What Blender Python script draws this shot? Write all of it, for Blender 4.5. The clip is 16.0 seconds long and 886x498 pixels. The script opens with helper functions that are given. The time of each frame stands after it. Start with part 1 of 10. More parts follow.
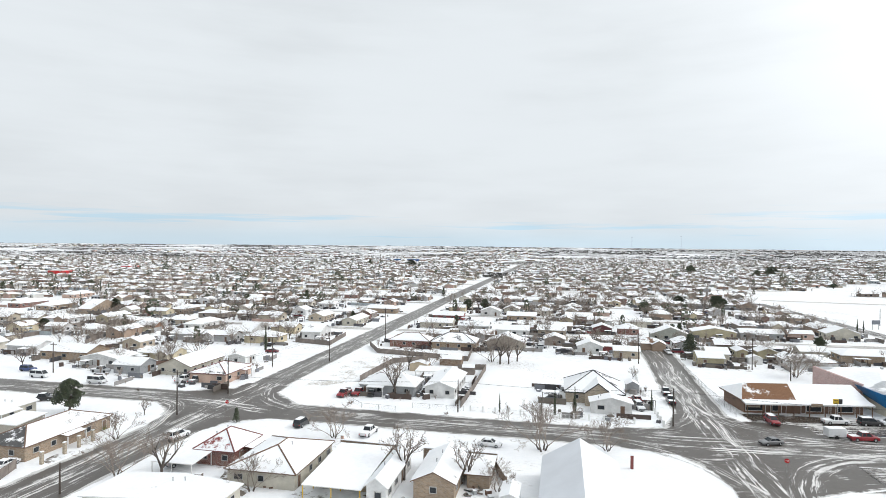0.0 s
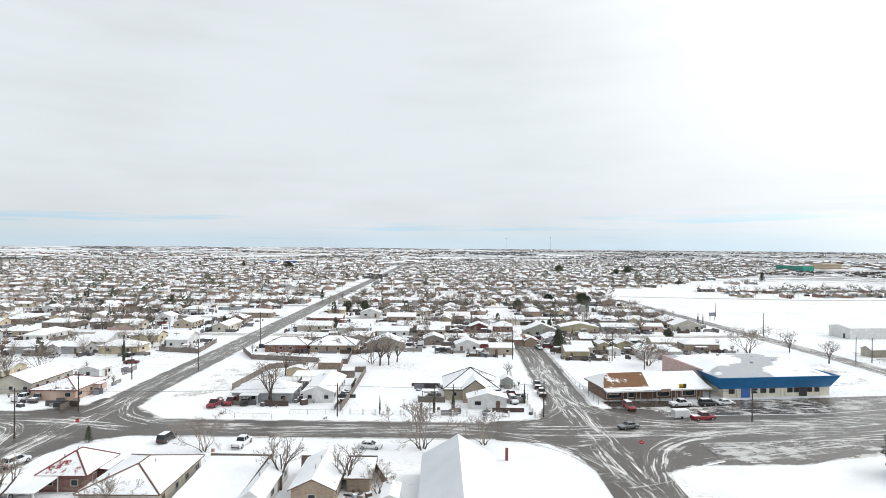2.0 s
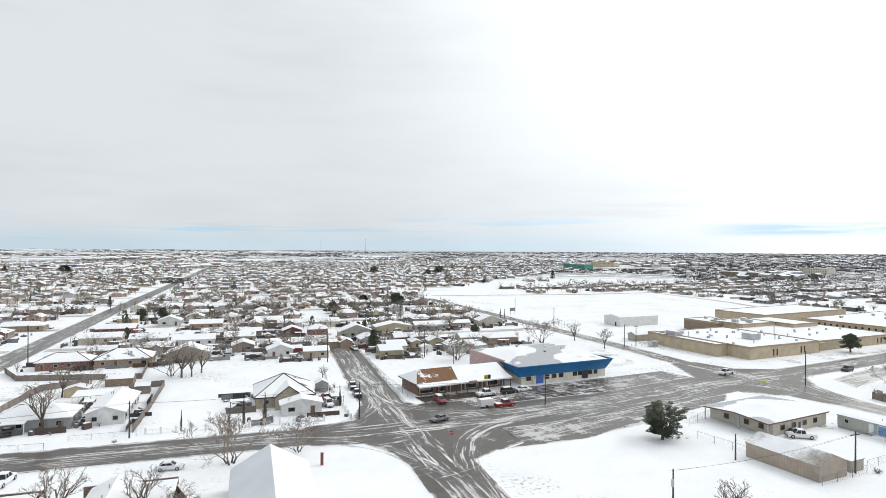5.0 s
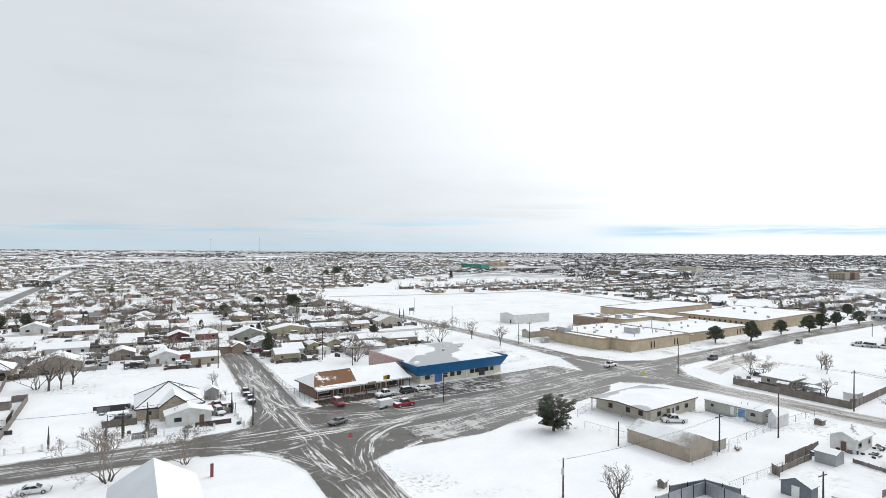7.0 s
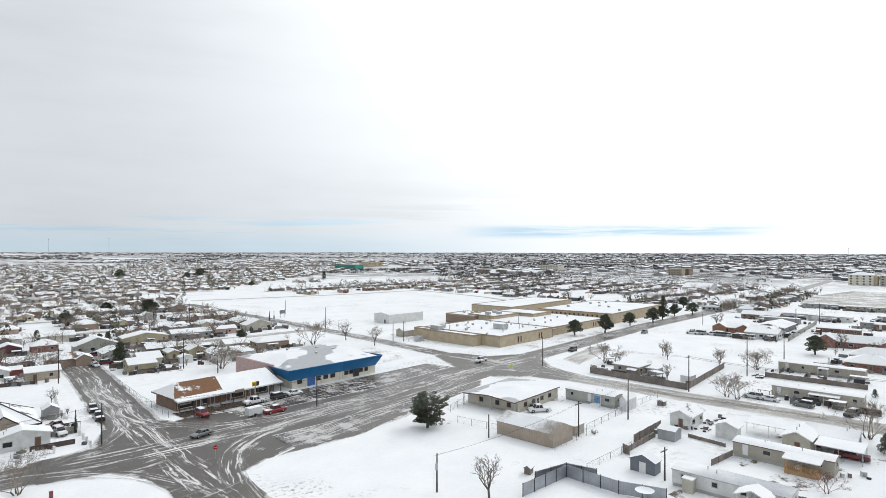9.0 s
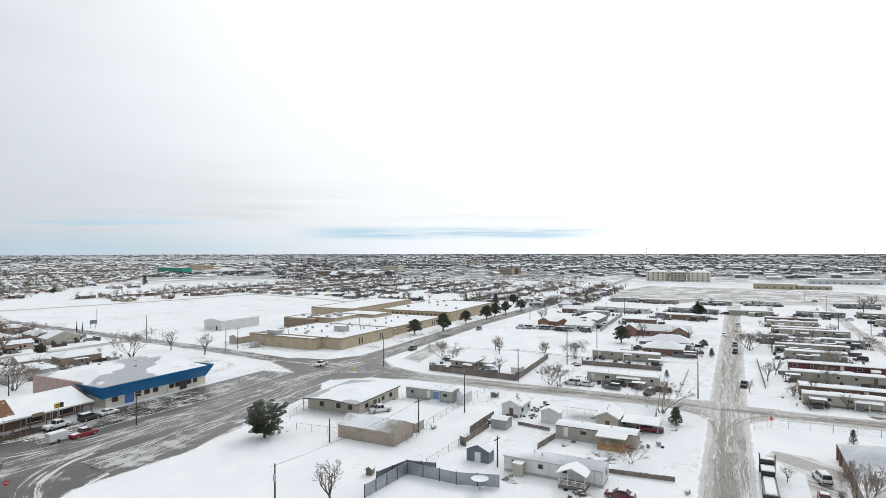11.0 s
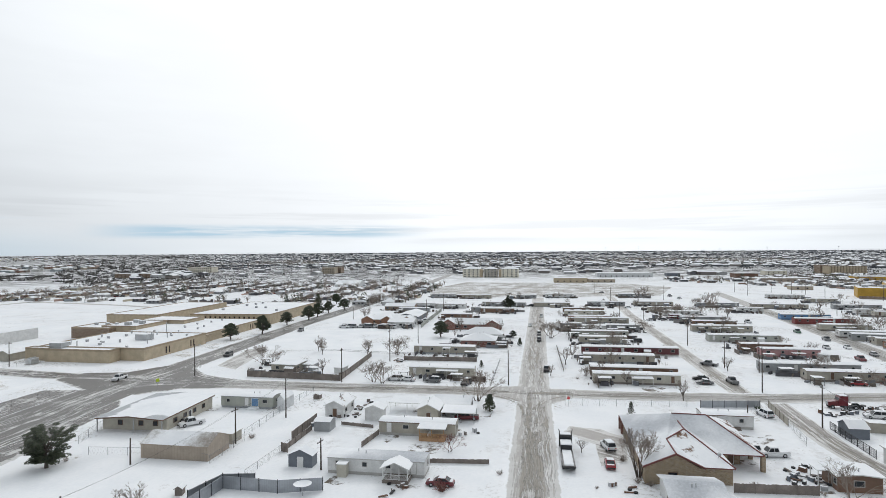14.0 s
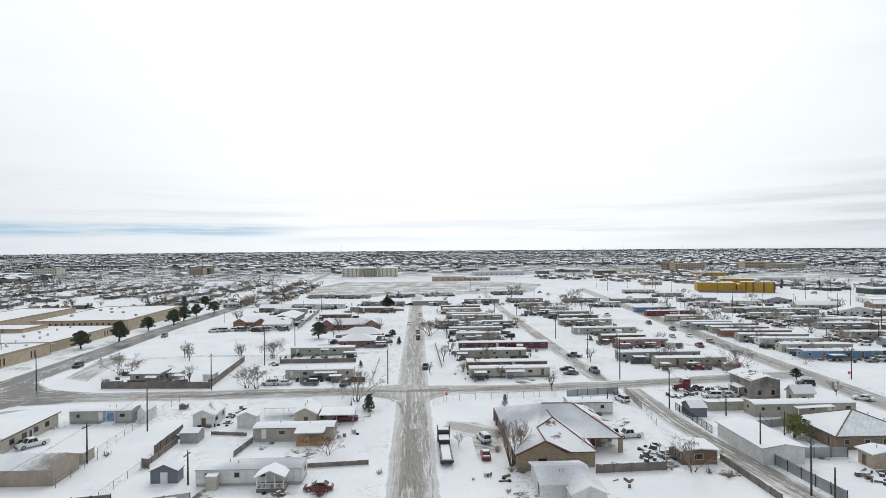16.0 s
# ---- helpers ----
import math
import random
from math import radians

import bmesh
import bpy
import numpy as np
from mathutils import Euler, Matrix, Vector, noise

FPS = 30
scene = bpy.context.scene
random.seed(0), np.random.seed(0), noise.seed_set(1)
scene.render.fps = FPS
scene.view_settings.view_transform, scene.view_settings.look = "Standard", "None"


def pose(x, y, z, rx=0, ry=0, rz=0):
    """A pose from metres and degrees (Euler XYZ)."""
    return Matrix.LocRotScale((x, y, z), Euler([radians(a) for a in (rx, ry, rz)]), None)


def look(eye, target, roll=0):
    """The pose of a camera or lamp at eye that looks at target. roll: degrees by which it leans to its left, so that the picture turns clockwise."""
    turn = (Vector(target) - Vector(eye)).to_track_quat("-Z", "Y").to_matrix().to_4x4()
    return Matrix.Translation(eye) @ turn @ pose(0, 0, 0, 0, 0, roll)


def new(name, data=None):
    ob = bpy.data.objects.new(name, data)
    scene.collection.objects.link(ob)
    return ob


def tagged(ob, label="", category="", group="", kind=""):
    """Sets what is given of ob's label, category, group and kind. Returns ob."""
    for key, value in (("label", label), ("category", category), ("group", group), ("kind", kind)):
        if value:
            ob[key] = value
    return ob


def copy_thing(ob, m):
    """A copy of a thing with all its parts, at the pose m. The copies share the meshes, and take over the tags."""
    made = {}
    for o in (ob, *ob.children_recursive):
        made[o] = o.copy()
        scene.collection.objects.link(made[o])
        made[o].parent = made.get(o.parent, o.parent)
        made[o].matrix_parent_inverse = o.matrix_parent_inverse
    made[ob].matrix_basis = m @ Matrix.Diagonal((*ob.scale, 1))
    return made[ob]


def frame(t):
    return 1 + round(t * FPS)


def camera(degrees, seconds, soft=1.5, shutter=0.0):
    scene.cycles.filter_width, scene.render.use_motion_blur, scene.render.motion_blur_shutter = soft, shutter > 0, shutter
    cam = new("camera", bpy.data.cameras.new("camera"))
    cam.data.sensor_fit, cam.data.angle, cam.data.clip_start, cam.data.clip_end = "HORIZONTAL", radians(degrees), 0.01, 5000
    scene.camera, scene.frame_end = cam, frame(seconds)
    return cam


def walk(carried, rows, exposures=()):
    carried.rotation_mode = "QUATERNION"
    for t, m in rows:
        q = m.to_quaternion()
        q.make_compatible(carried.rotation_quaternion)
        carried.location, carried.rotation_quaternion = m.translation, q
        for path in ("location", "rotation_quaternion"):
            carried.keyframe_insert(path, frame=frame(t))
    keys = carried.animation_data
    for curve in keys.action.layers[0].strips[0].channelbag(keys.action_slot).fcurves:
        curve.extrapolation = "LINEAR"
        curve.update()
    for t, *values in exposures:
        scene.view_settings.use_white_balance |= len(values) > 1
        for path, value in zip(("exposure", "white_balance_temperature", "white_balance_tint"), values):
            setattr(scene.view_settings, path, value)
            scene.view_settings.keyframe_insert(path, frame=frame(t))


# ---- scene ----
EXPOSURES = [(0, -0.24, 6450, 10), (4.5, -0.33, 6450, 10), (7, -0.42, 6400, 10), (9.5, -0.50, 6400, 10), (12.5, -0.70, 6350, 10), (14, -0.75, 6350, 10), (16, -0.77, 6300, 10)]
EYE = 40.0  # height of the flying camera over the street
cam = camera(74.80, 16.0, 0.75)
# seconds, heading, tilt and lean of the camera, which hovers on one spot and turns
walk(cam, [
    (0, pose(0, 0, EYE, 89.50, -0.52, 11.50)),
    (0.5, pose(0, 0, EYE, 89.57, -0.55, 8.81)),
    (1, pose(0, 0, EYE, 89.63, -0.50, 5.75)),
    (1.5, pose(0, 0, EYE, 89.70, -0.44, 2.57)),
    (2, pose(0, 0, EYE, 89.72, -0.48, -0.34)),
    (2.5, pose(0, 0, EYE, 89.79, -0.48, -3.27)),
    (3, pose(0, 0, EYE, 89.85, -0.42, -6.91)),
    (3.5, pose(0, 0, EYE, 89.92, -0.39, -10.21)),
    (4, pose(0, 0, EYE, 89.96, -0.36, -12.90)),
    (4.5, pose(0, 0, EYE, 89.97, -0.35, -15.76)),
    (7, pose(0, 0, EYE, 90.06, -0.40, -28.40)),
    (7.5, pose(0, 0, EYE, 90.08, -0.34, -31.11)),
    (8, pose(0, 0, EYE, 90.07, -0.29, -33.86)),
    (8.5, pose(0, 0, EYE, 90.11, -0.21, -37.39)),
    (9, pose(0, 0, EYE, 90.13, -0.16, -40.80)),
    (9.5, pose(0, 0, EYE, 90.18, -0.12, -44.76)),
    (12, pose(0, 0, EYE, 90.27, 0.20, -63.03)),
    (12.5, pose(0, 0, EYE, 90.25, 0.25, -65.87)),
    (13, pose(0, 0, EYE, 90.20, 0.28, -68.64)),
    (13.5, pose(0, 0, EYE, 90.15, 0.40, -71.25)),
    (14, pose(0, 0, EYE, 90.10, 0.41, -73.81)),
    (14.5, pose(0, 0, EYE, 90.07, 0.46, -76.61)),
    (15, pose(0, 0, EYE, 90.01, 0.48, -79.63)),
    (15.5, pose(0, 0, EYE, 89.97, 0.52, -82.54)),
    (16, pose(0, 0, EYE, 89.94, 0.47, -85.70)),
], exposures=EXPOSURES)

# ---- light: a bright overcast winter sky, the veiled sun high ahead of the side streets ----
SUN_AZ, SUN_EL = -84.0, 38.0     # degrees: turned from +y like the camera's heading, and up


def sun_dir():
    a, e = radians(SUN_AZ), radians(SUN_EL)
    return Vector((-math.sin(a) * math.cos(e), math.cos(a) * math.cos(e), math.sin(e)))


sun = new("sun", bpy.data.lights.new("sun", "SUN"))
sun.data.energy, sun.data.angle, sun.data.color = 1.1, radians(12), (1.0, 0.98, 0.955)
sun.matrix_world = look(sun_dir() * 100, (0, 0, 0))


class Nodes:
    """Short calls to lay out a node tree."""

    def __init__(self, tree):
        self.tree = tree
        tree.nodes.clear()

    def add(self, kind, **sets):
        n = self.tree.nodes.new("ShaderNode" + kind)
        for key, value in sets.items():
            setattr(n, key, value)
        return n

    def put(self, socket, value):
        if isinstance(value, bpy.types.NodeSocket):
            self.tree.links.new(value, socket)
        elif isinstance(value, (int, float)) and socket.type == "RGBA":
            socket.default_value = (value, value, value, 1)
        elif isinstance(value, tuple) and len(value) == 3 and socket.type == "RGBA":
            socket.default_value = (*value, 1)
        else:
            socket.default_value = value

    def math(self, op, a, b=0.0, clamp=False):
        n = self.add("Math", operation=op, use_clamp=clamp)
        self.put(n.inputs[0], a)
        self.put(n.inputs[1], b)
        return n.outputs[0]

    def mix(self, f, a, b, blend="MIX"):
        n = self.add("Mix", data_type="RGBA", blend_type=blend)
        self.put(n.inputs[0], f)
        self.put(n.inputs[6], a)
        self.put(n.inputs[7], b)
        return n.outputs[2]

    def noise(self, co, scale, detail=4.0, rough=0.55):
        n = self.add("TexNoise")
        self.put(n.inputs["Vector"], co)
        self.put(n.inputs["Scale"], scale)
        self.put(n.inputs["Detail"], detail)
        self.put(n.inputs["Roughness"], rough)
        return n.outputs[0]

    def step(self, value, low, high, a=0.0, b=1.0):
        n = self.add("MapRange", interpolation_type="SMOOTHSTEP")
        for i, v in enumerate((value, low, high, a, b)):
            self.put(n.inputs[i], v)
        return n.outputs[0]

    def stretch(self, co, sx, sy, sz=1.0, turn=0.0):
        n = self.add("Mapping")
        self.put(n.inputs["Vector"], co)
        n.inputs["Scale"].default_value = (sx, sy, sz)
        n.inputs["Rotation"].default_value = (0, 0, turn)
        return n.outputs[0]

    def place(self):
        return self.add("NewGeometry").outputs["Position"]

    def bump(self, height, strength, distance):
        n = self.add("Bump")
        self.put(n.inputs["Strength"], strength)
        self.put(n.inputs["Distance"], distance)
        self.put(n.inputs["Height"], height)
        return n.outputs[0]

    def surface(self, color, rough=0.8, metal=0.0, normal=None, coat=0.0, gloss=0.5):
        n = self.add("BsdfPrincipled")
        self.put(n.inputs["Specular IOR Level"], gloss)
        self.put(n.inputs["Base Color"], color)
        self.put(n.inputs["Roughness"], rough)
        self.put(n.inputs["Metallic"], metal)
        if coat:
            self.put(n.inputs["Coat Weight"], coat)
        if normal is not None:
            self.put(n.inputs["Normal"], normal)
        o = self.add("OutputMaterial")
        self.tree.links.new(n.outputs[0], o.inputs[0])


def make_world():
    world = bpy.data.worlds.new("overcast_sky")
    world.use_nodes = True
    scene.world = world
    n = Nodes(world.node_tree)
    way = n.add("TexCoord").outputs["Generated"]
    split = n.add("SeparateXYZ")
    n.put(split.inputs[0], way)
    up = split.outputs[2]
    sky = n.add("TexSky", sky_type="NISHITA", sun_disc=False, sun_elevation=radians(SUN_EL), sun_rotation=radians(-SUN_AZ))
    # the gaps show the clear sky higher up
    lift = n.add("VectorMath", operation="ADD")
    n.put(lift.inputs[0], way)
    lift.inputs[1].default_value = (0, 0, 0.55)
    n.put(sky.inputs[0], lift.outputs[0])
    blue = n.mix(1.0, sky.outputs[0], SKY_STRENGTH, "MULTIPLY")
    # glow of the cloud deck round the veiled sun
    dot = n.add("VectorMath", operation="DOT_PRODUCT")
    n.put(dot.inputs[0], way)
    dot.inputs[1].default_value = sun_dir()
    glow = n.step(dot.outputs["Value"], 0.12, 1.0)
    glow = n.math("MULTIPLY", glow, n.math("ADD", n.math("MULTIPLY", glow, 0.8), 0.2))
    # flat sheets of cloud: long low streaks, stretched level
    flat = n.stretch(way, 1.0, 1.0, 7.0)
    streak = n.noise(flat, 2.2, 6, 0.6)
    soft = n.noise(n.stretch(way, 1.0, 1.0, 2.6), 1.7, 4, 0.5)
    grey = n.math("ADD", n.math("MULTIPLY", soft, 0.55), n.math("MULTIPLY", streak, 0.30))
    deck = n.step(grey, 0.30, 0.54, 0.885, 1.02)
    deck = n.math("ADD", deck, n.math("MULTIPLY", glow, 1.0))
    deck = n.math("MULTIPLY", deck, n.step(dot.outputs["Value"], -0.95, -0.45, 0.72, 1.0))
    # grey bars of lower cloud away to the south-east
    south = n.math("MULTIPLY", n.step(split.outputs[1], -0.25, -0.62), n.math("MULTIPLY", n.step(up, 0.012, 0.035), n.step(up, 0.16, 0.07)))
    bars = n.math("MULTIPLY", south, n.step(n.noise(n.stretch(way, 1.0, 1.0, 22.0), 2.6, 6, 0.6), 0.42, 0.58))
    deck = n.math("MULTIPLY", deck, n.math("SUBTRACT", 1.0, n.math("MULTIPLY", bars, 0.13)))
    # thin level streaks low in the east
    low_east = n.math("MULTIPLY", n.step(split.outputs[0], 0.35, 0.75), n.math("MULTIPLY", n.step(up, 0.004, 0.02), n.step(up, 0.13, 0.05)))
    lines = n.math("MULTIPLY", low_east, n.step(n.noise(n.stretch(way, 1.0, 1.0, 30.0), 2.1, 6, 0.6), 0.44, 0.62))
    deck = n.math("MULTIPLY", deck, n.math("SUBTRACT", 1.0, n.math("MULTIPLY", lines, 0.11)))
    cloud = n.mix(1.0, n.mix(glow, (0.93, 0.985, 1.02), (0.985, 0.995, 1.0)), deck, "MULTIPLY")
    # thin low gaps near the horizon let blue through
    low = n.math("MULTIPLY", n.step(up, 0.0, 0.012), n.step(up, 0.075, 0.035))
    gap = n.math("MULTIPLY", n.step(n.noise(n.stretch(way, 1.0, 1.0, 24.0), 2.4, 5, 0.6), 0.52, 0.64), low)
    # one long rift low over the school
    toward = n.add("VectorMath", operation="DOT_PRODUCT")
    n.put(toward.inputs[0], way)
    toward.inputs[1].default_value = (math.sin(radians(57)), math.cos(radians(57)), 0.034)
    rift = n.math("MULTIPLY", n.step(up, 0.018, 0.028), n.step(up, 0.046, 0.036))
    rift = n.math("MULTIPLY", rift, n.step(toward.outputs["Value"], math.cos(radians(16)), math.cos(radians(7))))
    rift = n.math("MULTIPLY", rift, n.step(n.noise(n.stretch(way, 1.0, 1.0, 26.0), 3.0, 6, 0.65), 0.34, 0.52))
    # towards the sun the lower sky is closed, towards the north it thins to blue
    north = n.math("MULTIPLY", n.step(split.outputs[0], 0.80, 0.42), 1.0)
    gap = n.math("MULTIPLY", gap, north)
    rim = n.math("MULTIPLY", n.step(up, 0.045, 0.0), n.math("ADD", n.math("MULTIPLY", north, 0.8), 0.12))
    veil = n.math("MAXIMUM", n.math("MULTIPLY", gap, 1.0), n.math("MULTIPLY", rim, 0.7))
    thin = n.mix(1.0, n.mix(1.0, cloud, (0.74, 0.91, 0.99), "MULTIPLY"), n.mix(1.0, blue, 0.25, "MULTIPLY"), "ADD")
    color = n.mix(veil, cloud, thin)
    color = n.mix(n.math("MULTIPLY", rift, 0.9), color, n.mix(1.0, n.mix(1.0, blue, 0.10, "MULTIPLY"), (0.72, 1.0, 1.18), "ADD"))
    b = n.add("Background")
    n.put(b.inputs[0], color)
    b.inputs[1].default_value = 1.0
    o = n.add("OutputWorld")
    n.tree.links.new(b.outputs[0], o.inputs[0])


SKY_STRENGTH = 0.10
make_world()

# ---- materials ----
SNOW = (0.86, 0.875, 0.89)


def material(name):
    m = bpy.data.materials.new(name)
    m.use_nodes = True
    return m, Nodes(m.node_tree)


def snow_tone(n, co):
    """Snow: nearly white, with faint wind crust at two sizes."""
    wide = n.noise(co, 0.09, 4)
    fine = n.noise(co, 1.4, 5, 0.65)
    v = n.math("ADD", n.math("MULTIPLY", wide, 0.6), n.math("MULTIPLY", fine, 0.4))
    return n.mix(n.step(v, 0.3, 0.7), (0.79, 0.81, 0.83), (0.90, 0.905, 0.91)), fine


def snow_ground():
    m, n = material("snow_ground")
    co = n.place()
    snow, fine = snow_tone(n, co)
    # dead grass poking through in patches
    patch = n.noise(co, 0.035, 5, 0.6)
    tuft = n.noise(co, 1.1, 6, 0.75)
    show = n.math("MULTIPLY", n.step(patch, 0.53, 0.66), n.step(tuft, 0.52, 0.60))
    sparse = n.step(n.noise(co, 0.8, 8, 0.8), 0.66, 0.72)
    show = n.math("MAXIMUM", n.math("MULTIPLY", show, 0.7), n.math("MULTIPLY", sparse, n.step(n.noise(co, 0.02, 3), 0.52, 0.7, 0.0, 0.30)))
    grass = n.mix(n.noise(co, 3.0, 3), (0.16, 0.13, 0.09), (0.30, 0.26, 0.19))
    # trodden and driven yards: packed greyer snow with dirt coming through
    side = n.add("SeparateXYZ")
    n.put(side.inputs[0], co)
    yards = n.math("MAXIMUM", n.math("MULTIPLY", n.step(side.outputs[1], 78, 55), n.step(side.outputs[0], 92, 112)), n.step(side.outputs[1], 150, 185, 0.0, 0.6))
    trod = n.math("MULTIPLY", n.math("MULTIPLY", yards, n.step(n.noise(co, 0.045, 4, 0.6), 0.47, 0.62)), n.step(n.noise(co, 0.35, 7, 0.75), 0.47, 0.58))
    snow = n.mix(n.math("MULTIPLY", trod, 0.42), snow, (0.50, 0.49, 0.48))
    prints = n.math("MULTIPLY", n.math("MULTIPLY", yards, n.step(n.noise(co, 0.045, 3), 0.53, 0.62)), n.step(n.noise(co, 1.9, 3, 0.6), 0.60, 0.66))
    snow = n.mix(n.math("MULTIPLY", prints, 0.5), snow, (0.36, 0.34, 0.31))
    color = n.mix(show, snow, grass)
    # open scrub country beyond the town
    far = n.add("VectorMath", operation="LENGTH")
    n.put(far.inputs[0], co)
    sides = n.add("SeparateXYZ")
    n.put(sides.inputs[0], co)
    east = n.step(sides.outputs[0], 250, 1100, 0.0, 0.13)
    field = n.step(n.math("ADD", n.noise(co, 0.0028, 7, 0.68), east), 0.42, 0.54)
    scrub = n.math("MULTIPLY", field, n.step(n.math("ADD", n.math("MULTIPLY", n.noise(co, 0.03, 6, 0.7), 0.6), n.math("MULTIPLY", n.noise(co, 0.2, 4, 0.7), 0.4)), 0.44, 0.53))
    scrub = n.math("MULTIPLY", scrub, n.step(far.outputs["Value"], 640, 1050))
    brown = n.mix(n.noise(co, 0.012, 4), (0.080, 0.078, 0.076), (0.18, 0.172, 0.165))
    color = n.mix(n.math("MULTIPLY", scrub, 0.92), color, brown)
    n.surface(color, 0.9, normal=n.bump(fine, 0.35, 0.12), gloss=0.1)
    return m


def road_surface(name, cover, tone=(0.150, 0.143, 0.135), wet=0.35, slush=(0.66, 0.655, 0.64), blotch=0.38, cross=0.0):
    """Asphalt under slush: streaks run along the way (UV x is metres along, y metres across; the attribute edge is 1 at the kerb).
    blotch: weight of broad patches; cross: weight of turning tracks that cut across."""
    m, n = material(name)
    uv = n.add("UVMap").outputs[0]
    edge = n.add("Attribute", attribute_name="edge").outputs["Fac"]
    co = n.place()
    # wheel tracks weave: bend the coordinates slowly
    sway = n.add("VectorMath", operation="SCALE")
    wob = n.add("TexNoise")
    n.put(wob.inputs["Vector"], co)
    wob.inputs["Scale"].default_value, wob.inputs["Detail"].default_value = 0.035, 3.0
    n.put(sway.inputs[0], wob.outputs["Color"])
    sway.inputs["Scale"].default_value = 9.0 if cross else 3.2
    bent = n.add("VectorMath", operation="ADD")
    n.put(bent.inputs[0], uv)
    n.put(bent.inputs[1], sway.outputs[0])
    streak = n.noise(n.stretch(bent.outputs[0], 0.010, 1.25), 1.0, 9, 0.74)
    if cross:
        other = n.noise(n.stretch(bent.outputs[0], 0.022, 1.2, 1.0, radians(62)), 1.0, 9, 0.76)
        streak = n.math("ADD", n.math("MULTIPLY", streak, 1 - cross), n.math("MULTIPLY", other, cross))
        streak = n.math("ADD", n.math("MULTIPLY", n.math("SUBTRACT", streak, 0.5), 1.25), 0.5)
    fine = n.noise(n.stretch(bent.outputs[0], 0.03, 4.5), 1.0, 6, 0.7)
    patch = n.noise(co, 0.11, 6, 0.66)
    v = n.math("ADD", n.math("MULTIPLY", streak, 1.33 - blotch), n.math("MULTIPLY", patch, blotch))
    v = n.math("ADD", v, n.math("MULTIPLY", fine, 0.34))
    ragged = n.math("ADD", edge, n.math("MULTIPLY", n.math("SUBTRACT", n.noise(co, 0.22, 6, 0.7), 0.5), 0.9))
    edge2 = n.math("POWER", n.math("MAXIMUM", ragged, 0.0), 2.0)
    v = n.math("ADD", v, n.math("MULTIPLY", edge2, 0.5))
    f = n.step(v, 0.86 - cover, 0.93 - cover)
    snow, grain = snow_tone(n, co)
    whole = n.step(n.math("ADD", ragged, n.math("MULTIPLY", n.noise(co, 1.1, 5, 0.7), 0.35)), 0.86, 1.0)
    base = n.mix(n.noise(co, 0.5, 7, 0.75), tuple(c * 0.6 for c in tone), tuple(c * 1.4 for c in tone))
    dirty = n.mix(n.noise(co, 0.35, 4), tuple(c * 0.72 for c in slush), slush)
    color = n.mix(whole, n.mix(f, base, dirty), snow)
    rough = n.math("ADD", wet, n.math("MULTIPLY", n.math("MAXIMUM", f, whole), 0.4))
    n.surface(color, rough, normal=n.bump(n.math("ADD", f, grain), 0.3, 0.06), gloss=0.3)
    return m


def slush_tracks(name, light, dark, low=0.50, high=0.60):
    """Slush left between wheel tracks: broken streaks along the way, nothing in between (UV x along, y across; edge is 1 at the rims)."""
    m, n = material(name)
    uv = n.add("UVMap").outputs[0]
    edge = n.add("Attribute", attribute_name="edge").outputs["Fac"]
    co = n.place()
    wob = n.add("TexNoise")
    n.put(wob.inputs["Vector"], co)
    wob.inputs["Scale"].default_value, wob.inputs["Detail"].default_value = 0.07, 3.0
    sway, bent = n.add("VectorMath", operation="SCALE"), n.add("VectorMath", operation="ADD")
    n.put(sway.inputs[0], wob.outputs["Color"])
    sway.inputs["Scale"].default_value = 3.0
    n.put(bent.inputs[0], uv)
    n.put(bent.inputs[1], sway.outputs[0])
    streak = n.noise(n.stretch(bent.outputs[0], 0.028, 1.6), 1.0, 6, 0.64)
    thin = n.noise(n.stretch(bent.outputs[0], 0.05, 5.5), 1.0, 5, 0.7)
    v = n.math("ADD", n.math("MULTIPLY", streak, 0.72), n.math("MULTIPLY", thin, 0.28))
    v = n.math("SUBTRACT", v, n.math("MULTIPLY", n.math("POWER", edge, 2.0), 0.18))
    v = n.math("ADD", v, n.math("MULTIPLY", n.math("SUBTRACT", n.noise(co, 0.12, 5, 0.65), 0.5), 0.24))
    lay = n.step(v, low, high)
    color = n.mix(n.noise(co, 0.8, 5, 0.7), dark, light)
    n.surface(color, 0.75, normal=n.bump(n.noise(co, 3.0, 4, 0.7), 0.3, 0.05), gloss=0.2)
    nodes = n.tree.nodes
    out, bsdf = nodes["Material Output"], nodes["Principled BSDF"]
    gap, join = n.add("BsdfTransparent"), n.add("MixShader")
    n.put(join.inputs[0], lay)
    n.tree.links.new(gap.outputs[0], join.inputs[1])
    n.tree.links.new(bsdf.outputs[0], join.inputs[2])
    n.tree.links.new(join.outputs[0], out.inputs[0])
    return m


def plain(name, color, rough=0.7, metal=0.0, vary=0.18, scale=1.6, bump=0.1, coat=0.0):
    """One paint or stuff with grain and stains."""
    m, n = material(name)
    co = n.add("TexCoord").outputs["Object"]
    big = n.noise(co, scale * 0.25, 4)
    fine = n.noise(co, scale * 6, 4, 0.6)
    v = n.math("ADD", n.math("MULTIPLY", big, 0.6), n.math("MULTIPLY", fine, 0.4))
    lo, hi = tuple(c * (1 - vary) for c in color), tuple(min(1, c * (1 + vary)) for c in color)
    c = n.mix(n.step(v, 0.3, 0.7), lo, hi)
    n.surface(c, rough, metal, n.bump(fine, bump, 0.03) if bump else None, coat)
    return m


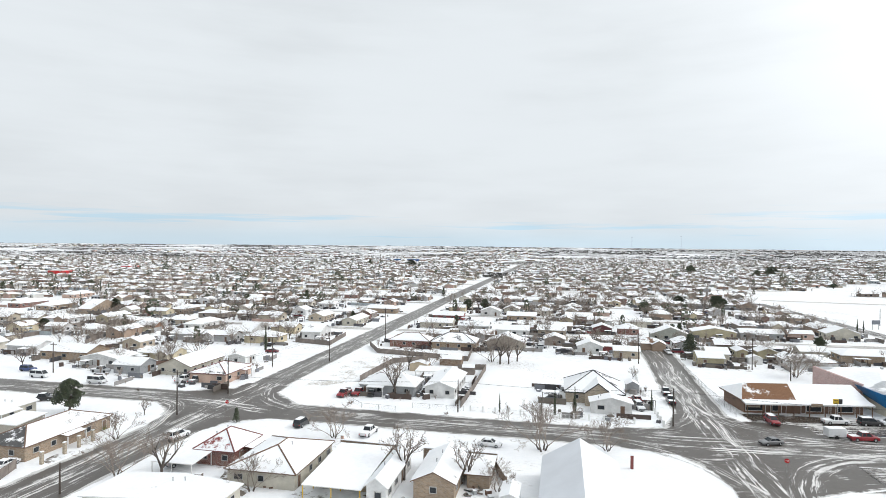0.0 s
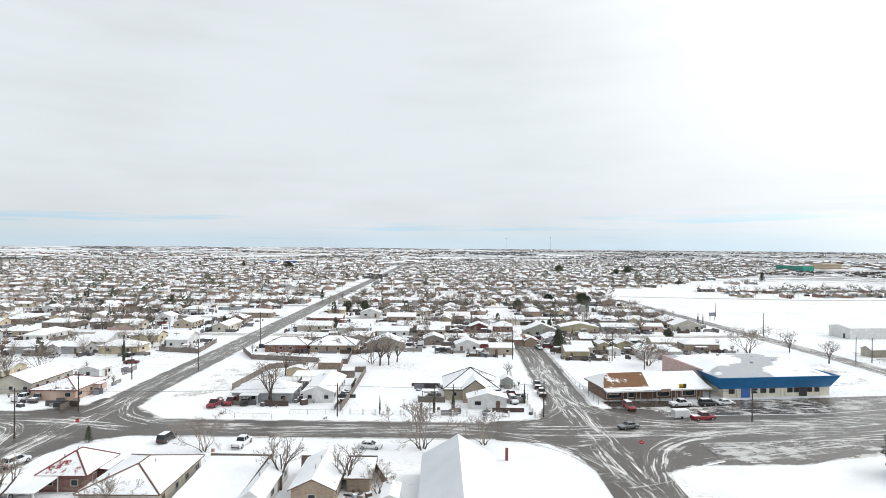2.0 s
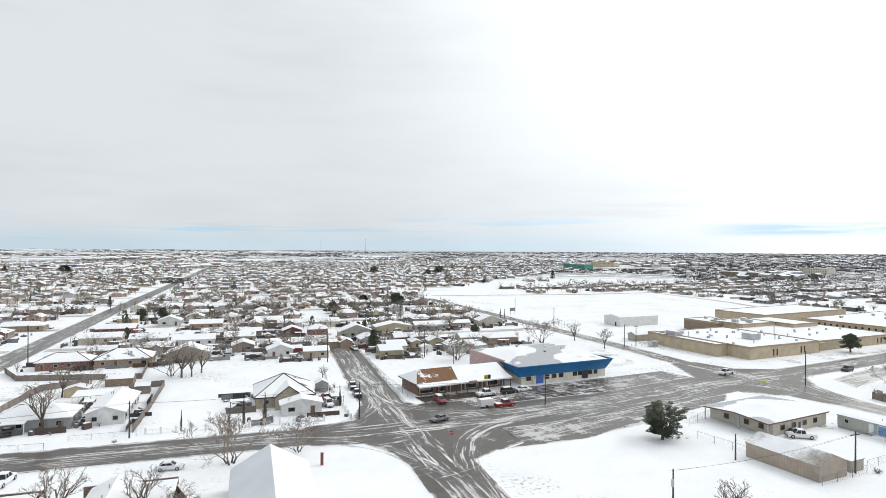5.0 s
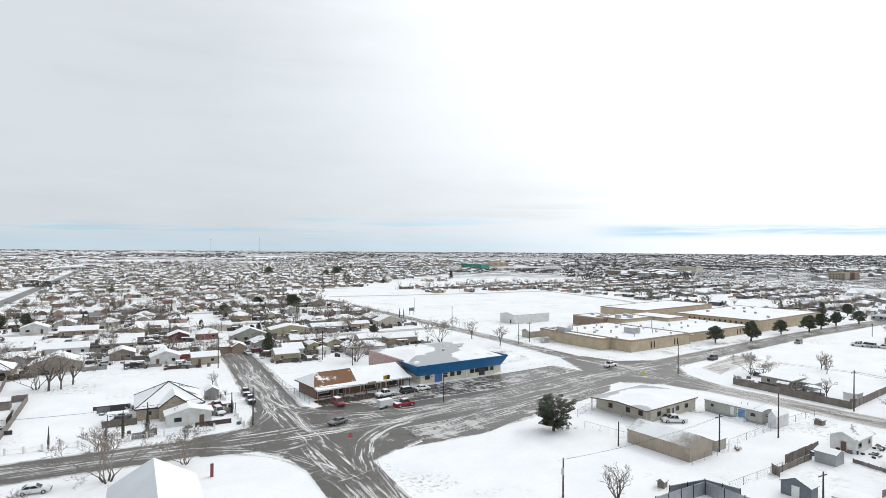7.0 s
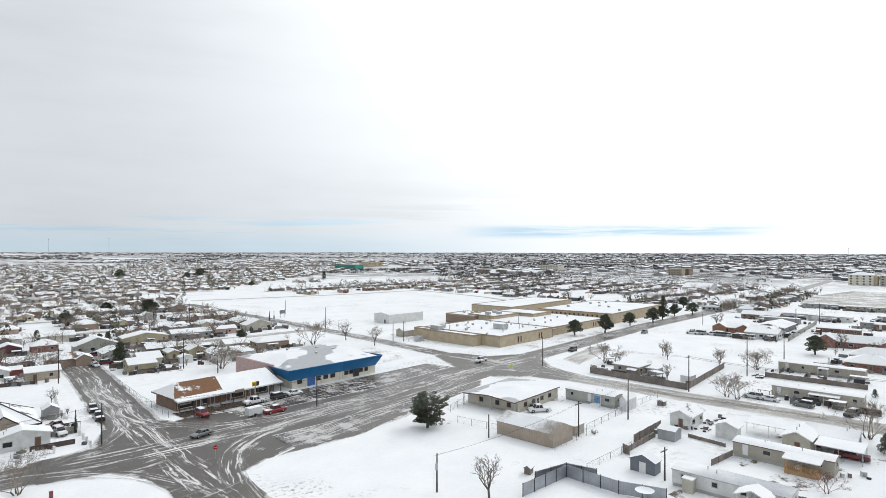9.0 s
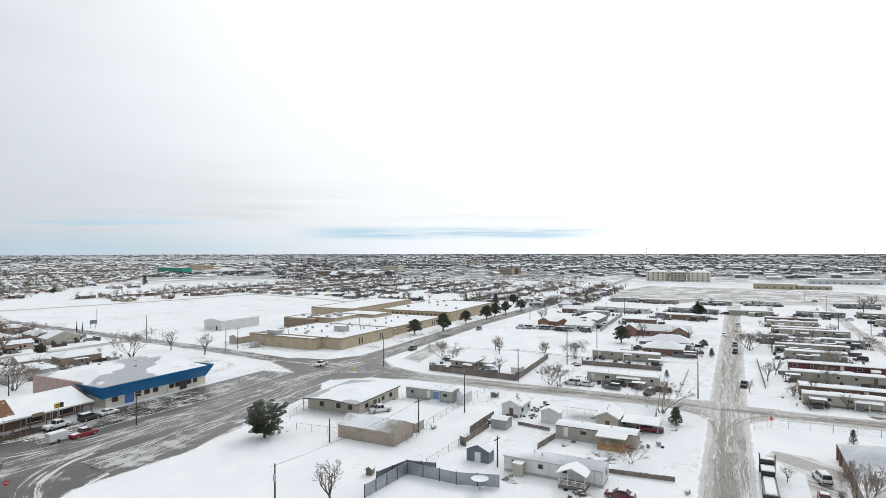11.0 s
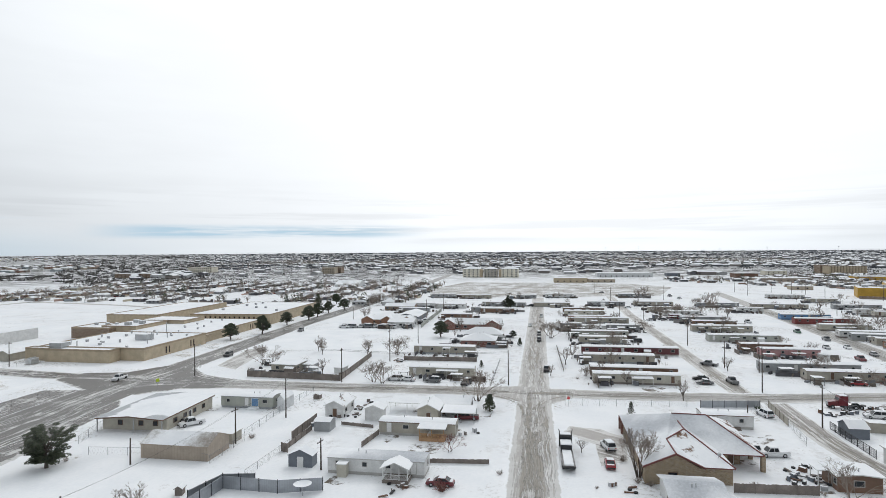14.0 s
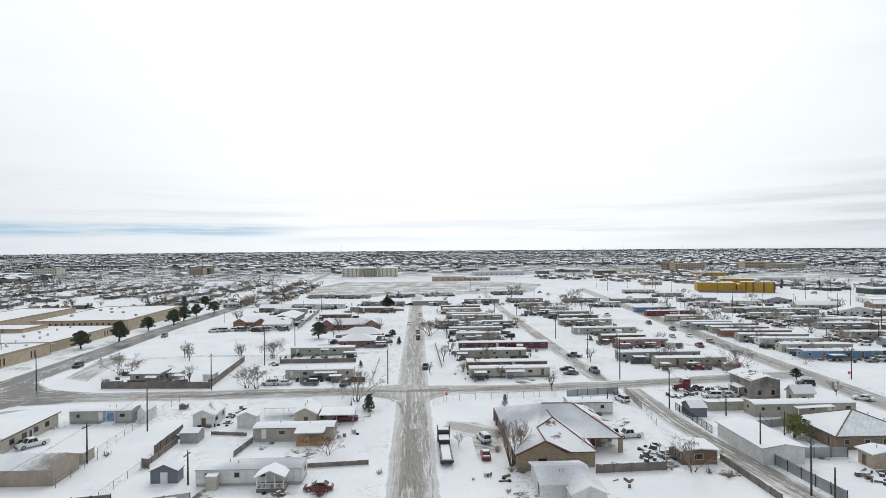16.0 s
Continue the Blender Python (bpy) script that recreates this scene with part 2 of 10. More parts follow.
def brick(name, color, mortar=(0.45, 0.42, 0.38)):
    m, n = material(name)
    co = n.add("TexCoord").outputs["Object"]
    sep = n.add("SeparateXYZ")
    n.put(sep.inputs[0], co)
    join = n.add("CombineXYZ")
    n.put(join.inputs[0], n.math("ADD", sep.outputs[0], sep.outputs[1]))
    n.put(join.inputs[1], sep.outputs[2])
    b = n.add("TexBrick")
    n.put(b.inputs["Vector"], join.outputs[0])
    b.inputs["Scale"].default_value = 1.0
    b.inputs["Brick Width"].default_value, b.inputs["Row Height"].default_value = 0.4, 0.14
    b.inputs["Mortar Size"].default_value = 0.012
    n.put(b.inputs["Color1"], tuple(c * 0.72 for c in color))
    n.put(b.inputs["Color2"], tuple(c * 1.25 for c in color))
    n.put(b.inputs["Mortar"], mortar)
    c = n.mix(n.math("MULTIPLY", n.noise(co, 0.5, 4), 0.35), b.outputs[0], tuple(c * 0.6 for c in color))
    n.surface(c, 0.85, normal=n.bump(b.outputs[1], 0.2, 0.01))
    return m


def siding(name, color, pitch=0.2, level=True, metal=0.0, rough=0.55):
    """Boards or ribbed sheet: fine dark laps, level or upright."""
    m, n = material(name)
    co = n.add("TexCoord").outputs["Object"]
    w = n.add("TexWave", wave_type="BANDS", bands_direction="Z" if level else "DIAGONAL", wave_profile="SAW")
    if level:
        n.put(w.inputs["Vector"], co)
    else:
        n.put(w.inputs["Vector"], n.stretch(co, 1, 1, 0))
    w.inputs["Scale"].default_value = 0.31 / pitch
    lap = n.step(w.outputs[1], 0.80, 1.0)
    stain = n.step(n.noise(co, 0.6, 5, 0.65), 0.35, 0.75)
    c = n.mix(stain, tuple(c * 0.84 for c in color), tuple(min(1, c * 1.08) for c in color))
    c = n.mix(n.math("MULTIPLY", lap, 0.35), c, tuple(c * 0.45 for c in color))
    n.surface(c, rough, metal, n.bump(w.outputs[1], 0.25, 0.02))
    return m


def roof_cover(name, color, bare, streaks=0.0, soft=0.08):
    """Snow on shingle; bare is how much of the shingle has come through."""
    m, n = material(name)
    co = n.place()
    snow, fine = snow_tone(n, co)
    patch = n.noise(co, 0.28 if not streaks else 0.07, 5, 0.62 if not streaks else 0.4)
    speck = n.noise(co, 1.5, 6, 0.75)
    v = n.math("ADD", n.math("MULTIPLY", patch, 0.72 + streaks), n.math("MULTIPLY", speck, 0.28 - streaks))
    f = n.step(v, 0.64 - bare * 0.30, 0.64 - bare * 0.30 + soft)
    thin = n.math("MULTIPLY", n.step(n.noise(co, 0.13, 4), 0.45, 0.75), 0.22)
    rows = n.add("TexWave", wave_type="BANDS", bands_direction="Z", wave_profile="SAW")
    n.put(rows.inputs["Vector"], co)
    rows.inputs["Scale"].default_value = 2.4
    c = n.mix(n.noise(co, 2.5, 4), tuple(c * 0.6 for c in color), tuple(c * 1.3 for c in color))
    if not streaks:
        c = n.mix(n.math("MULTIPLY", n.step(rows.outputs[1], 0.8, 1.0), 0.4), c, tuple(c * 0.4 for c in color))
    if bare < 0.2:
        f = n.math("MULTIPLY", f, 0.8)
    cover = n.mix(thin, snow, (0.58, 0.60, 0.63))
    n.surface(n.mix(f, cover, c), 0.85, normal=n.bump(fine, 0.25, 0.05), gloss=0.15)
    return m


def varied(name, colors, rough=0.75, per_island=False):
    """A palette from which each object, or each loose piece, takes one colour."""
    m, n = material(name)
    if per_island:
        r = n.add("NewGeometry").outputs["Random Per Island"]
    else:
        r = n.add("ObjectInfo").outputs["Random"]
    ramp = n.add("ValToRGB")
    ramp.color_ramp.interpolation = "CONSTANT"
    el = ramp.color_ramp.elements
    while len(el) < len(colors):
        el.new(0.5)
    for i, c in enumerate(colors):
        el[i].position = i / len(colors)
        el[i].color = (*c, 1)
    n.put(ramp.inputs[0], r)
    co = n.place()
    c = n.mix(n.step(n.noise(co, 0.7, 5), 0.35, 0.75), ramp.outputs[0], n.mix(0.3, ramp.outputs[0], 0.08))
    n.surface(c, rough, normal=n.bump(n.noise(co, 5, 3), 0.15, 0.02))
    return m


def glassy(name, color=(0.03, 0.035, 0.04), rough=0.08):
    m, n = material(name)
    co = n.place()
    c = n.mix(n.noise(co, 0.6, 2), tuple(v * 0.5 for v in color), tuple(v * 1.6 for v in color))
    n.surface(c, rough)
    n.tree.nodes["Principled BSDF"].inputs["Specular IOR Level"].default_value = 0.35
    return m


def dry_field():
    """A field of dead grass with snow lying between the stems."""
    m, n = material("dry_grass_field")
    co = n.place()
    snow, fine = snow_tone(n, co)
    v = n.math("ADD", n.math("MULTIPLY", n.noise(co, 0.05, 6, 0.7), 0.5), n.math("MULTIPLY", n.noise(co, 0.9, 5, 0.7), 0.5))
    grass = n.mix(n.noise(co, 0.3, 4), (0.27, 0.25, 0.225), (0.42, 0.39, 0.35))
    n.surface(n.mix(n.step(v, 0.42, 0.56), snow, grass), 0.9, normal=n.bump(fine, 0.3, 0.1), gloss=0.1)
    return m


def sparse_grass():
    """Snow through which dead grass shows in the middle of a lot, thinning out to its rims."""
    m, n = material("snow_with_dead_grass")
    co = n.place()
    edge = n.add("Attribute", attribute_name="edge").outputs["Fac"]
    snow, fine = snow_tone(n, co)
    v = n.math("ADD", n.math("MULTIPLY", n.noise(co, 0.12, 5, 0.65), 0.55), n.math("MULTIPLY", n.noise(co, 1.2, 6, 0.75), 0.45))
    v = n.math("SUBTRACT", v, n.math("MULTIPLY", edge, 0.22))
    grass = n.mix(n.noise(co, 2.0, 4), (0.24, 0.20, 0.15), (0.44, 0.40, 0.33))
    n.surface(n.mix(n.math("MULTIPLY", n.step(v, 0.49, 0.60), 0.8), snow, grass), 0.9, normal=n.bump(fine, 0.3, 0.1), gloss=0.1)
    return m


M = dict(
    sparse_grass=sparse_grass(),
    ground=snow_ground(),
    road=road_surface("slushy_asphalt", -0.055, tone=(0.086, 0.077, 0.067)),
    cross=road_surface("churned_crossing", -0.065, tone=(0.074, 0.065, 0.055), cross=0.3, blotch=0.6),
    lane=road_surface("snowy_lane", 0.02, tone=(0.26, 0.245, 0.225), slush=(0.66, 0.65, 0.63)),
    lot=road_surface("wet_parking_lot", 0.0, tone=(0.075, 0.063, 0.053), wet=0.26, blotch=0.85),
    track=road_surface("snowy_track", 0.06, tone=(0.24, 0.22, 0.20), slush=(0.74, 0.73, 0.71)),
    tracks=slush_tracks("slush_between_tracks", (0.80, 0.795, 0.78), (0.46, 0.45, 0.43), 0.505, 0.59),
    ruts=slush_tracks("dirty_wheel_ruts", (0.40, 0.375, 0.335), (0.24, 0.22, 0.19), 0.50, 0.57),
    mud=roof_cover("trodden_dirt_and_snow", (0.17, 0.145, 0.12), 0.52, 0.0, 0.10),
    snow=roof_cover("snow_layer", (0.3, 0.3, 0.3), 0.0),
    roof_grey=roof_cover("grey_shingle_snowed", (0.13, 0.125, 0.12), 0.06),
    roof_brown=roof_cover("brown_shingle_snowed", (0.20, 0.12, 0.08), 0.06),
    bare_grey=roof_cover("grey_shingle_half_bare", (0.10, 0.10, 0.10), 0.75),
    bare_brown=roof_cover("brown_shingle_half_bare", (0.22, 0.12, 0.07), 0.85),
    bare_red=roof_cover("red_roof_half_bare", (0.24, 0.05, 0.045), 0.42),
    some_brown=roof_cover("brown_shingle_patchy", (0.20, 0.12, 0.08), 0.38),
    some_grey=roof_cover("grey_shingle_patchy", (0.12, 0.12, 0.12), 0.38),
    barn_roof=roof_cover("tan_metal_roof_streaked", (0.33, 0.30, 0.27), 0.90, 0.1, 0.12),
    thin_snow=roof_cover("thin_snow_metal", (0.46, 0.48, 0.51), 0.95, 0.16, 0.3),
    # thin frost on sheet metal, greyed further for a slope turned from the sun
    frosted_shaded=plain("thin_frost_shaded_sheet_metal", (0.62, 0.645, 0.68), 0.55, vary=0.07, scale=0.8, bump=0.05),
    metal_roof=siding("white_ribbed_metal_roof", (0.80, 0.83, 0.86), 0.5, False, 0.0, 0.5),
    brick_tan=brick("tan_brick", (0.34, 0.25, 0.17)),
    brick_red=brick("red_brick", (0.21, 0.08, 0.062)),
    brick_pale=brick("pale_brick", (0.44, 0.37, 0.28)),
    brick_brown=brick("brown_brick", (0.22, 0.15, 0.10)),
    stone=brick("field_stone", (0.33, 0.25, 0.16), (0.5, 0.46, 0.4)),
    pink_brick=brick("pink_block", (0.50, 0.34, 0.32)),
    white_siding=siding("white_siding", (0.72, 0.72, 0.71)),
    grey_siding=siding("grey_siding", (0.35, 0.362, 0.372)),
    slate_siding=siding("slate_siding", (0.16, 0.18, 0.21)),
    tan_siding=siding("tan_siding", (0.42, 0.39, 0.33)),
    cream_siding=siding("cream_siding", (0.54, 0.51, 0.435)),
    green_siding=siding("pale_green_siding", (0.42, 0.43, 0.385)),
    yellow_siding=siding("yellow_siding", (0.46, 0.41, 0.27)),
    pink_siding=siding("pink_siding", (0.50, 0.28, 0.28)),
    peach=plain("peach_stucco", (0.50, 0.36, 0.29)),
    maroon_siding=siding("maroon_siding", (0.13, 0.04, 0.045)),
    brown_siding=siding("brown_siding", (0.20, 0.12, 0.08)),
    orange_siding=siding("orange_siding", (0.27, 0.14, 0.085)),
    blue_siding=siding("light_blue_siding", (0.15, 0.29, 0.50)),
    red_siding=siding("red_siding", (0.24, 0.06, 0.055)),
    tan_metal=siding("tan_ribbed_metal", (0.40, 0.335, 0.27), 0.3, False, 0.1, 0.45),
    white_metal=siding("white_ribbed_metal", (0.66, 0.67, 0.68), 0.3, False, 0.1, 0.45),
    grey_metal=siding("grey_corrugated_sheet", (0.40, 0.42, 0.45), 0.2, False, 0.6, 0.4),
    blue_band=siding("bright_blue_metal_fascia", (0.002, 0.165, 0.42), 0.4, False, 0.1, 0.4),
    cream=plain("cream_masonry", (0.66, 0.62, 0.52)),
    tan_block=plain("tan_masonry", (0.46, 0.38, 0.27)),
    tan_band=plain("dark_tan_parapet", (0.34, 0.27, 0.19)),
    mustard=plain("mustard_masonry", (0.42, 0.255, 0.035)),
    brown_panel=plain("brown_panel", (0.16, 0.09, 0.06)),
    trim=plain("white_trim", (0.74, 0.74, 0.73), 0.6),
    trim_win=plain("window_trim", (0.46, 0.45, 0.43), 0.6),
    trim_brown=plain("brown_trim", (0.15, 0.09, 0.06), 0.6),
    trim_red=plain("dark_red_trim", (0.17, 0.055, 0.05), 0.6),
    concrete=plain("concrete", (0.42, 0.41, 0.39), 0.85),
    wood=plain("weathered_wood", (0.20, 0.172, 0.152), 0.85, vary=0.35),
    wood_new=plain("fresh_wood", (0.42, 0.26, 0.14), 0.75, vary=0.3),
    pole=plain("creosote_pole", (0.075, 0.06, 0.05), 0.85, vary=0.3),
    steel=plain("galvanised_steel", (0.45, 0.46, 0.47), 0.4, 0.7),
    fence_steel=plain("weathered_fence_steel", (0.22, 0.225, 0.23), 0.5, 0.4),
    burnt=plain("scorched_weathered_boards", (0.22, 0.20, 0.18), 0.85, vary=0.75, scale=1.3),
    dark=plain("dark_paint", (0.03, 0.03, 0.033), 0.5),
    rubber=plain("tyre_rubber", (0.02, 0.02, 0.02), 0.8, vary=0.3),
    glass=glassy("window_glass"),
    bark=plain("grey_bark", (0.11, 0.092, 0.08), 0.9, vary=0.35, scale=4),
    twig=plain("bare_twigs", (0.27, 0.228, 0.195), 0.9, vary=0.3),
    twig_red=plain("reddish_twigs", (0.22, 0.11, 0.09), 0.9, vary=0.3),
    dry_field=dry_field(),
    leaf=varied("dark_evergreen_leaves", [(0.050, 0.068, 0.034), (0.070, 0.090, 0.046), (0.036, 0.050, 0.028), (0.088, 0.102, 0.056)], 0.6, True),
    leaf_pale=varied("yellow_green_leaves", [(0.26, 0.29, 0.09), (0.20, 0.23, 0.08), (0.32, 0.32, 0.13)], 0.6, True),
    scrub=varied("dry_brush", [(0.085, 0.080, 0.074), (0.13, 0.12, 0.11), (0.055, 0.054, 0.052)], 0.9, True),
    rust=plain("rusty_scrap", (0.16, 0.09, 0.06), 0.8, vary=0.4),
    red_paint=plain("red_sign_paint", (0.55, 0.02, 0.025), 0.4),
    yellow_paint=plain("yellow_sign_paint", (0.75, 0.50, 0.03), 0.4),
    lime=plain("lime_sign_paint", (0.55, 0.70, 0.03), 0.4),
    blue_paint=plain("blue_paint", (0.05, 0.14, 0.40), 0.5),
    teal=plain("teal_sheet", (0.03, 0.32, 0.26), 0.5),
    dark_green=plain("dark_green_panel", (0.05, 0.085, 0.065), 0.6),
    # brush palette with the blue-grey of distance haze mixed into its colours
    hazed_brush=varied("blue_hazed_brush", [(0.070, 0.078, 0.095), (0.11, 0.115, 0.13), (0.045, 0.052, 0.064)], 0.9, True),
    junk=varied("yard_junk", [(0.05, 0.05, 0.055), (0.15, 0.13, 0.11), (0.10, 0.10, 0.11), (0.30, 0.29, 0.28), (0.08, 0.055, 0.045), (0.20, 0.21, 0.23)], 0.8, True),
    east_far=varied("far_shop_and_house_walls", [(0.27, 0.275, 0.285), (0.14, 0.14, 0.15), (0.44, 0.44, 0.445), (0.11, 0.11, 0.12), (0.22, 0.195, 0.18)], 0.8, True),
    town_wall=varied("town_walls", [(0.57, 0.51, 0.41), (0.39, 0.29, 0.22), (0.72, 0.72, 0.72), (0.29, 0.17, 0.14),
                                    (0.46, 0.46, 0.46), (0.61, 0.53, 0.37), (0.27, 0.23, 0.20), (0.53, 0.39, 0.33), (0.69, 0.65, 0.57)]),
    town_far=varied("far_town_walls", [(0.46, 0.41, 0.33), (0.34, 0.26, 0.20), (0.62, 0.61, 0.58), (0.27, 0.17, 0.13),
                                       (0.42, 0.42, 0.42), (0.24, 0.205, 0.175), (0.46, 0.33, 0.28), (0.52, 0.47, 0.36), (0.36, 0.40, 0.42)], 0.8, True),
)


# ---- mesh helpers ----
class Geo:
    """Gathers corners and faces, each face with its material's slot, and links them as one mesh."""

    def __init__(self):
        self.v, self.f, self.m = [], [], []

    def poly(self, points, slot=0):
        k = len(self.v)
        self.v += [tuple(p) for p in points]
        self.f.append(tuple(range(k, k + len(points))))
        self.m.append(slot)

    def box(self, x, y, z, sx, sy, sz, turn=0.0, slot=0, top=1.0, top_slot=None):
        """A box standing on z, sx by sy by sz, its top drawn in by the factor top."""
        c, s = math.cos(turn), math.sin(turn)
        k = len(self.v)
        for h, w in ((0, 1.0), (sz, top)):
            for a, b in ((-1, -1), (1, -1), (1, 1), (-1, 1)):
                px, py = a * sx * w / 2, b * sy * w / 2
                self.v.append((x + px * c - py * s, y + px * s + py * c, z + h))
        for q in ((0, 3, 2, 1), (4, 5, 6, 7), (0, 1, 5, 4), (1, 2, 6, 5), (2, 3, 7, 6), (3, 0, 4, 7)):
            self.f.append(tuple(k + i for i in q))
            self.m.append(top_slot if top_slot is not None and q[0] == 4 else slot)

    def stick(self, a, b, ra, rb, sides=6, slot=0, caps=True):
        """A tapered round bar from a to b."""
        a, b = Vector(a), Vector(b)
        d = (b - a).normalized()
        u = d.orthogonal().normalized()
        w = d.cross(u)
        k = len(self.v)
        for p, r in ((a, ra), (b, rb)):
            for i in range(sides):
                t = 2 * math.pi * i / sides
                self.v.append(tuple(p + (u * math.cos(t) + w * math.sin(t)) * r))
        for i in range(sides):
            j = (i + 1) % sides
            self.f.append((k + i, k + j, k + sides + j, k + sides + i))
            self.m.append(slot)
        if caps:
            self.f.append(tuple(k + sides - 1 - i for i in range(sides)))
            self.f.append(tuple(k + sides + i for i in range(sides)))
            self.m += [slot, slot]

    def shell(self, tops, thick, slots, side):
        """A roof: top faces given as lists of corners, closed below by the same faces lower down, with an edge round them."""
        k0 = len(self.v)
        index, edges = {}, {}
        for face in tops:
            for p in face:
                p = tuple(round(c, 4) for c in p)
                if p not in index:
                    index[p] = len(self.v)
                    self.v.append(p)
        n = len(self.v) - k0
        self.v += [(x, y, z - thick) for x, y, z in self.v[k0:k0 + n]]
        for face, slot in zip(tops, slots):
            ids = [index[tuple(round(c, 4) for c in p)] for p in face]
            self.f.append(tuple(ids))
            self.m.append(slot)
            self.f.append(tuple(i + n for i in reversed(ids)))
            self.m.append(side)
            for i, j in zip(ids, ids[1:] + ids[:1]):
                edges[(i, j)] = True
        for i, j in edges:
            if (j, i) not in edges:
                self.f.append((j, i, i + n, j + n))
                self.m.append(side)

    def mesh(self, name, mats, smooth=False):
        me = bpy.data.meshes.new(name)
        me.from_pydata(self.v, [], self.f)
        for mat in mats:
            me.materials.append(M[mat] if isinstance(mat, str) else mat)
        me.polygons.foreach_set("material_index", self.m)
        if smooth:
            me.polygons.foreach_set("use_smooth", [True] * len(self.f))
        me.update()
        return me


def part(name, geo, mats, parent, label="", at=None, smooth=False):
    """One mesh object under a thing or a part."""
    me = geo if isinstance(geo, bpy.types.Mesh) else geo.mesh(name, mats if isinstance(mats, (list, tuple)) else [mats], smooth)
    ob = new(name, me)
    ob.parent = parent
    if at is not None:
        ob.matrix_basis = at
    return tagged(ob, label)


def thing(name, at, label, category, group=""):
    e = new(name)
    e.empty_display_size = 0.3
    e.matrix_basis = at
    return tagged(e, label, category, group)


shared = {}


def once(key, make):
    """A mesh that alike parts share."""
    if key not in shared:
        shared[key] = make()
    return shared[key]


# ---- ground and roads ----
def build_ground():
    """One sheet of snow to the horizon, which rises a little far out."""
    rings = [0, 60, 120, 180, 240, 320, 420, 560, 760, 1000, 1400, 1900, 2500, 3100, 3700, 4300, 4880]
    g = Geo()
    n = 96
    for i, r in enumerate(rings):
        for j in range(n):
            a = 2 * math.pi * j / n
            x, y = r * math.cos(a), r * math.sin(a)
            lift = max(0.0, (r - 2300) / 2580) ** 1.3 * 20.5
            if r > 900:
                lift += (noise.noise((x * 0.0012, y * 0.0012, 3.0))) * min(2.2, (r - 900) * 0.0012)
            g.v.append((x, y, lift))
    for i in range(len(rings) - 1):
        for j in range(n):
            k = (j + 1) % n
            g.f.append((i * n + j, (i + 1) * n + j, (i + 1) * n + k, i * n + k))
            g.m.append(0)
    tagged(new("ground", g.mesh("ground", ["ground"], True)), "snow-covered flat ground with dead grass showing", "ground", kind="structure")


build_ground()


def paved(name, corners, rim, mat, label, z, along=0.0, open_sides=()):
    """A paved patch: corners in order; snow creeps in over the rim but for the open sides. along: the way the tracks run, in degrees."""
    n = len(corners)
    outer, edge_of = [], []
    for i in range(n):
        p, q = Vector(corners[i]), Vector(corners[(i + 1) % n])
        outer.append(p)
        edge_of.append(1.0)
        if i in open_sides:
            d = (q - p).length
            t = min(0.45, rim / d)
            outer += [p.lerp(q, t), p.lerp(q, 1 - t)]
            edge_of += [0.0, 0.0]
    area = sum(p.x * q.y - q.x * p.y for p, q in zip(outer, outer[1:] + outer[:1]))
    if area < 0:
        outer.reverse()
        edge_of.reverse()
    n = len(outer)
    mid = sum(outer, Vector((0, 0))) / n
    inner = [p.lerp(mid, min(0.6, 1.3 * rim / max((mid - p).length, 0.1))) if e else p.lerp(mid, 0.02) for p, e in zip(outer, edge_of)]
    me = bpy.data.meshes.new(name)
    pts = [(p.x, p.y, z) for p in outer] + [(p.x, p.y, z) for p in inner] + [(mid.x, mid.y, z)]
    faces = []
    for i in range(n):
        j = (i + 1) % n
        faces += [(i, j, n + j, n + i), (n + i, n + j, 2 * n)]
    me.from_pydata(pts, [], faces)
    me.attributes.new("edge", "FLOAT", "POINT").data.foreach_set("value", edge_of + [0.0] * (n + 1))
    uv = me.uv_layers.new(name="UVMap")
    c, s = math.cos(radians(along)), math.sin(radians(along))
    for loop in me.loops:
        x, y, _ = me.vertices[loop.vertex_index].co
        uv.data[loop.index].uv = (x * c + y * s, -x * s + y * c)
    me.materials.append(M[mat])
    return tagged(new(name, me), label, name.split("_")[0], kind="structure")


def street(name, path, width, mat, label, z, rim=2.2):
    """A road along a line of points, with snow-drifted edges; UV runs along it."""
    me = bpy.data.meshes.new(name)
    pts = [Vector(p) for p in path]
    pts[0] += (pts[0] - pts[1]).normalized() * 3.0     # the ends run in under the crossings
    pts[-1] += (pts[-1] - pts[-2]).normalized() * 3.0
    rows, run, lengths = [], 0.0, []
    for i, p in enumerate(pts):
        d = (pts[min(i + 1, len(pts) - 1)] - pts[max(i - 1, 0)]).normalized()
        side = Vector((-d.y, d.x))
        if i:
            run += (p - pts[i - 1]).length
        lengths.append(run)
        h = width / 2
        for off in (-h, -h + rim, 0.0, h - rim, h):
            rows.append((p.x + side.x * off, p.y + side.y * off, z))
    faces = []
    for i in range(len(pts) - 1):
        for j in range(4):
            a = i * 5 + j
            faces.append((a + 1, a, a + 5, a + 6))
    me.from_pydata(rows, [], [tuple(reversed(f)) for f in faces] if (Vector(faces and (0, 0, 1)).z < 0) else faces)
    edge = me.attributes.new("edge", "FLOAT", "POINT")
    uv = me.uv_layers.new(name="UVMap")
    vals = (1.0, 0.0, 0.0, 0.0, 1.0)
    edge.data.foreach_set("value", [vals[i % 5] for i in range(len(rows))])
    offs = (-width / 2, -width / 2 + rim, 0.0, width / 2 - rim, width / 2)
    for loop in me.loops:
        uv.data[loop.index].uv = (lengths[loop.vertex_index // 5], offs[loop.vertex_index % 5])
    me.materials.append(M[mat])
    bm = bmesh.new()
    bm.from_mesh(me)
    for f in bm.faces:
        if f.normal.z < 0:
            f.normal_flip()
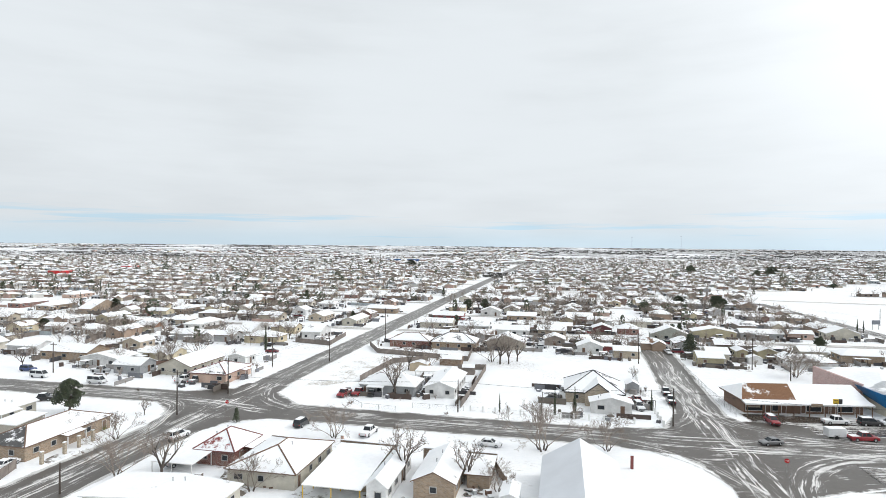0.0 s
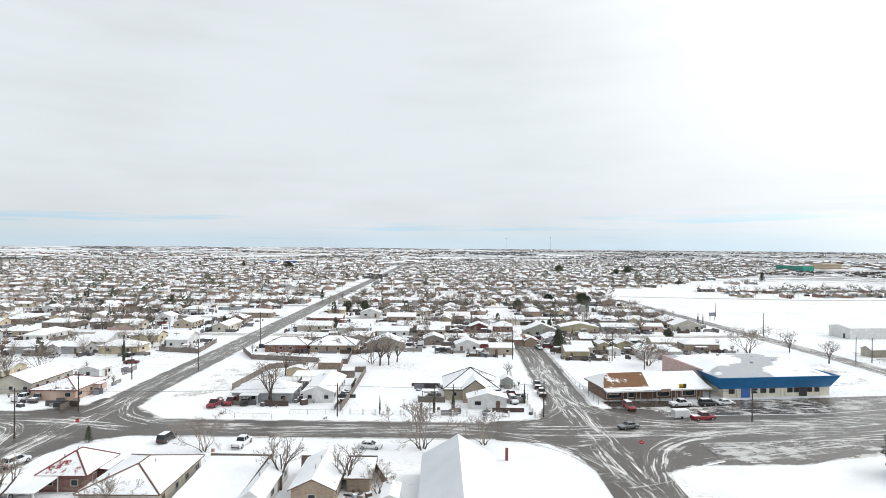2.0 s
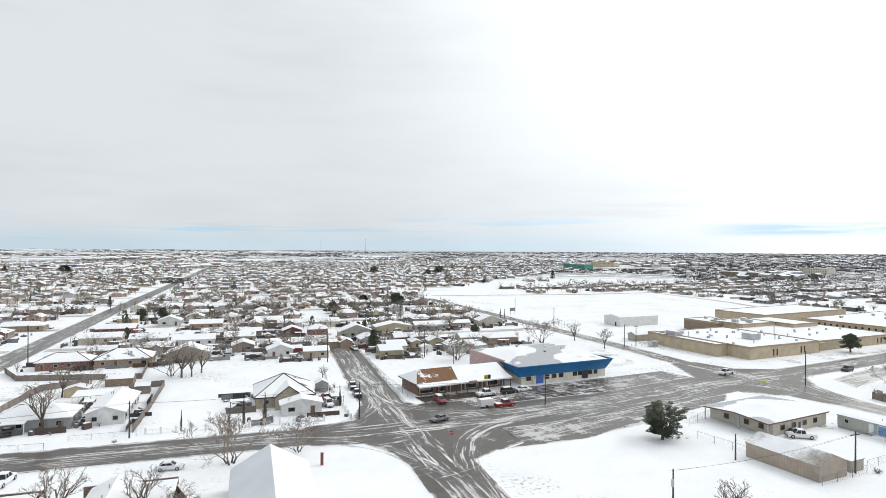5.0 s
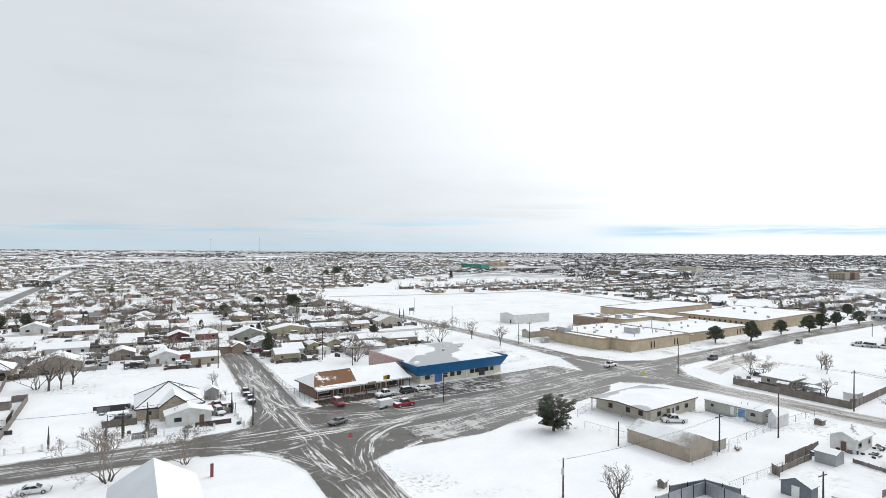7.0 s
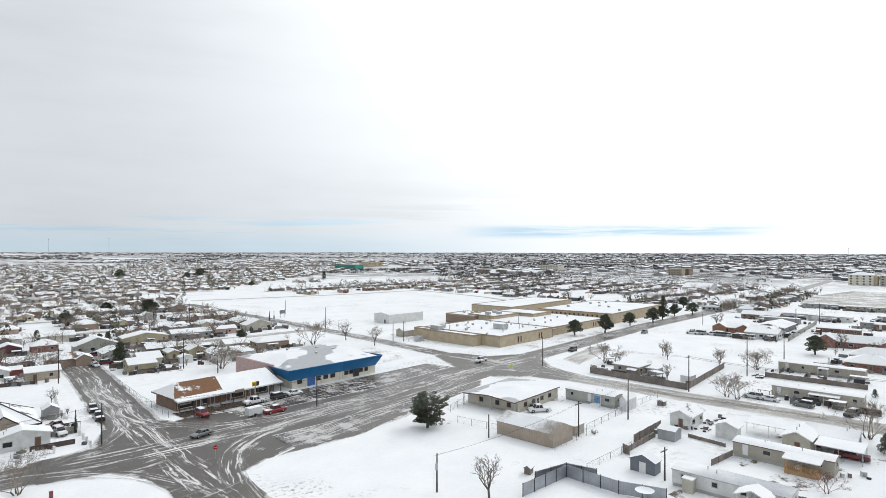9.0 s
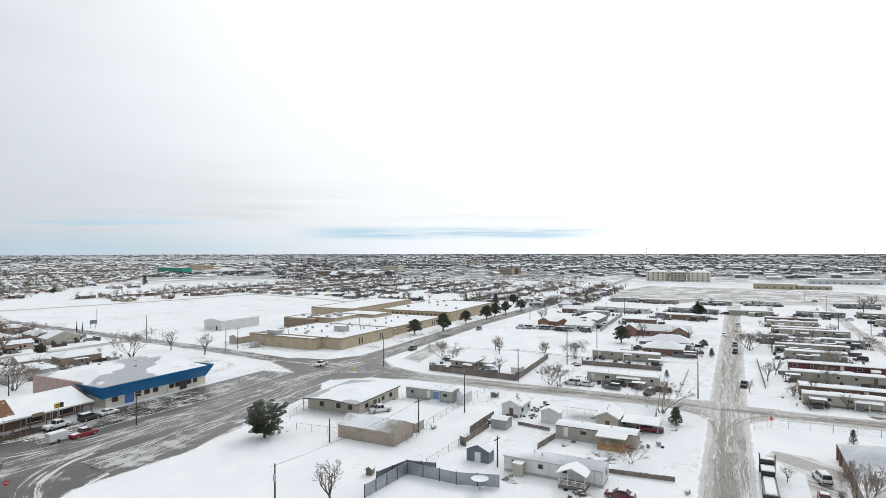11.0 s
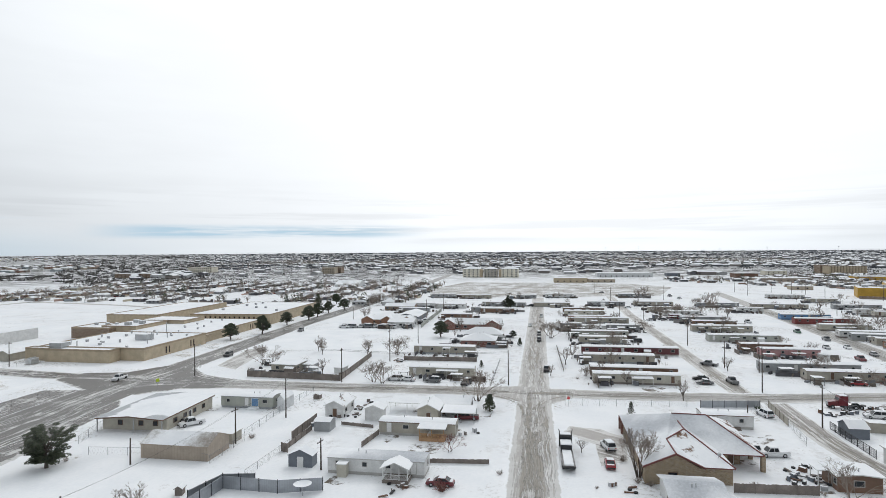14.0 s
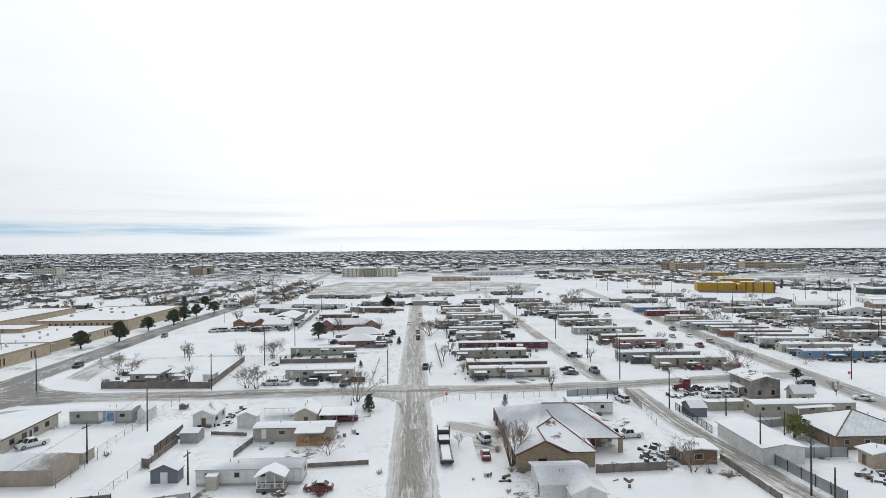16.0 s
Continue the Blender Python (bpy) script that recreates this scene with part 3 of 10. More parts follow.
    bm.to_mesh(me)
    bm.free()
    ob = new(name, me)
    return tagged(ob, label, "road", kind="structure")


# ---- openings ----
def ring_geo(w, h, t, front, back, pane=None):
    """A frame round a hole, in one piece; with pane it is closed by a sunk pane in slot 1."""
    g = Geo()
    out = [(-w / 2, 0), (w / 2, 0), (w / 2, h), (-w / 2, h)]
    ins = [(-w / 2 + t, t), (w / 2 - t, t), (w / 2 - t, h - t), (-w / 2 + t, h - t)]
    g.v = [(x, back, z) for x, z in out] + [(x, front, z) for x, z in out] + [(x, front, z) for x, z in ins] + [(x, back if pane is None else pane, z) for x, z in ins]
    for i in range(4):
        j = (i + 1) % 4
        g.f += [(i, j, 4 + j, 4 + i), (4 + i, 4 + j, 8 + j, 8 + i), (8 + i, 8 + j, 12 + j, 12 + i)]
        g.m += [0, 0, 0]
        if pane is None:
            g.f.append((12 + i, 12 + j, j, i))
            g.m.append(0)
    if pane is not None:
        g.f.append((12, 13, 14, 15))
        g.m.append(1)
    return g


def window_meshes(w, h, trim, glass="glass"):
    def pane_mesh():
        g = Geo()
        g.box(0, 0.02, 0.05, w - 0.12, 0.03, h - 0.1)
        return g.mesh("pane", [glass])

    return once(("win", w, h, trim), lambda: ring_geo(w, h, 0.1, -0.07, 0.06).mesh("window", [trim])), once(("pane", w, h, glass), pane_mesh)


FAR = dict(on=False)     # while set, openings are built in one piece


def put_window(parent, at, w=1.2, h=1.1, trim="trim", glass="glass"):
    if FAR["on"]:
        return part("window", once(("farwin", w, h, trim, glass), lambda: ring_geo(w, h, 0.1, -0.07, 0.06, -0.03).mesh("window", [trim, glass])), None, parent, at=at)
    f, p = window_meshes(w, h, trim, glass)
    win = part("window", f, None, parent, at=at)
    part("pane", p, None, win)
    return win


def put_door(parent, at, w=0.95, h=2.05, mat="trim_brown", trim="trim"):
    def door_mesh():
        return ring_geo(w + 0.2, h + 0.1, 0.1, -0.07, 0.06, -0.03).mesh("door", [trim, mat])

    d = part("door", once(("door", w, h, mat, trim), door_mesh), None, parent, at=at)
    if FAR["on"]:
        return d

    def knob_mesh():
        g = Geo()
        g.stick((w * 0.38, -0.04, 1.0), (w * 0.38, -0.12, 1.0), 0.04, 0.03, 6)
        return g.mesh("handle", ["steel"])

    part("handle", once(("knob", w), knob_mesh), None, d)
    return d


# ---- buildings ----
def roof_faces(L, W, h, kind, rise, axis):
    """Top faces of a roof over L by W: for axis y the ridge runs the other way."""
    if axis == "y":
        return [[(-y, x, z) for x, y, z in face] for face in roof_faces(W, L, h, kind, rise, "x")]
    a, b = L / 2, W / 2
    if kind == "flat":
        return [[(-a, -b, h), (a, -b, h), (a, b, h), (-a, b, h)]]
    if kind == "shed":
        return [[(-a, -b, h), (a, -b, h), (a, b, h + rise), (-a, b, h + rise)]]
    r = a if kind == "gable" else max(a - b, 0.05)
    p, q = (-r, 0, h + rise), (r, 0, h + rise)
    faces = [[(-a, -b, h), (a, -b, h), q, p], [(a, b, h), (-a, b, h), p, q]]
    if kind == "hip":
        faces += [[(a, -b, h), (a, b, h), q], [(-a, b, h), (-a, -b, h), p]]
    return faces


def walls_geo(L, W, h, kind, rise, axis, over, base=0.0):
    """Four walls of an L by W roof's house, set in by the overhang, with gable ends carried up under the roof."""
    g = Geo()
    a, b = L / 2 - over, W / 2 - over
    span = W if axis == "x" else L
    top = h - 0.13
    if kind == "shed":
        low, high = top + rise * over / W, top + rise * (1 - over / W)
        loft(g, [[(x, -b, base), (x, b, base), (x, b, high), (x, -b, low)] for x in (-a, a)])
        return g
    if kind in ("gable", "hip"):
        top = h + rise * 2 * over / span - 0.2
    g.box(0, 0, base, 2 * a, 2 * b, top - base)
    if kind == "gable":
        peak = h + rise - 0.2
        if axis == "x":
            for s in (-1, 1):
                x0, x1 = s * a, s * (a - 0.25)
                tri = [(x0, -b, top), (x0, b, top), (x0, 0, peak)]
                g.poly(tri if s > 0 else tri[::-1])
                g.poly([(x1, p[1], p[2]) for p in (tri[::-1] if s > 0 else tri)])
        else:
            for s in (-1, 1):
                y0, y1 = s * b, s * (b - 0.25)
                tri = [(a, y0, top), (-a, y0, top), (0, y0, peak)]
                g.poly(tri if s > 0 else tri[::-1])
                g.poly([(p[0], y1, p[2]) for p in (tri[::-1] if s > 0 else tri)])
    return g


def openings(parent, L, W, over, rng, trim, door_mat, base=0.0, sill=0.95, doors="s", step=3.6, win=(1.2, 1.1), skip=""):
    """Windows along each wall and a door in the walls named (s, e, n, w)."""
    a, b = L / 2 - over, W / 2 - over
    for side, span, off, turn in (("s", 2 * a, b, 0), ("e", 2 * b, a, 90), ("n", 2 * a, b, 180), ("w", 2 * b, a, -90)):
        if side in skip:
            continue
        n = max(1, int(span / step))
        spots = [(i + 0.5) / n * span - span / 2 + rng.uniform(-0.35, 0.35) for i in range(n)]
        has_door = rng.randrange(n) if side in doors else -1
        turned = pose(0, 0, 0, 0, 0, turn)
        for i, s in enumerate(spots):
            if i == has_door:
                put_door(parent, turned @ pose(s, -off - 0.03, base + 0.02), mat=door_mat, trim=trim)
                if span > 7 and n > 1:
                    continue
                s += 1.6
                if abs(s) > span / 2 - 0.8:
                    continue
            elif rng.random() < 0.12:
                continue
            w = rng.choice((win[0], win[0] * 1.4, win[0]))
            put_window(parent, turned @ pose(s, -off - 0.03, base + sill), round(w, 2), win[1], trim)


def vents(parent, L, W, h, kind, rise, axis, rng, n=2):
    """Small flues through the roof."""
    for _ in range(n):
        x, y = rng.uniform(-L * 0.3, L * 0.3), rng.uniform(-W * 0.3, W * 0.3)
        u = abs(y) / (W / 2) if axis == "x" else abs(x) / (L / 2)
        z = h + rise * (1 - u) if kind in ("gable", "hip") else h

        def vent_mesh():
            g = Geo()
            g.stick((0, 0, -0.2), (0, 0, 0.5), 0.09, 0.09, 6)
            g.stick((0, 0, 0.5), (0, 0, 0.6), 0.16, 0.1, 6)
            return g.mesh("vent", ["steel"])

        part("vent", once("vent", vent_mesh), None, parent, at=pose(x, y, z))


def house(x, y, turn, L, W, h=2.8, roof="gable", axis="x", rise=None, wall="brick_tan", cover="roof_grey", bare=(), bare_mat="bare_grey",
          over=0.45, trim="trim_win", fascia="trim", door="trim_brown", doors="s", label="single-storey house with a snowy roof", name="house",
          chimney=False, porch=None, windows=True, seed=0, group="houses of the town", category="house", thick=0.18, win=(1.2, 1.1), step=3.6, wings=(), skip="", sill=0.95, caps=None):
    rng = random.Random(seed or int(abs(x * 13 + y * 7) * 10))
    FAR["on"] = math.hypot(x, y) > 185
    span = W if axis == "x" else L
    if rise is None:
        rise = span * 0.19
    e = thing(name, pose(x, y, 0, 0, 0, turn), label, category, group)
    part("wall", walls_geo(L, W, h, roof, rise, axis, over), wall, e)
    faces = roof_faces(L, W, h, roof, rise, axis)
    g = Geo()
    g.shell(faces, thick, [1 if i in bare else 0 for i in range(len(faces))], 2)
    part("roof", g, [cover, bare_mat, fascia], e)
    if caps:
        # ridge and hip tiles, blown clear of snow
        for f in faces[:2]:
            rid = [p for p in f if p[2] > h + 0.01]
            eav = [p for p in f if p[2] <= h + 0.01]
            if f is faces[0] and (Vector(rid[0]) - Vector(rid[1])).length > 0.3:
                g = Geo()
                g.stick(Vector(rid[0]) + Vector((0, 0, 0.02)), Vector(rid[1]) + Vector((0, 0, 0.02)), 0.12, 0.12, 5)
                part("ridge_tile", g, caps, e)
            if roof == "hip":
                for p in eav:
                    q = min(rid, key=lambda r: (Vector(r) - Vector(p)).length)
                    g = Geo()
                    g.stick(Vector(p) + Vector((0, 0, -0.02)), Vector(q) + Vector((0, 0, 0.02)), 0.14, 0.14, 5)
                    part("hip_tile", g, caps, e)
    for wx, wy, wl, ww, wh, waxis, wrise in wings:
        # a lower or crossing gable that is part of the same house
        wing = part("wing", Geo_moved(walls_geo(wl, ww, wh, "gable", wrise, waxis, over * 0.7), wx, wy), wall, e)
        g = Geo()
        g.shell(roof_faces(wl, ww, wh, "gable", wrise, waxis), thick, [0, 0], 1)
        part("wing_roof", Geo_moved(g, wx, wy), [cover, fascia], wing)
    if windows:
        openings(e, L, W, over, rng, trim, door, doors=doors, win=win, step=step, skip=skip, sill=sill)
    if roof in ("gable", "hip") and category == "house" and not FAR["on"]:
        vents(e, L, W, h, roof, rise, axis, rng)
    if chimney:
        g = Geo()
        g.box(0, 0, h - 0.5, 0.9, 0.6, rise + 1.3)
        g.box(0, 0, h + rise + 0.8, 1.05, 0.75, 0.12, slot=1)
        part("chimney", g, ["brick_red", "concrete"], e, at=pose(L * 0.2, W * 0.12, 0))
    if windows and not porch and category == "house" and not FAR["on"] and min(L, W) > 6 and "s" not in skip and rng.random() < 0.75:
        porch = (rng.uniform(-0.2, 0.2) * L, -W / 2 - 0.6, rng.uniform(3.2, 5.2), 2.0, min(h - 0.25, 2.5))
    if porch:
        px, py, pl, pw, ph = porch
        add_porch(e, px, py, pl, pw, ph, cover, fascia)
    return e


def Geo_moved(g, x, y):
    g.v = [(a + x, b + y, c) for a, b, c in g.v]
    return g


def add_porch(e, px, py, pl, pw, ph, cover="roof_grey", fascia="trim", post="trim", deck=None):
    """A lean-to on posts: pl along x, pw along y, its middle at px, py."""
    g = Geo()
    g.shell([[(-pl / 2, -pw / 2, ph), (pl / 2, -pw / 2, ph), (pl / 2, pw / 2, ph + 0.25), (-pl / 2, pw / 2, ph + 0.25)]], 0.14, [0], 1)
    part("porch_roof", g, [cover, fascia], e, at=pose(px, py, 0))

    def post_mesh():
        g = Geo()
        g.box(0, 0, 0, 0.14, 0.14, ph - 0.1)
        g.box(0, 0, 0, 0.24, 0.24, 0.15)
        return g.mesh("post", [post])

    me = once(("post", round(ph, 2), post), post_mesh)
    n = max(2, int(pl / 2.6) + 1)
    for i in range(n):
        part("post", me, None, e, at=pose(px - pl / 2 + 0.15 + i * (pl - 0.3) / (n - 1), py - pw / 2 + 0.15, 0))


def trailer(x, y, turn, L, W, h=3.0, wall="tan_siding", cover="roof_grey", label="long single-wide mobile home with snow on its roof", porch=None,
            stripe=None, seed=0, group="mobile homes", door_side="s", steps=True):
    """A mobile home: a long box on a skirt, low rounded roof, steps to its door."""
    rng = random.Random(seed or int(abs(x * 17 + y * 5) * 10))
    FAR["on"] = math.hypot(x, y) > 185
    e = thing("mobile_home", pose(x, y, 0, 0, 0, turn), label, "mobile home", group)
    g = Geo()
    g.box(0, 0, 0.55, L - 0.1, W - 0.1, h - 0.6)
    part("wall", g, wall, e)
    g = Geo()
    g.box(0, 0, 0, L - 0.22, W - 0.22, 0.56)
    part("skirting", g, rng.choice(("concrete", "grey_siding", "wood", wall)), e)
    a, b = L / 2 + 0.06, W / 2 + 0.08
    tops, lift = [], 0.34
    prof = [(-b, h), (-b * 0.6, h + lift * 0.72), (0, h + lift), (b * 0.6, h + lift * 0.72), (b, h)]
    for (y0, z0), (y1, z1) in zip(prof, prof[1:]):
        tops.append([(-a, y0, z0), (a, y0, z0), (a, y1, z1), (-a, y1, z1)])
    g = Geo()
    g.shell(tops, 0.16, [0] * 4, 1)
    # edge trim in mixed tones; the dark ones stand in for overhang shadow
    part("roof", g, [cover, rng.choice(("trim_win", "trim_brown", "grey_siding"))], e)
    g = Geo()
    for s in (-1, 1):
        g.poly([(s * (L / 2 - 0.05), y0, z0 - 0.1) for y0, z0 in (prof if s > 0 else prof[::-1])])
    part("end_panel", g, wall, e)
    if stripe:
        g = Geo()
        for s in (-1, 1):
            g.box(0, s * (W / 2 - 0.04), 0.62, L - 0.12, 0.05, 0.42)
        part("stripe", g, stripe, e)
    openings(e, L, W, 0.05, rng, "trim_win", rng.choice(("trim", "trim_brown", "trim")), base=0.58, sill=0.85, doors=door_side, step=4.0, win=(1.0, 0.95), skip="n" if FAR["on"] else "")
    if steps:
        g = Geo()
        for i in range(3):
            g.box(0, -W / 2 - 0.25 - 0.3 * (2 - i), 0, 1.3, 0.32, 0.19 * (i + 1))
        part("steps", g, "wood", e, at=pose(rng.uniform(-L / 4, L / 4), 0, 0))
    if porch:
        add_porch(e, *porch, cover="snow")
    for _ in range(0 if FAR["on"] else 2):
        vents(e, L * 0.8, W * 0.4, h + 0.2, "flat", 0, "x", rng, 1)
    return e


def carport(x, y, turn, L, W, h=2.5, cover="snow", label="open carport with a flat snowy roof on posts", post="trim", rise=0.3, kind="shed", fascia="trim"):
    e = thing("carport", pose(x, y, 0, 0, 0, turn), label, "carport", "carports")
    g = Geo()
    faces = roof_faces(L, W, h, kind, rise, "x")
    g.shell(faces, 0.14, [0] * len(faces), 1)
    part("roof", g, [cover, fascia], e)

    def post_mesh():
        g = Geo()
        g.box(0, 0, 0, 0.12, 0.12, h - 0.06)
        g.box(0, 0, 0, 0.2, 0.2, 0.06)
        return g.mesh("post", [post])

    me = once(("cpost", round(h, 2), post), post_mesh)
    for sx in (-1, 0, 1):
        for sy in (-1, 1):
            part("post", me, None, e, at=pose(sx * (L / 2 - 0.2), sy * (W / 2 - 0.2), 0))
    return e


def shed(x, y, turn, L, W, h=2.2, roof="gable", wall="wood", cover="roof_grey", label="small garden shed with snow on its roof", axis="x", rise=None, bare=(), bare_mat="bare_grey"):
    return house(x, y, turn, L, W, h, roof, axis, rise, wall, cover, bare, bare_mat, over=0.18, windows=False, label=label, name="shed",
                 group="sheds", category="shed", thick=0.12, fascia=wall)


def shed_door(e, L, W, mat="trim"):
    put_door(e, pose(0, -W / 2 + 0.15, 0.02), w=1.0, h=1.8, mat=mat)


# ---- vehicles ----
PAINTS = {}


def paint(name):
    colors = dict(white=(0.72, 0.73, 0.74), silver=(0.42, 0.43, 0.44), grey=(0.16, 0.165, 0.17), black=(0.018, 0.018, 0.02), red=(0.27, 0.012, 0.02),
                  maroon=(0.14, 0.012, 0.02), blue=(0.02, 0.045, 0.16), tan=(0.36, 0.31, 0.24), green=(0.03, 0.10, 0.06), teal=(0.05, 0.22, 0.20))
    if name not in PAINTS:
        PAINTS[name] = plain(name + "_car_paint", colors[name], 0.32, 0.1 if name != "white" else 0.0, 0.08, 1.0, 0.0, 0.6)
    return PAINTS[name]


def loft(g, rings, slot=0, caps=True):
    """Skin over cross-sections of equal length, each a list of corners."""
    k, n = len(g.v), len(rings[0])
    for r in rings:
        g.v += [tuple(p) for p in r]
    for i in range(len(rings) - 1):
        for j in range(n):
            m = (j + 1) % n
            g.f.append((k + i * n + j, k + i * n + m, k + (i + 1) * n + m, k + (i + 1) * n + j))
            g.m.append(slot)
    if caps:
        g.f.append(tuple(k + n - 1 - j for j in range(n)))
        g.f.append(tuple(k + (len(rings) - 1) * n + j for j in range(n)))
        g.m += [slot, slot]


CAR_SHAPES = dict(
    # stations of the body (x, hood height), then the cabin: belt from, belt to, roof from, roof to, roof height; wheel places; width
    sedan=([(-2.4, 0.78), (-2.25, 0.93), (-1.5, 0.97), (0.9, 0.95), (1.9, 0.82), (2.35, 0.66)], (-1.75, 1.05, -1.05, 0.30, 1.44), (-1.4, 1.42), 0.9, 0.33),
    suv=([(-2.4, 0.95), (-2.3, 1.08), (-1.5, 1.08), (1.0, 1.08), (2.1, 1.0), (2.42, 0.78)], (-2.32, 1.15, -2.1, 0.45, 1.82), (-1.45, 1.5), 0.96, 0.38),
    pickup=([(-2.85, 0.98), (-2.8, 1.08), (-0.9, 1.08), (1.3, 1.1), (2.5, 1.02), (2.85, 0.8)], (-0.85, 1.5, -0.6, 0.85, 1.86), (-1.75, 1.85), 0.98, 0.4),
    van=([(-2.7, 1.1), (-2.65, 1.2), (-1.0, 1.2), (1.4, 1.2), (2.3, 1.05), (2.65, 0.8)], (-2.65, 2.0, -2.6, 1.25, 2.1), (-1.6, 1.75), 1.0, 0.36),
)


def vehicle(kind, color, snow, plain_far=False):
    """One vehicle with its parts, nose along +x, on the ground at the origin."""
    stations, (b0, b1, r0, r1, rz), axles, hw, wr = CAR_SHAPES[kind]
    e = thing({"suv": "suv", "sedan": "car"}.get(kind, kind), pose(0, 0, 0), "", "car" if kind != "pickup" else "pickup truck", "parked vehicles")
    mat = paint(color)
    g = Geo()
    rings = []
    for i, (x, z) in enumerate(stations):
        w = hw * (0.88 if i in (0, len(stations) - 1) else 0.97 if i in (1, len(stations) - 2) else 1.0)
        rings.append([(x, -w * 0.93, 0.28), (x, w * 0.93, 0.28), (x, w, 0.55), (x, w * 0.97, z - 0.1), (x, w * 0.86, z), (x, -w * 0.86, z), (x, -w * 0.97, z - 0.1), (x, -w, 0.55)])
    loft(g, rings)
    # pillars and roof
    bz = stations[2][1] - 0.04
    top = hw * 0.76
    g.box((r0 + r1) / 2, 0, rz - 0.09, r1 - r0, top * 2, 0.09, top=0.96)
    for s in (-1, 1):
        for x0, x1 in ((b0 + 0.05, r0 + 0.04), (b1 - 0.06, r1 - 0.04), ((b0 + b1) / 2 - 0.15, (r0 + r1) / 2)):
            g.stick((x0, s * hw * 0.86, bz), (x1, s * top * 0.96, rz - 0.04), 0.055, 0.05, 4)
    part("body", g, mat, e)
    zt = rz - 0.08
    # glass, a little inside the pillars
    g = Geo()
    wi, ti = hw * 0.83, top * 0.95
    g.poly([(b1, -wi, bz), (b1, wi, bz), (r1, ti, zt), (r1, -ti, zt)])
    part("windscreen", g, "glass", e)
    g = Geo()
    g.poly([(b0, wi, bz), (b0, -wi, bz), (r0, -ti, zt), (r0, ti, zt)])
    part("rear_window", g, "glass", e)
    for s in (-1, 1):
        g = Geo()
        q = [(b0, s * wi, bz), (b1, s * wi, bz), (r1, s * ti, zt), (r0, s * ti, zt)]
        g.poly(q if s < 0 else q[::-1])
        part("side_window", g, "glass" if kind != "van" or s > 2 else "glass", e)

    def wheel_mesh():
        g = Geo()
        g.stick((0, -0.11, 0), (0, 0.11, 0), wr, wr, 14)
        return g.mesh("wheel", ["rubber"])

    def rim_mesh():
        g = Geo()
        g.stick((0, -0.125, 0), (0, 0.125, 0), wr * 0.58, wr * 0.58, 10)
        return g.mesh("rim", ["steel"])

    for ax in axles:
        for s in (-1, 1):
            w = part("wheel", once(("wheel", wr), wheel_mesh), None, e, at=pose(ax, s * (hw - 0.1), wr))
            if not plain_far:
                part("rim", once(("rim", wr), rim_mesh), None, w)
    nose, tail = stations[-1][0], stations[0][0]
    for s in (() if plain_far else (-1, 1)):
        g = Geo()
        g.box(nose - 0.06, s * hw * 0.62, stations[-1][1] - 0.2, 0.12, 0.36, 0.15)
        part("headlight", g, "steel", e)
        g = Geo()
        g.box(tail + 0.04, s * hw * 0.74, stations[0][1] - 0.28, 0.1, 0.22, 0.2)
        part("taillight", g, "red_paint", e)
    for bx in (() if plain_far else (nose - 0.02, tail + 0.02)):
        g = Geo()
        g.box(bx, 0, 0.35, 0.16, hw * 1.7, 0.2)
        part("bumper", g, "dark", e)
    if kind == "pickup":
        g = Geo()
        g.box((tail + b0) / 2 - 0.02, 0, 0.86, b0 - tail - 0.3, hw * 1.6, 0.235, slot=0)
        part("truck_bed", g, "snow" if snow else "dark", e, "open load bed")
    if snow:
        g = Geo()
        g.box((r0 + r1) / 2, 0, rz - 0.01, (r1 - r0) * 0.94, top * 1.84, 0.07, top=0.9)
        if snow > 1:
            g.box((b1 + stations[-2][0]) / 2, 0, stations[3][1] - 0.09, (stations[-2][0] - b1) * 0.9, hw * 1.5, 0.1, top=0.85)
            if kind == "sedan":
                g.box(-1.95, 0, 0.93, 0.5, hw * 1.45, 0.06, top=0.85)
        part("snow", g, "snow", e, "layer of snow")
    return e


WORDS = dict(sedan="saloon car", suv="sport utility vehicle", pickup="pickup truck", van="cargo van")
car_stock = {}


def car(x, y, turn, kind="sedan", color="white", snow=1, label=""):
    far = math.hypot(x, y) > 190
    key = (kind, color, snow, far)
    text = label or f"{color} {WORDS[kind]} parked {'with snow on its roof' if snow else 'on the wet street'}"
    m = pose(x, y, 0.03, 0, 0, turn)
    if key in car_stock:
        c = copy_thing(car_stock[key], m)
    else:
        c = car_stock[key] = vehicle(kind, color, snow, far)
        c.matrix_basis = m
    return tagged(c, text)


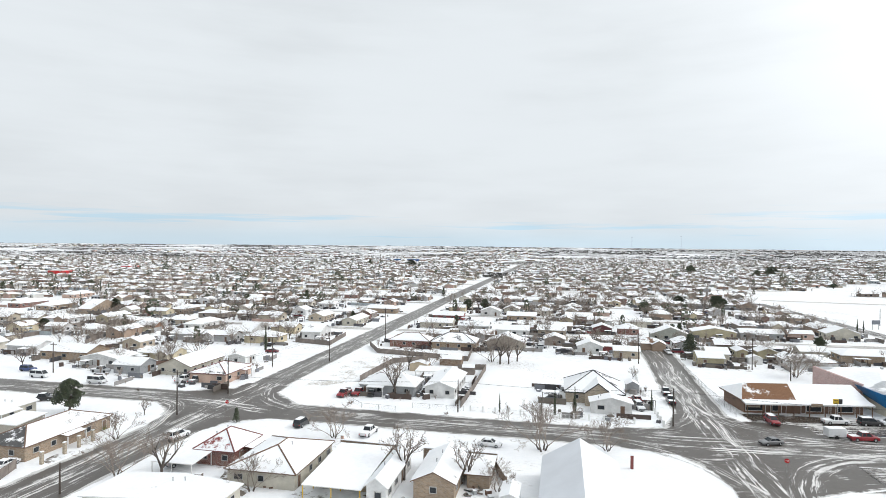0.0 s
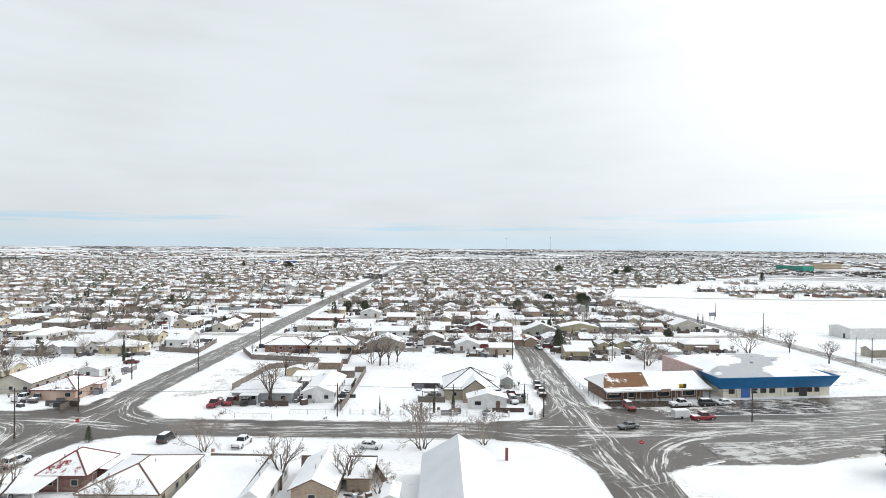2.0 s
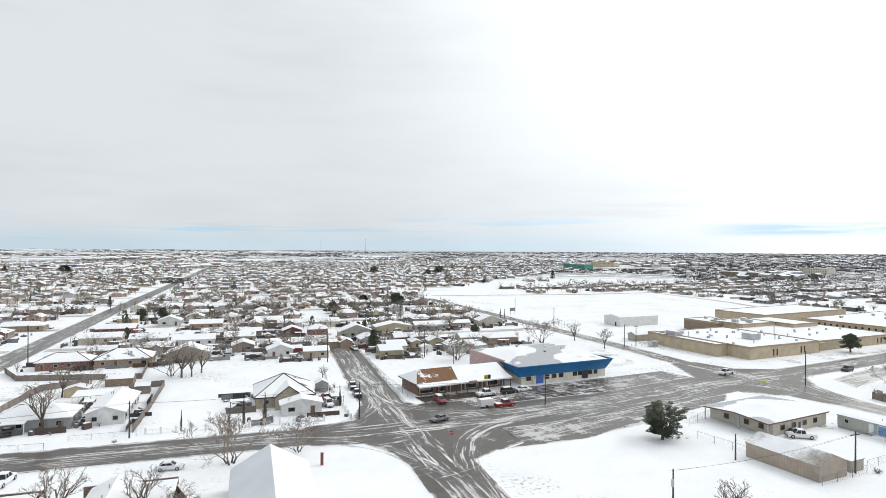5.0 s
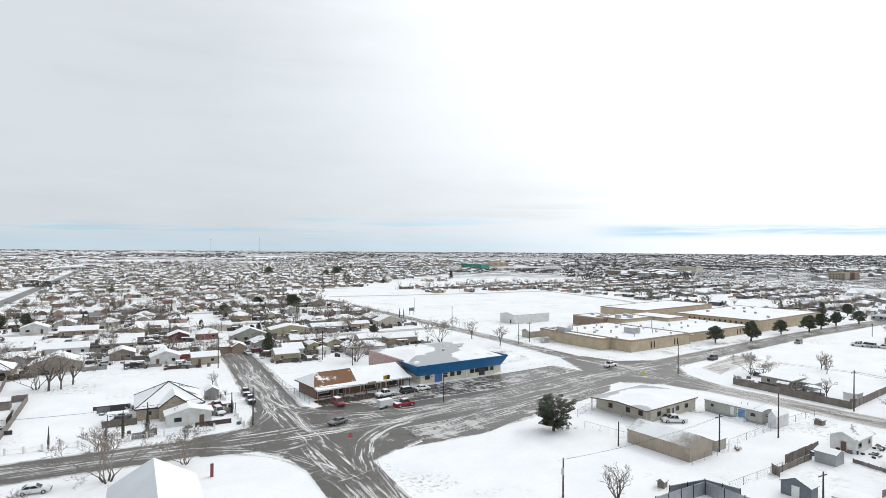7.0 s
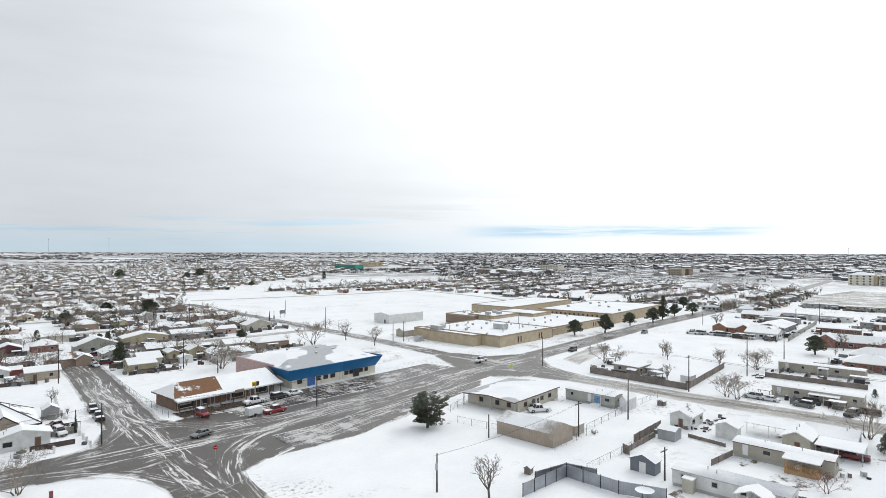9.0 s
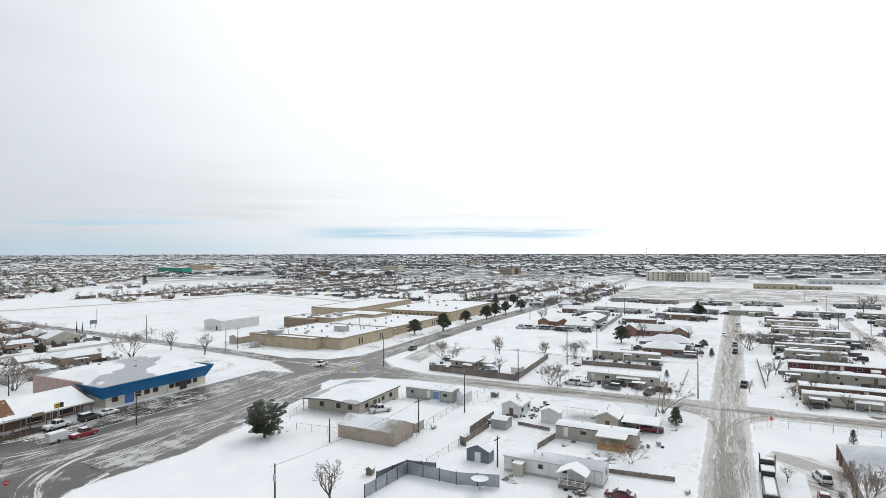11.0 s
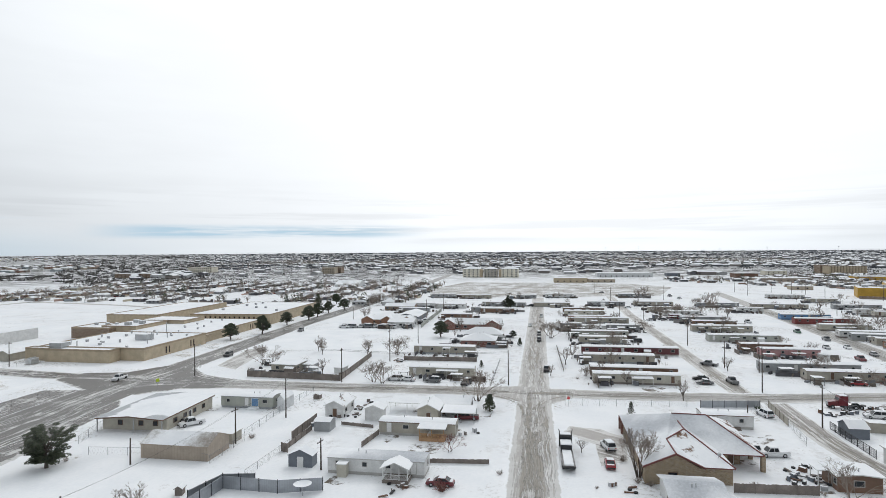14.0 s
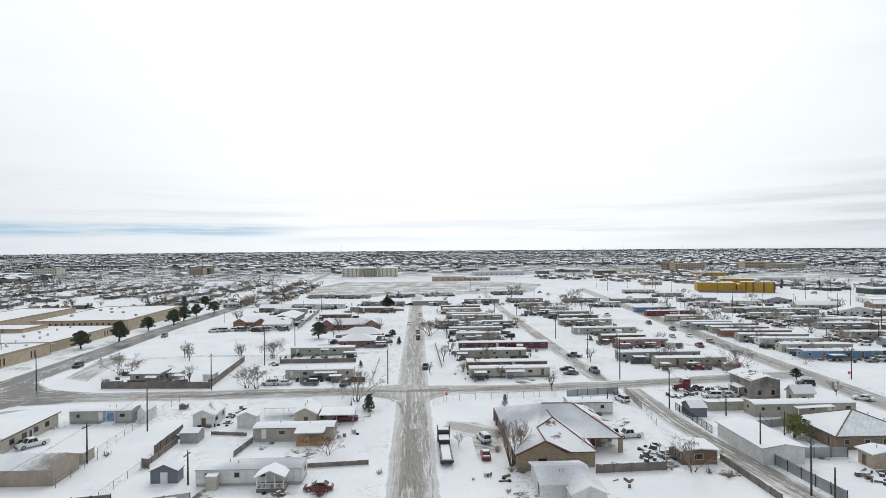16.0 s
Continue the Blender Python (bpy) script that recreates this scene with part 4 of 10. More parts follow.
# ---- plants ----
def grow(g, rng, a, d, length, r, depth, slot_twig, spread, kids):
    """A bent limb that forks on; thick wood in slot 0, thin twigs in slot_twig."""
    sway = Vector((rng.uniform(-1, 1), rng.uniform(-1, 1), rng.uniform(-0.3, 0.9))) * 0.22
    d2 = (d + sway).normalized()
    mid = a + d * length * 0.5
    b = mid + d2 * length * 0.5
    slot = 0 if r > 0.045 else slot_twig
    if r > 0.014:
        g.stick(a, mid, r, r * 0.8, 5 if r > 0.06 else 3, slot, False)
        g.stick(mid, b, r * 0.8, r * 0.55, 5 if r > 0.06 else 3, slot, False)
    else:
        g.stick(a, b, r, r * 0.5, 3, slot, False)
    if depth == 0:
        return
    for i in range(kids):
        t = 0.35 + 0.65 * (i + rng.random()) / kids
        start, way = (a.lerp(mid, t * 2), d) if t < 0.5 else (mid.lerp(b, t * 2 - 1), d2)
        side = way.orthogonal().normalized()
        side.rotate(Matrix.Rotation(rng.uniform(0, 6.28), 3, way))
        nd = (way + side * rng.uniform(0.5, 1.1) * spread * 1.9 + Vector((0, 0, 0.12))).normalized()
        grow(g, rng, start, nd, length * rng.uniform(0.48, 0.78) * (1.15 - 0.35 * t), max(r * rng.uniform(0.48, 0.62), 0.007), depth - 1, slot_twig, spread, kids)


def bare_tree_meshes(seed, kind):
    """tall: one trunk that forks low; bush: several stems from the ground, spreading wide."""
    rng = random.Random(seed)
    trunk, crown = Geo(), Geo()
    stems = 1 if kind == "tall" else rng.choice((3, 4, 5))
    for s in range(stems):
        t0 = s * 2 * math.pi / stems + rng.uniform(-0.4, 0.4)
        out = 0.08 if stems == 1 else rng.uniform(0.25, 0.55)
        lean = Vector((math.cos(t0) * out, math.sin(t0) * out, 1)).normalized()
        l = 1.1 if kind == "tall" else 0.6
        a = Vector((math.cos(t0) * 0.12, math.sin(t0) * 0.12, -0.1)) * (0 if stems == 1 else 1) + Vector((0, 0, -0.05))
        r = 0.13 if kind == "tall" else 0.06
        trunk.stick(a, a + lean * l, r, r * 0.8, 7, 0, False)
        n = 5 if stems == 1 else 2
        for i in range(n):
            t = t0 + i * 2 * math.pi / n + rng.uniform(-0.5, 0.5)
            nd = (lean + Vector((math.cos(t), math.sin(t), rng.uniform(0.0, 0.4))) * rng.uniform(0.35, 0.95)).normalized()
            grow(crown, rng, a + lean * l * rng.uniform(0.8, 1.0), nd, rng.uniform(1.6, 2.2), r * 0.6, 5, 1, 0.42, 3)
    return trunk, crown


def vase_tree(x, y, height):
    """Several dark stems from one foot, rising close together and fanning out into many fine branches."""
    e = thing("tree", pose(x, y, 0), "dark many-stemmed leafless tree beside the stone house", "tree", "bare trees")
    rng = random.Random(31)
    trunk, crown = Geo(), Geo()
    for i in range(13):
        t = i * math.tau / 13 + rng.uniform(-0.3, 0.3)
        lean = Vector((math.cos(t), math.sin(t), 0)) * rng.uniform(0.16, 0.46) + Vector((0, 0, 1))
        a = Vector((math.cos(t) * 0.22, math.sin(t) * 0.22, -0.1))
        b = a + lean * rng.uniform(1.6, 2.6)
        trunk.stick(a, b, 0.065, 0.045, 6, 0, False)
        for k in range(2):
            turn = t + rng.uniform(-1.2, 1.2)
            d = (lean + Vector((math.cos(turn), math.sin(turn), 0)) * rng.uniform(0.1, 0.4)).normalized()
            grow(crown, rng, b, d, rng.uniform(1.7, 2.2), 0.036, 5, 1, 0.34, 3)
    part("trunk", trunk, "bark", e)
    part("crown", crown, ["bark", "twig"], e, "dense dark upright branches")
    k = height / max(v[2] for v in crown.v)
    e.scale = (k, k, k)
    return e


tree_stock = {}


def bare_tree(x, y, height, variety=0, twig="twig", label="leafless deciduous tree standing in snow", group="bare trees"):
    key = ("bare", variety % 5, twig)
    at = pose(x, y, 0, 0, 0, (x * 37 + y * 91) % 360)
    if key not in tree_stock:
        trunk, crown = bare_tree_meshes(11 + variety % 5, "tall" if variety % 2 else "bush")
        e = thing("tree", at, label, "tree", group)
        part("trunk", trunk, "bark", e)
        part("crown", crown, ["bark", twig], e, "bare branches and twigs")
        top = max(v[2] for v in crown.v)
        tree_stock[key] = (e, top)
        t = e
    else:
        e, top = tree_stock[key]
        t = copy_thing(e, at)
    k = height / top
    wide = k * (1.0 if variety % 2 else 1.35)
    t.scale = (wide, wide, k)
    return tagged(t, label, "tree", group)


def leaf_crown(rng, lumps, count, size):
    """Many small leaf sprays spread over overlapping lumps, denser at their skins."""
    v, f = [], []
    for i in range(count):
        c, r = lumps[rng.randrange(len(lumps))]
        d = Vector((rng.gauss(0, 1), rng.gauss(0, 1), rng.gauss(0, 1))).normalized()
        p = Vector(c) + Vector((d.x * r[0], d.y * r[1], d.z * r[2])) * rng.uniform(0.62, 1.06)
        u = Vector((rng.gauss(0, 1), rng.gauss(0, 1), rng.gauss(0, 1))).normalized()
        w = u.orthogonal().normalized()
        s = size * rng.uniform(0.6, 1.4)
        k = len(v)
        v += [tuple(p - u * s), tuple(p + w * s * 0.55), tuple(p + u * s), tuple(p - w * s * 0.55)]
        f.append((k, k + 1, k + 2, k + 3))
    g = Geo()
    g.v, g.f, g.m = v, f, [0] * len(f)
    return g


def evergreen_stock(kind, variety):
    rng = random.Random(70 + variety + len(kind) * 9)
    trunk = Geo()
    if kind == "oak":
        # limbs rise from a short bole; separate clumps of leaves at their ends leave gaps
        trunk.stick((0, 0, -0.1), (0.12, 0.05, 1.1), 0.27, 0.22, 8, 0, False)
        lumps = []
        for i in range(30):
            t = i * 2.4 + rng.uniform(-0.5, 0.5)
            z = 1.5 + 3.9 * (i + rng.random()) / 30
            reach = (2.75 if z < 3.6 else 2.75 - (z - 3.6) * 1.05) * rng.uniform(0.45, 1.08)
            p = (reach * math.cos(t), reach * math.sin(t), z)
            trunk.stick((0.12, 0.05, 0.9 + 0.25 * (z - 1.5)), (p[0] * 0.9, p[1] * 0.9, z - 0.12), 0.09, 0.025, 5, 0, False)
            r = rng.uniform(0.42, 0.82)
            lumps.append((p, (r * 1.2, r * 1.2, r * 0.62)))
            lumps.append(((p[0] * 0.72 + rng.uniform(-0.3, 0.3), p[1] * 0.72 + rng.uniform(-0.3, 0.3), z + rng.uniform(0.1, 0.35)), (r * 0.9, r * 0.9, r * 0.5)))
        crown, top = leaf_crown(rng, lumps, 9000, 0.13), 5.8
    elif kind == "cypress":
        trunk.stick((0, 0, -0.1), (0, 0, 5.0), 0.1, 0.03, 6, 0, False)
        lumps = [((rng.uniform(-0.06, 0.06), rng.uniform(-0.06, 0.06), 0.3 + i * 0.45), (0.5 - 0.33 * abs(i - 4.5) / 8 - 0.02 * i, 0.5 - 0.33 * abs(i - 4.5) / 8 - 0.02 * i, 0.5)) for i in range(13)]
        crown, top = leaf_crown(rng, lumps, 1300, 0.12), 6.2
    elif kind == "spreading":
        # a low bole and long rising boughs, open on one side; plates of needles along them
        trunk.stick((0, 0, -0.1), (0.1, 0.05, 1.5), 0.30, 0.24, 8, 0, False)
        trunk.stick((0.1, 0.05, 1.4), (-0.2, 0.2, 5.8), 0.22, 0.06, 7, 0, False)
        lumps = []
        for i in range(46):
            t = i * 2.4 + rng.uniform(-0.4, 0.4)
            z = 1.3 + 6.6 * (i + rng.random()) / 46
            away = math.cos(t + 0.69)
            if 3.7 < z < 5.5 and away > 0.35:
                continue
            reach = (2.4 + (z - 1.3) * 0.72 if z < 4 else 4.4 if z < 6.6 else 4.4 - (z - 6.6) * 1.7) * rng.uniform(0.5, 1.05)
            if 5.5 < z < 7.6 and away > 0.5:
                reach *= 1.12
            foot = Vector((0.0, 0.1, 0.9 + 0.45 * (z - 1.3)))
            tip = Vector((reach * math.cos(t), reach * math.sin(t), z))
            trunk.stick(tuple(foot), tuple(foot.lerp(tip, 0.95)), 0.10, 0.02, 5, 0, False)
            for k in (0.45, 0.65, 0.82, 1.0):
                p = foot.lerp(tip, k)
                r = rng.uniform(0.38, 0.66)
                lumps.append(((p.x + rng.uniform(-0.2, 0.2), p.y + rng.uniform(-0.2, 0.2), p.z + 0.1), (r * 1.15, r * 1.15, r * 0.6)))
        crown, top = leaf_crown(rng, lumps, 21000, 0.13), 8.3
    else:  # pine or juniper, broad below
        trunk.stick((0, 0, -0.1), (0, 0, 4.6), 0.16, 0.03, 6, 0, False)
        lumps = []
        for i in range(16):
            z = 0.7 + 4.4 * i / 16
            r = 1.55 * (1 - i / 18)
            t = i * 2.4
            s = 0.45 + 0.35 * r
            lumps.append(((r * 0.62 * math.cos(t), r * 0.62 * math.sin(t), z), (s, s, s * 0.75)))
        crown, top = leaf_crown(rng, lumps, 2000, 0.15), 5.6
    return trunk, crown, top


def evergreen(x, y, height, kind="oak", variety=0, wide=1.0, leaf="leaf", label="", group="evergreen trees"):
    text = label or {"oak": "broad dark evergreen oak tree", "spreading": "wide dark green pine with long boughs near the road", "cypress": "slender dark column-shaped cypress tree", "pine": "dark bushy juniper tree with dense foliage"}[kind]
    key = (kind, variety % 3, leaf)
    at = pose(x, y, 0, 0, 0, (x * 53 + y * 17) % 360)
    if key not in tree_stock:
        trunk, crown, top = evergreen_stock(kind, variety % 3)
        e = thing("tree", at, text, "tree", group)
        part("trunk", trunk, "bark", e)
        part("crown", crown, leaf, e, "dense dark evergreen leaves")
        tree_stock[key] = (e, top)
        t = e
    else:
        e, top = tree_stock[key]
        t = copy_thing(e, at)
    s = height / top
    t.scale = (s * wide, s * wide, s)
    return tagged(t, text, "tree", group)


def shrub(x, y, size, label="low leafless shrub in the snow", mat="twig", variety=0):
    def shrub_mesh():
        rng = random.Random(5 + variety % 3)
        g = Geo()
        for i in range(26):
            t, l = rng.uniform(0, 6.28), rng.uniform(0.5, 1.0)
            d = Vector((math.cos(t) * 0.8, math.sin(t) * 0.8, rng.uniform(0.5, 1.4))).normalized()
            grow(g, rng, Vector((0, 0, -0.05)), d, l * 0.55, 0.02, 2, 0, 0.45, 2)
        return g.mesh("shrub", [mat])

    ob = new("shrub", once(("shrub", variety % 3, mat), shrub_mesh))
    ob.matrix_basis = pose(x, y, 0, 0, 0, (x * 31 + y * 7) % 360)
    ob.scale = (size, size, size)
    return tagged(ob, label, "shrub", "shrubs")


# ---- poles, fences, signs ----
def utility_pole(x, y, h, turn=0.0, arm=True, box=False, lamp=False, label=""):
    e = thing("utility_pole", pose(x, y, 0, 0, 0, turn), label or "dark wooden utility pole in the snow", "utility pole", "utility poles")

    def pole_mesh():
        g = Geo()
        g.stick((0, 0, -0.3), (0, 0, h), 0.17, 0.11, 9)
        return g.mesh("pole", ["pole"])

    part("pole", once(("pole", round(h, 1)), pole_mesh), None, e)
    if arm:
        g = Geo()
        g.box(0, 0.12, h - 0.75, 2.3, 0.1, 0.13)
        for i in (-1.0, -0.4, 0.4, 1.0):
            g.stick((i, 0.12, h - 0.62), (i, 0.12, h - 0.4), 0.05, 0.035, 6, 1)
        part("crossarm", g, ["pole", "steel"], e)
    if box:
        g = Geo()
        g.stick((0.32, 0, h - 2.6), (0.32, 0, h - 1.6), 0.24, 0.24, 10)
        g.stick((0.32, 0, h - 1.6), (0.32, 0, h - 1.5), 0.2, 0.1, 8)
        part("transformer", g, "steel", e)
    if lamp:
        g = Geo()
        g.stick((0, 0, h - 0.5), (0, -1.8, h - 0.1), 0.045, 0.04, 6)
        part("lamp_arm", g, "steel", e)
        g = Geo()
        g.box(0, -2.0, h - 0.2, 0.28, 0.6, 0.16, top=0.7)
        part("lamp_head", g, "steel", e)
    return e


def wire(a, b, sag=0.8):
    cu = bpy.data.curves.new("power_line", "CURVE")
    cu.dimensions, cu.bevel_depth, cu.bevel_resolution = "3D", 0.016, 0
    sp = cu.splines.new("POLY")
    n = 14
    sp.points.add(n)
    a, b = Vector(a), Vector(b)
    for i in range(n + 1):
        t = i / n
        p = a.lerp(b, t)
        sp.points[i].co = (p.x, p.y, p.z - sag * 4 * t * (1 - t), 1)
    cu.materials.append(M["dark"])
    return tagged(new("power_line", cu), "thin dark overhead power line between poles", "power line", "power lines")


def fence(path, kind="chain", h=None, mat=None, label="", step=None):
    """A fence along a line of points: posts, rails and infill, stretch by stretch."""
    spec = dict(
        chain=("chain_link_fence", 1.2, "steel", "thin galvanised chain-link fence in the snow", 4.0),
        wood=("wooden_fence", 1.8, "wood", "weathered upright-board wooden fence", 3.0),
        iron=("metal_fence", 1.8, "grey_metal", "grey corrugated sheet-metal fence with dark posts", 3.0),
        bars=("iron_fence", 1.8, "dark", "dark iron bar fence", 2.4),
        picket=("white_fence", 1.1, "trim", "white ornamental fence with masonry pillars", 3.2),
    )[kind]
    name, h0, m0, text, step0 = spec
    h, mat, step = h or h0, mat or m0, step or step0
    e = thing(name, pose(path[0][0], path[0][1], 0), label or text, "fence", "fences")
    ox, oy = path[0]
    post_mat = {"chain": "fence_steel", "wood": "wood", "iron": "dark", "bars": "dark", "picket": "trim"}[kind]

    def post_mesh():
        g = Geo()
        if kind == "picket":
            g.box(0, 0, 0, 0.4, 0.4, h + 0.25)
            g.box(0, 0, h + 0.25, 0.52, 0.52, 0.1, top=0.7)
        elif kind == "chain":
            g.stick((0, 0, 0), (0, 0, h), 0.045, 0.045, 6)
        else:
            g.box(0, 0, 0, 0.11, 0.11, h + (0.12 if kind == "iron" else 0.02))
        return g.mesh("post", [post_mat])

    me = once(("fpost", kind, round(h, 2)), post_mesh)
    for (x0, y0), (x1, y1) in zip(path, path[1:]):
        d = math.hypot(x1 - x0, y1 - y0)
        n = max(1, round(d / step))
        ang = math.degrees(math.atan2(y1 - y0, x1 - x0))
        for i in range(n + 1):
            t = i / n
            part("post", me, None, e, at=pose(x0 + (x1 - x0) * t - ox, y0 + (y1 - y0) * t - oy, 0, 0, 0, ang))
        g = Geo()
        seg = d / n
        if kind == "chain":
            g.box(d / 2, 0, h - 0.04, d, 0.04, 0.04)
            m = int(d / 0.55)
            for i in range(m):
                a = d * i / m
                g.stick((a, 0, 0.05), (a + 0.55, 0, h - 0.05), 0.006, 0.006, 3, 0, False)
                g.stick((a + 0.55, 0, 0.05), (a, 0, h - 0.05), 0.006, 0.006, 3, 0, False)
            part("mesh_infill", g, "fence_steel", e, at=pose(x0 - ox, y0 - oy, 0, 0, 0, ang))
        elif kind == "wood":
            # one skin of lapped boards: proud faces, narrow recessed joints, uneven tops
            rng = random.Random(int(d * 100))
            m = max(1, int(d / 0.3))
            for i in range(m):
                top = h - 0.05 + rng.uniform(-0.06, 0.06)
                for a, b in ((0.03, 0.05), (0.06, 0.08), (0.94, 0.08), (0.97, 0.05)):
                    for z in (0.03, top):
                        for back in (0.0, 1.0):
                            g.v.append(((i + a) * d / m, 0.02 if back else b, z))
            for k in range(4 * m - 1):
                p, q = k * 4, k * 4 + 4
                for f in ((p, q, q + 2, p + 2), (q + 1, p + 1, p + 3, q + 3), (p + 2, q + 2, q + 3, p + 3), (p + 1, q + 1, q, p)):
                    g.f.append(f)
                    g.m.append(0)
            part("panel", g, mat, e, at=pose(x0 - ox, y0 - oy, 0, 0, 0, ang))
        elif kind == "iron":
            for i in range(n):
                g.box((i + 0.5) * seg, 0.03, 0.05, seg - 0.12, 0.03, h - 0.06)
            g.box(d / 2, -0.03, h - 0.1, d, 0.06, 0.06)
            part("panel", g, mat, e, at=pose(x0 - ox, y0 - oy, 0, 0, 0, ang))
        else:
            m = max(1, int(d / (0.22 if kind == "bars" else 0.3)))
            for i in range(m):
                g.box((i + 0.5) * d / m, 0, 0.08, 0.035, 0.035, h - 0.12)
            for z in (0.15, h - 0.12):
                g.box(d / 2, 0, z, d, 0.045, 0.05)
            part("infill", g, post_mat, e, at=pose(x0 - ox, y0 - oy, 0, 0, 0, ang))
    return e


def low_wall(path, h, thick, mat, label, name="wall_low"):
    e = thing(name, pose(path[0][0], path[0][1], 0), label, "wall", "low walls")
    ox, oy = path[0]
    for (x0, y0), (x1, y1) in zip(path, path[1:]):
        d = math.hypot(x1 - x0, y1 - y0)
        g = Geo()
        g.box(d / 2, 0, 0, d + thick, thick, h)
        stretch = part("stretch", g, mat, e, at=pose(x0 - ox, y0 - oy, 0, 0, 0, math.degrees(math.atan2(y1 - y0, x1 - x0))))
        g = Geo()
        g.box(d / 2, 0, h, d + thick, thick + 0.06, 0.09, top=0.99)
        part("snow_cap", g, "snow", stretch)
    return e


def stop_sign(x, y, turn, h=2.2):
    e = thing("stop_sign", pose(x, y, 0, 0, 0, turn), "red eight-sided stop sign on a steel post", "road sign", "road signs")
    g = Geo()
    g.stick((0, 0, 0), (0, 0, h + 0.3), 0.035, 0.035, 6)
    part("post", g, "steel", e)
    g = Geo()
    rings = [[(0.42 * math.cos(radians(22.5 + 45 * i)), yy, h + 0.42 * math.sin(radians(22.5 + 45 * i))) for i in range(8)] for yy in (-0.03, -0.055)]
    loft(g, rings)
    plate = part("plate", g, "red_paint", e)
    cu = bpy.data.curves.new("word", "FONT")
    cu.body, cu.size, cu.align_x, cu.align_y, cu.extrude = "STOP", 0.3, "CENTER", "CENTER", 0.002
    cu.materials.append(M["trim"])
    word = new("word", cu)
    word.parent = plate
    word.matrix_basis = pose(0, -0.064, h, 90, 0, 0)
    return e


# ---- larger buildings ----
def flat_block(e, x, y, L, W, h, wall, lip=0.5, cover="snow", band="trim", name="block"):
    """A flat-roofed block with a parapet and a snowed roof behind it."""
    g = Geo()
    g.box(x, y, 0, L, W, h - lip)
    block = part(name, g, wall, e)
    g = Geo()
    t = 0.3
    g.box(x, y - W / 2 + t / 2 - 0.05, h - lip, L + 0.1, t, lip)
    g.box(x, y + W / 2 - t / 2 + 0.05, h - lip, L + 0.1, t, lip)
    g.box(x - L / 2 + t / 2 - 0.05, y, h - lip, t, W - 2 * t + 0.1, lip)
    g.box(x + L / 2 - t / 2 + 0.05, y, h - lip, t, W - 2 * t + 0.1, lip)
    part("parapet", g, band, block)
    g = Geo()
    g.box(x, y, h - lip, L - 2 * t, W - 2 * t, lip * 0.55)
    part("roof", g, cover, block)
    return block


def roof_unit(e, x, y, z, sx=2.4, sy=1.8, sz=1.2):
    g = Geo()
    g.box(x, y, z + 0.2, sx, sy, sz)
    g.box(x, y, z, sx * 0.8, sy * 0.8, 0.2, slot=1)
    g.box(x, y, z + sz + 0.2, sx * 1.02, sy * 1.02, 0.1, slot=2, top=0.94)
    part("air_conditioner", g, ["steel", "dark", "snow"], e)


def slit_windows(e, x, y, turn, span, z, h, n, w=0.7, skip=()):
    for i in range(n):
        if i in skip:
            continue
        s = (i + 0.5) / n * span - span / 2
        put_window(e, pose(x, y, 0, 0, 0, turn) @ pose(s, -0.04, z), w, h, "trim_brown")


def shop(x, y, turn, L, W):
    e = thing("shop", pose(x, y, 0, 0, 0, turn), "brown corner shop with half-bare brown roof and white canopy", "shop")
    part("wall", walls_geo(L, W, 3.3, "hip", 1.9, "x", 0.9), "brown_siding", e)
    g = Geo()
    a, b, z, k = L / 2, W / 2, 5.8, -L * 0.02
    p, q, m = (-a + 3.2, 0.5, z), (a, 0.5, z), (k, 0.5, z)
    faces = [[(-a, -b, 3.3), (k - 1.5, -b, 3.3), m, p], [(k - 1.5, -b, 3.3), (a, -b, 3.3), q, m], [(a, b, 3.3), (-a, b, 3.3), p, m, q], [(-a, b, 3.3), (-a, -b, 3.3), p]]
    g.shell(faces, 0.35, [1, 0, 0, 0], 2)
    part("roof", g, ["roof_brown", "bare_brown", "trim_brown"], e)
    g = Geo()
    g.shell([[(-L / 2, -W / 2 - 2.0, 3.0), (L / 2, -W / 2 - 2.0, 3.0), (L / 2, -W / 2 + 0.8, 3.5), (-L / 2, -W / 2 + 0.8, 3.5)]], 0.35, [0], 1)
    part("canopy", g, ["snow", "trim"], e, "snow-covered white canopy")
    f = -W / 2 + 0.87
    for i, (s, w) in enumerate(((-11.5, 4.2), (-6.6, 1.6), (2.5, 3.6), (9.8, 3.6))):
        put_window(e, pose(s, f, 0.5), w, 1.9, "trim")
    for s in (-8.3, -4.6, 0.0, 5.4, 7.0, 12.6):
        put_door(e, pose(s, f, 0.02), 1.0, 2.1, "trim_brown")
    g = Geo()
    g.box(0, 0, 0, 3.2, 0.1, 1.0)
    sign = part("sign_board", g, "brick_pale", e, "banner in the shop window", at=pose(-11.8, f - 0.14, 1.35))
    for i in range(5):
        g = Geo()
        g.box(-1.0 + i * 0.5, -0.07, 0.35, 0.34, 0.04, 0.36)
        part("bar", g, "maroon_siding", sign)
    g = Geo()
    g.box(0, 0, 0, 2.6, 0.12, 0.8)
    part("sign_board", g, "brick_tan", e, at=pose(1.5, -W / 2 - 2.05, 2.45))
    for i in range(9):
        g = Geo()
        g.box(-L / 2 + 0.5 + i * (L - 1) / 8, -W / 2 - 1.7, 0, 0.18, 0.18, 3.0)
        part("canopy_post", g, "trim_brown", e)
    return e


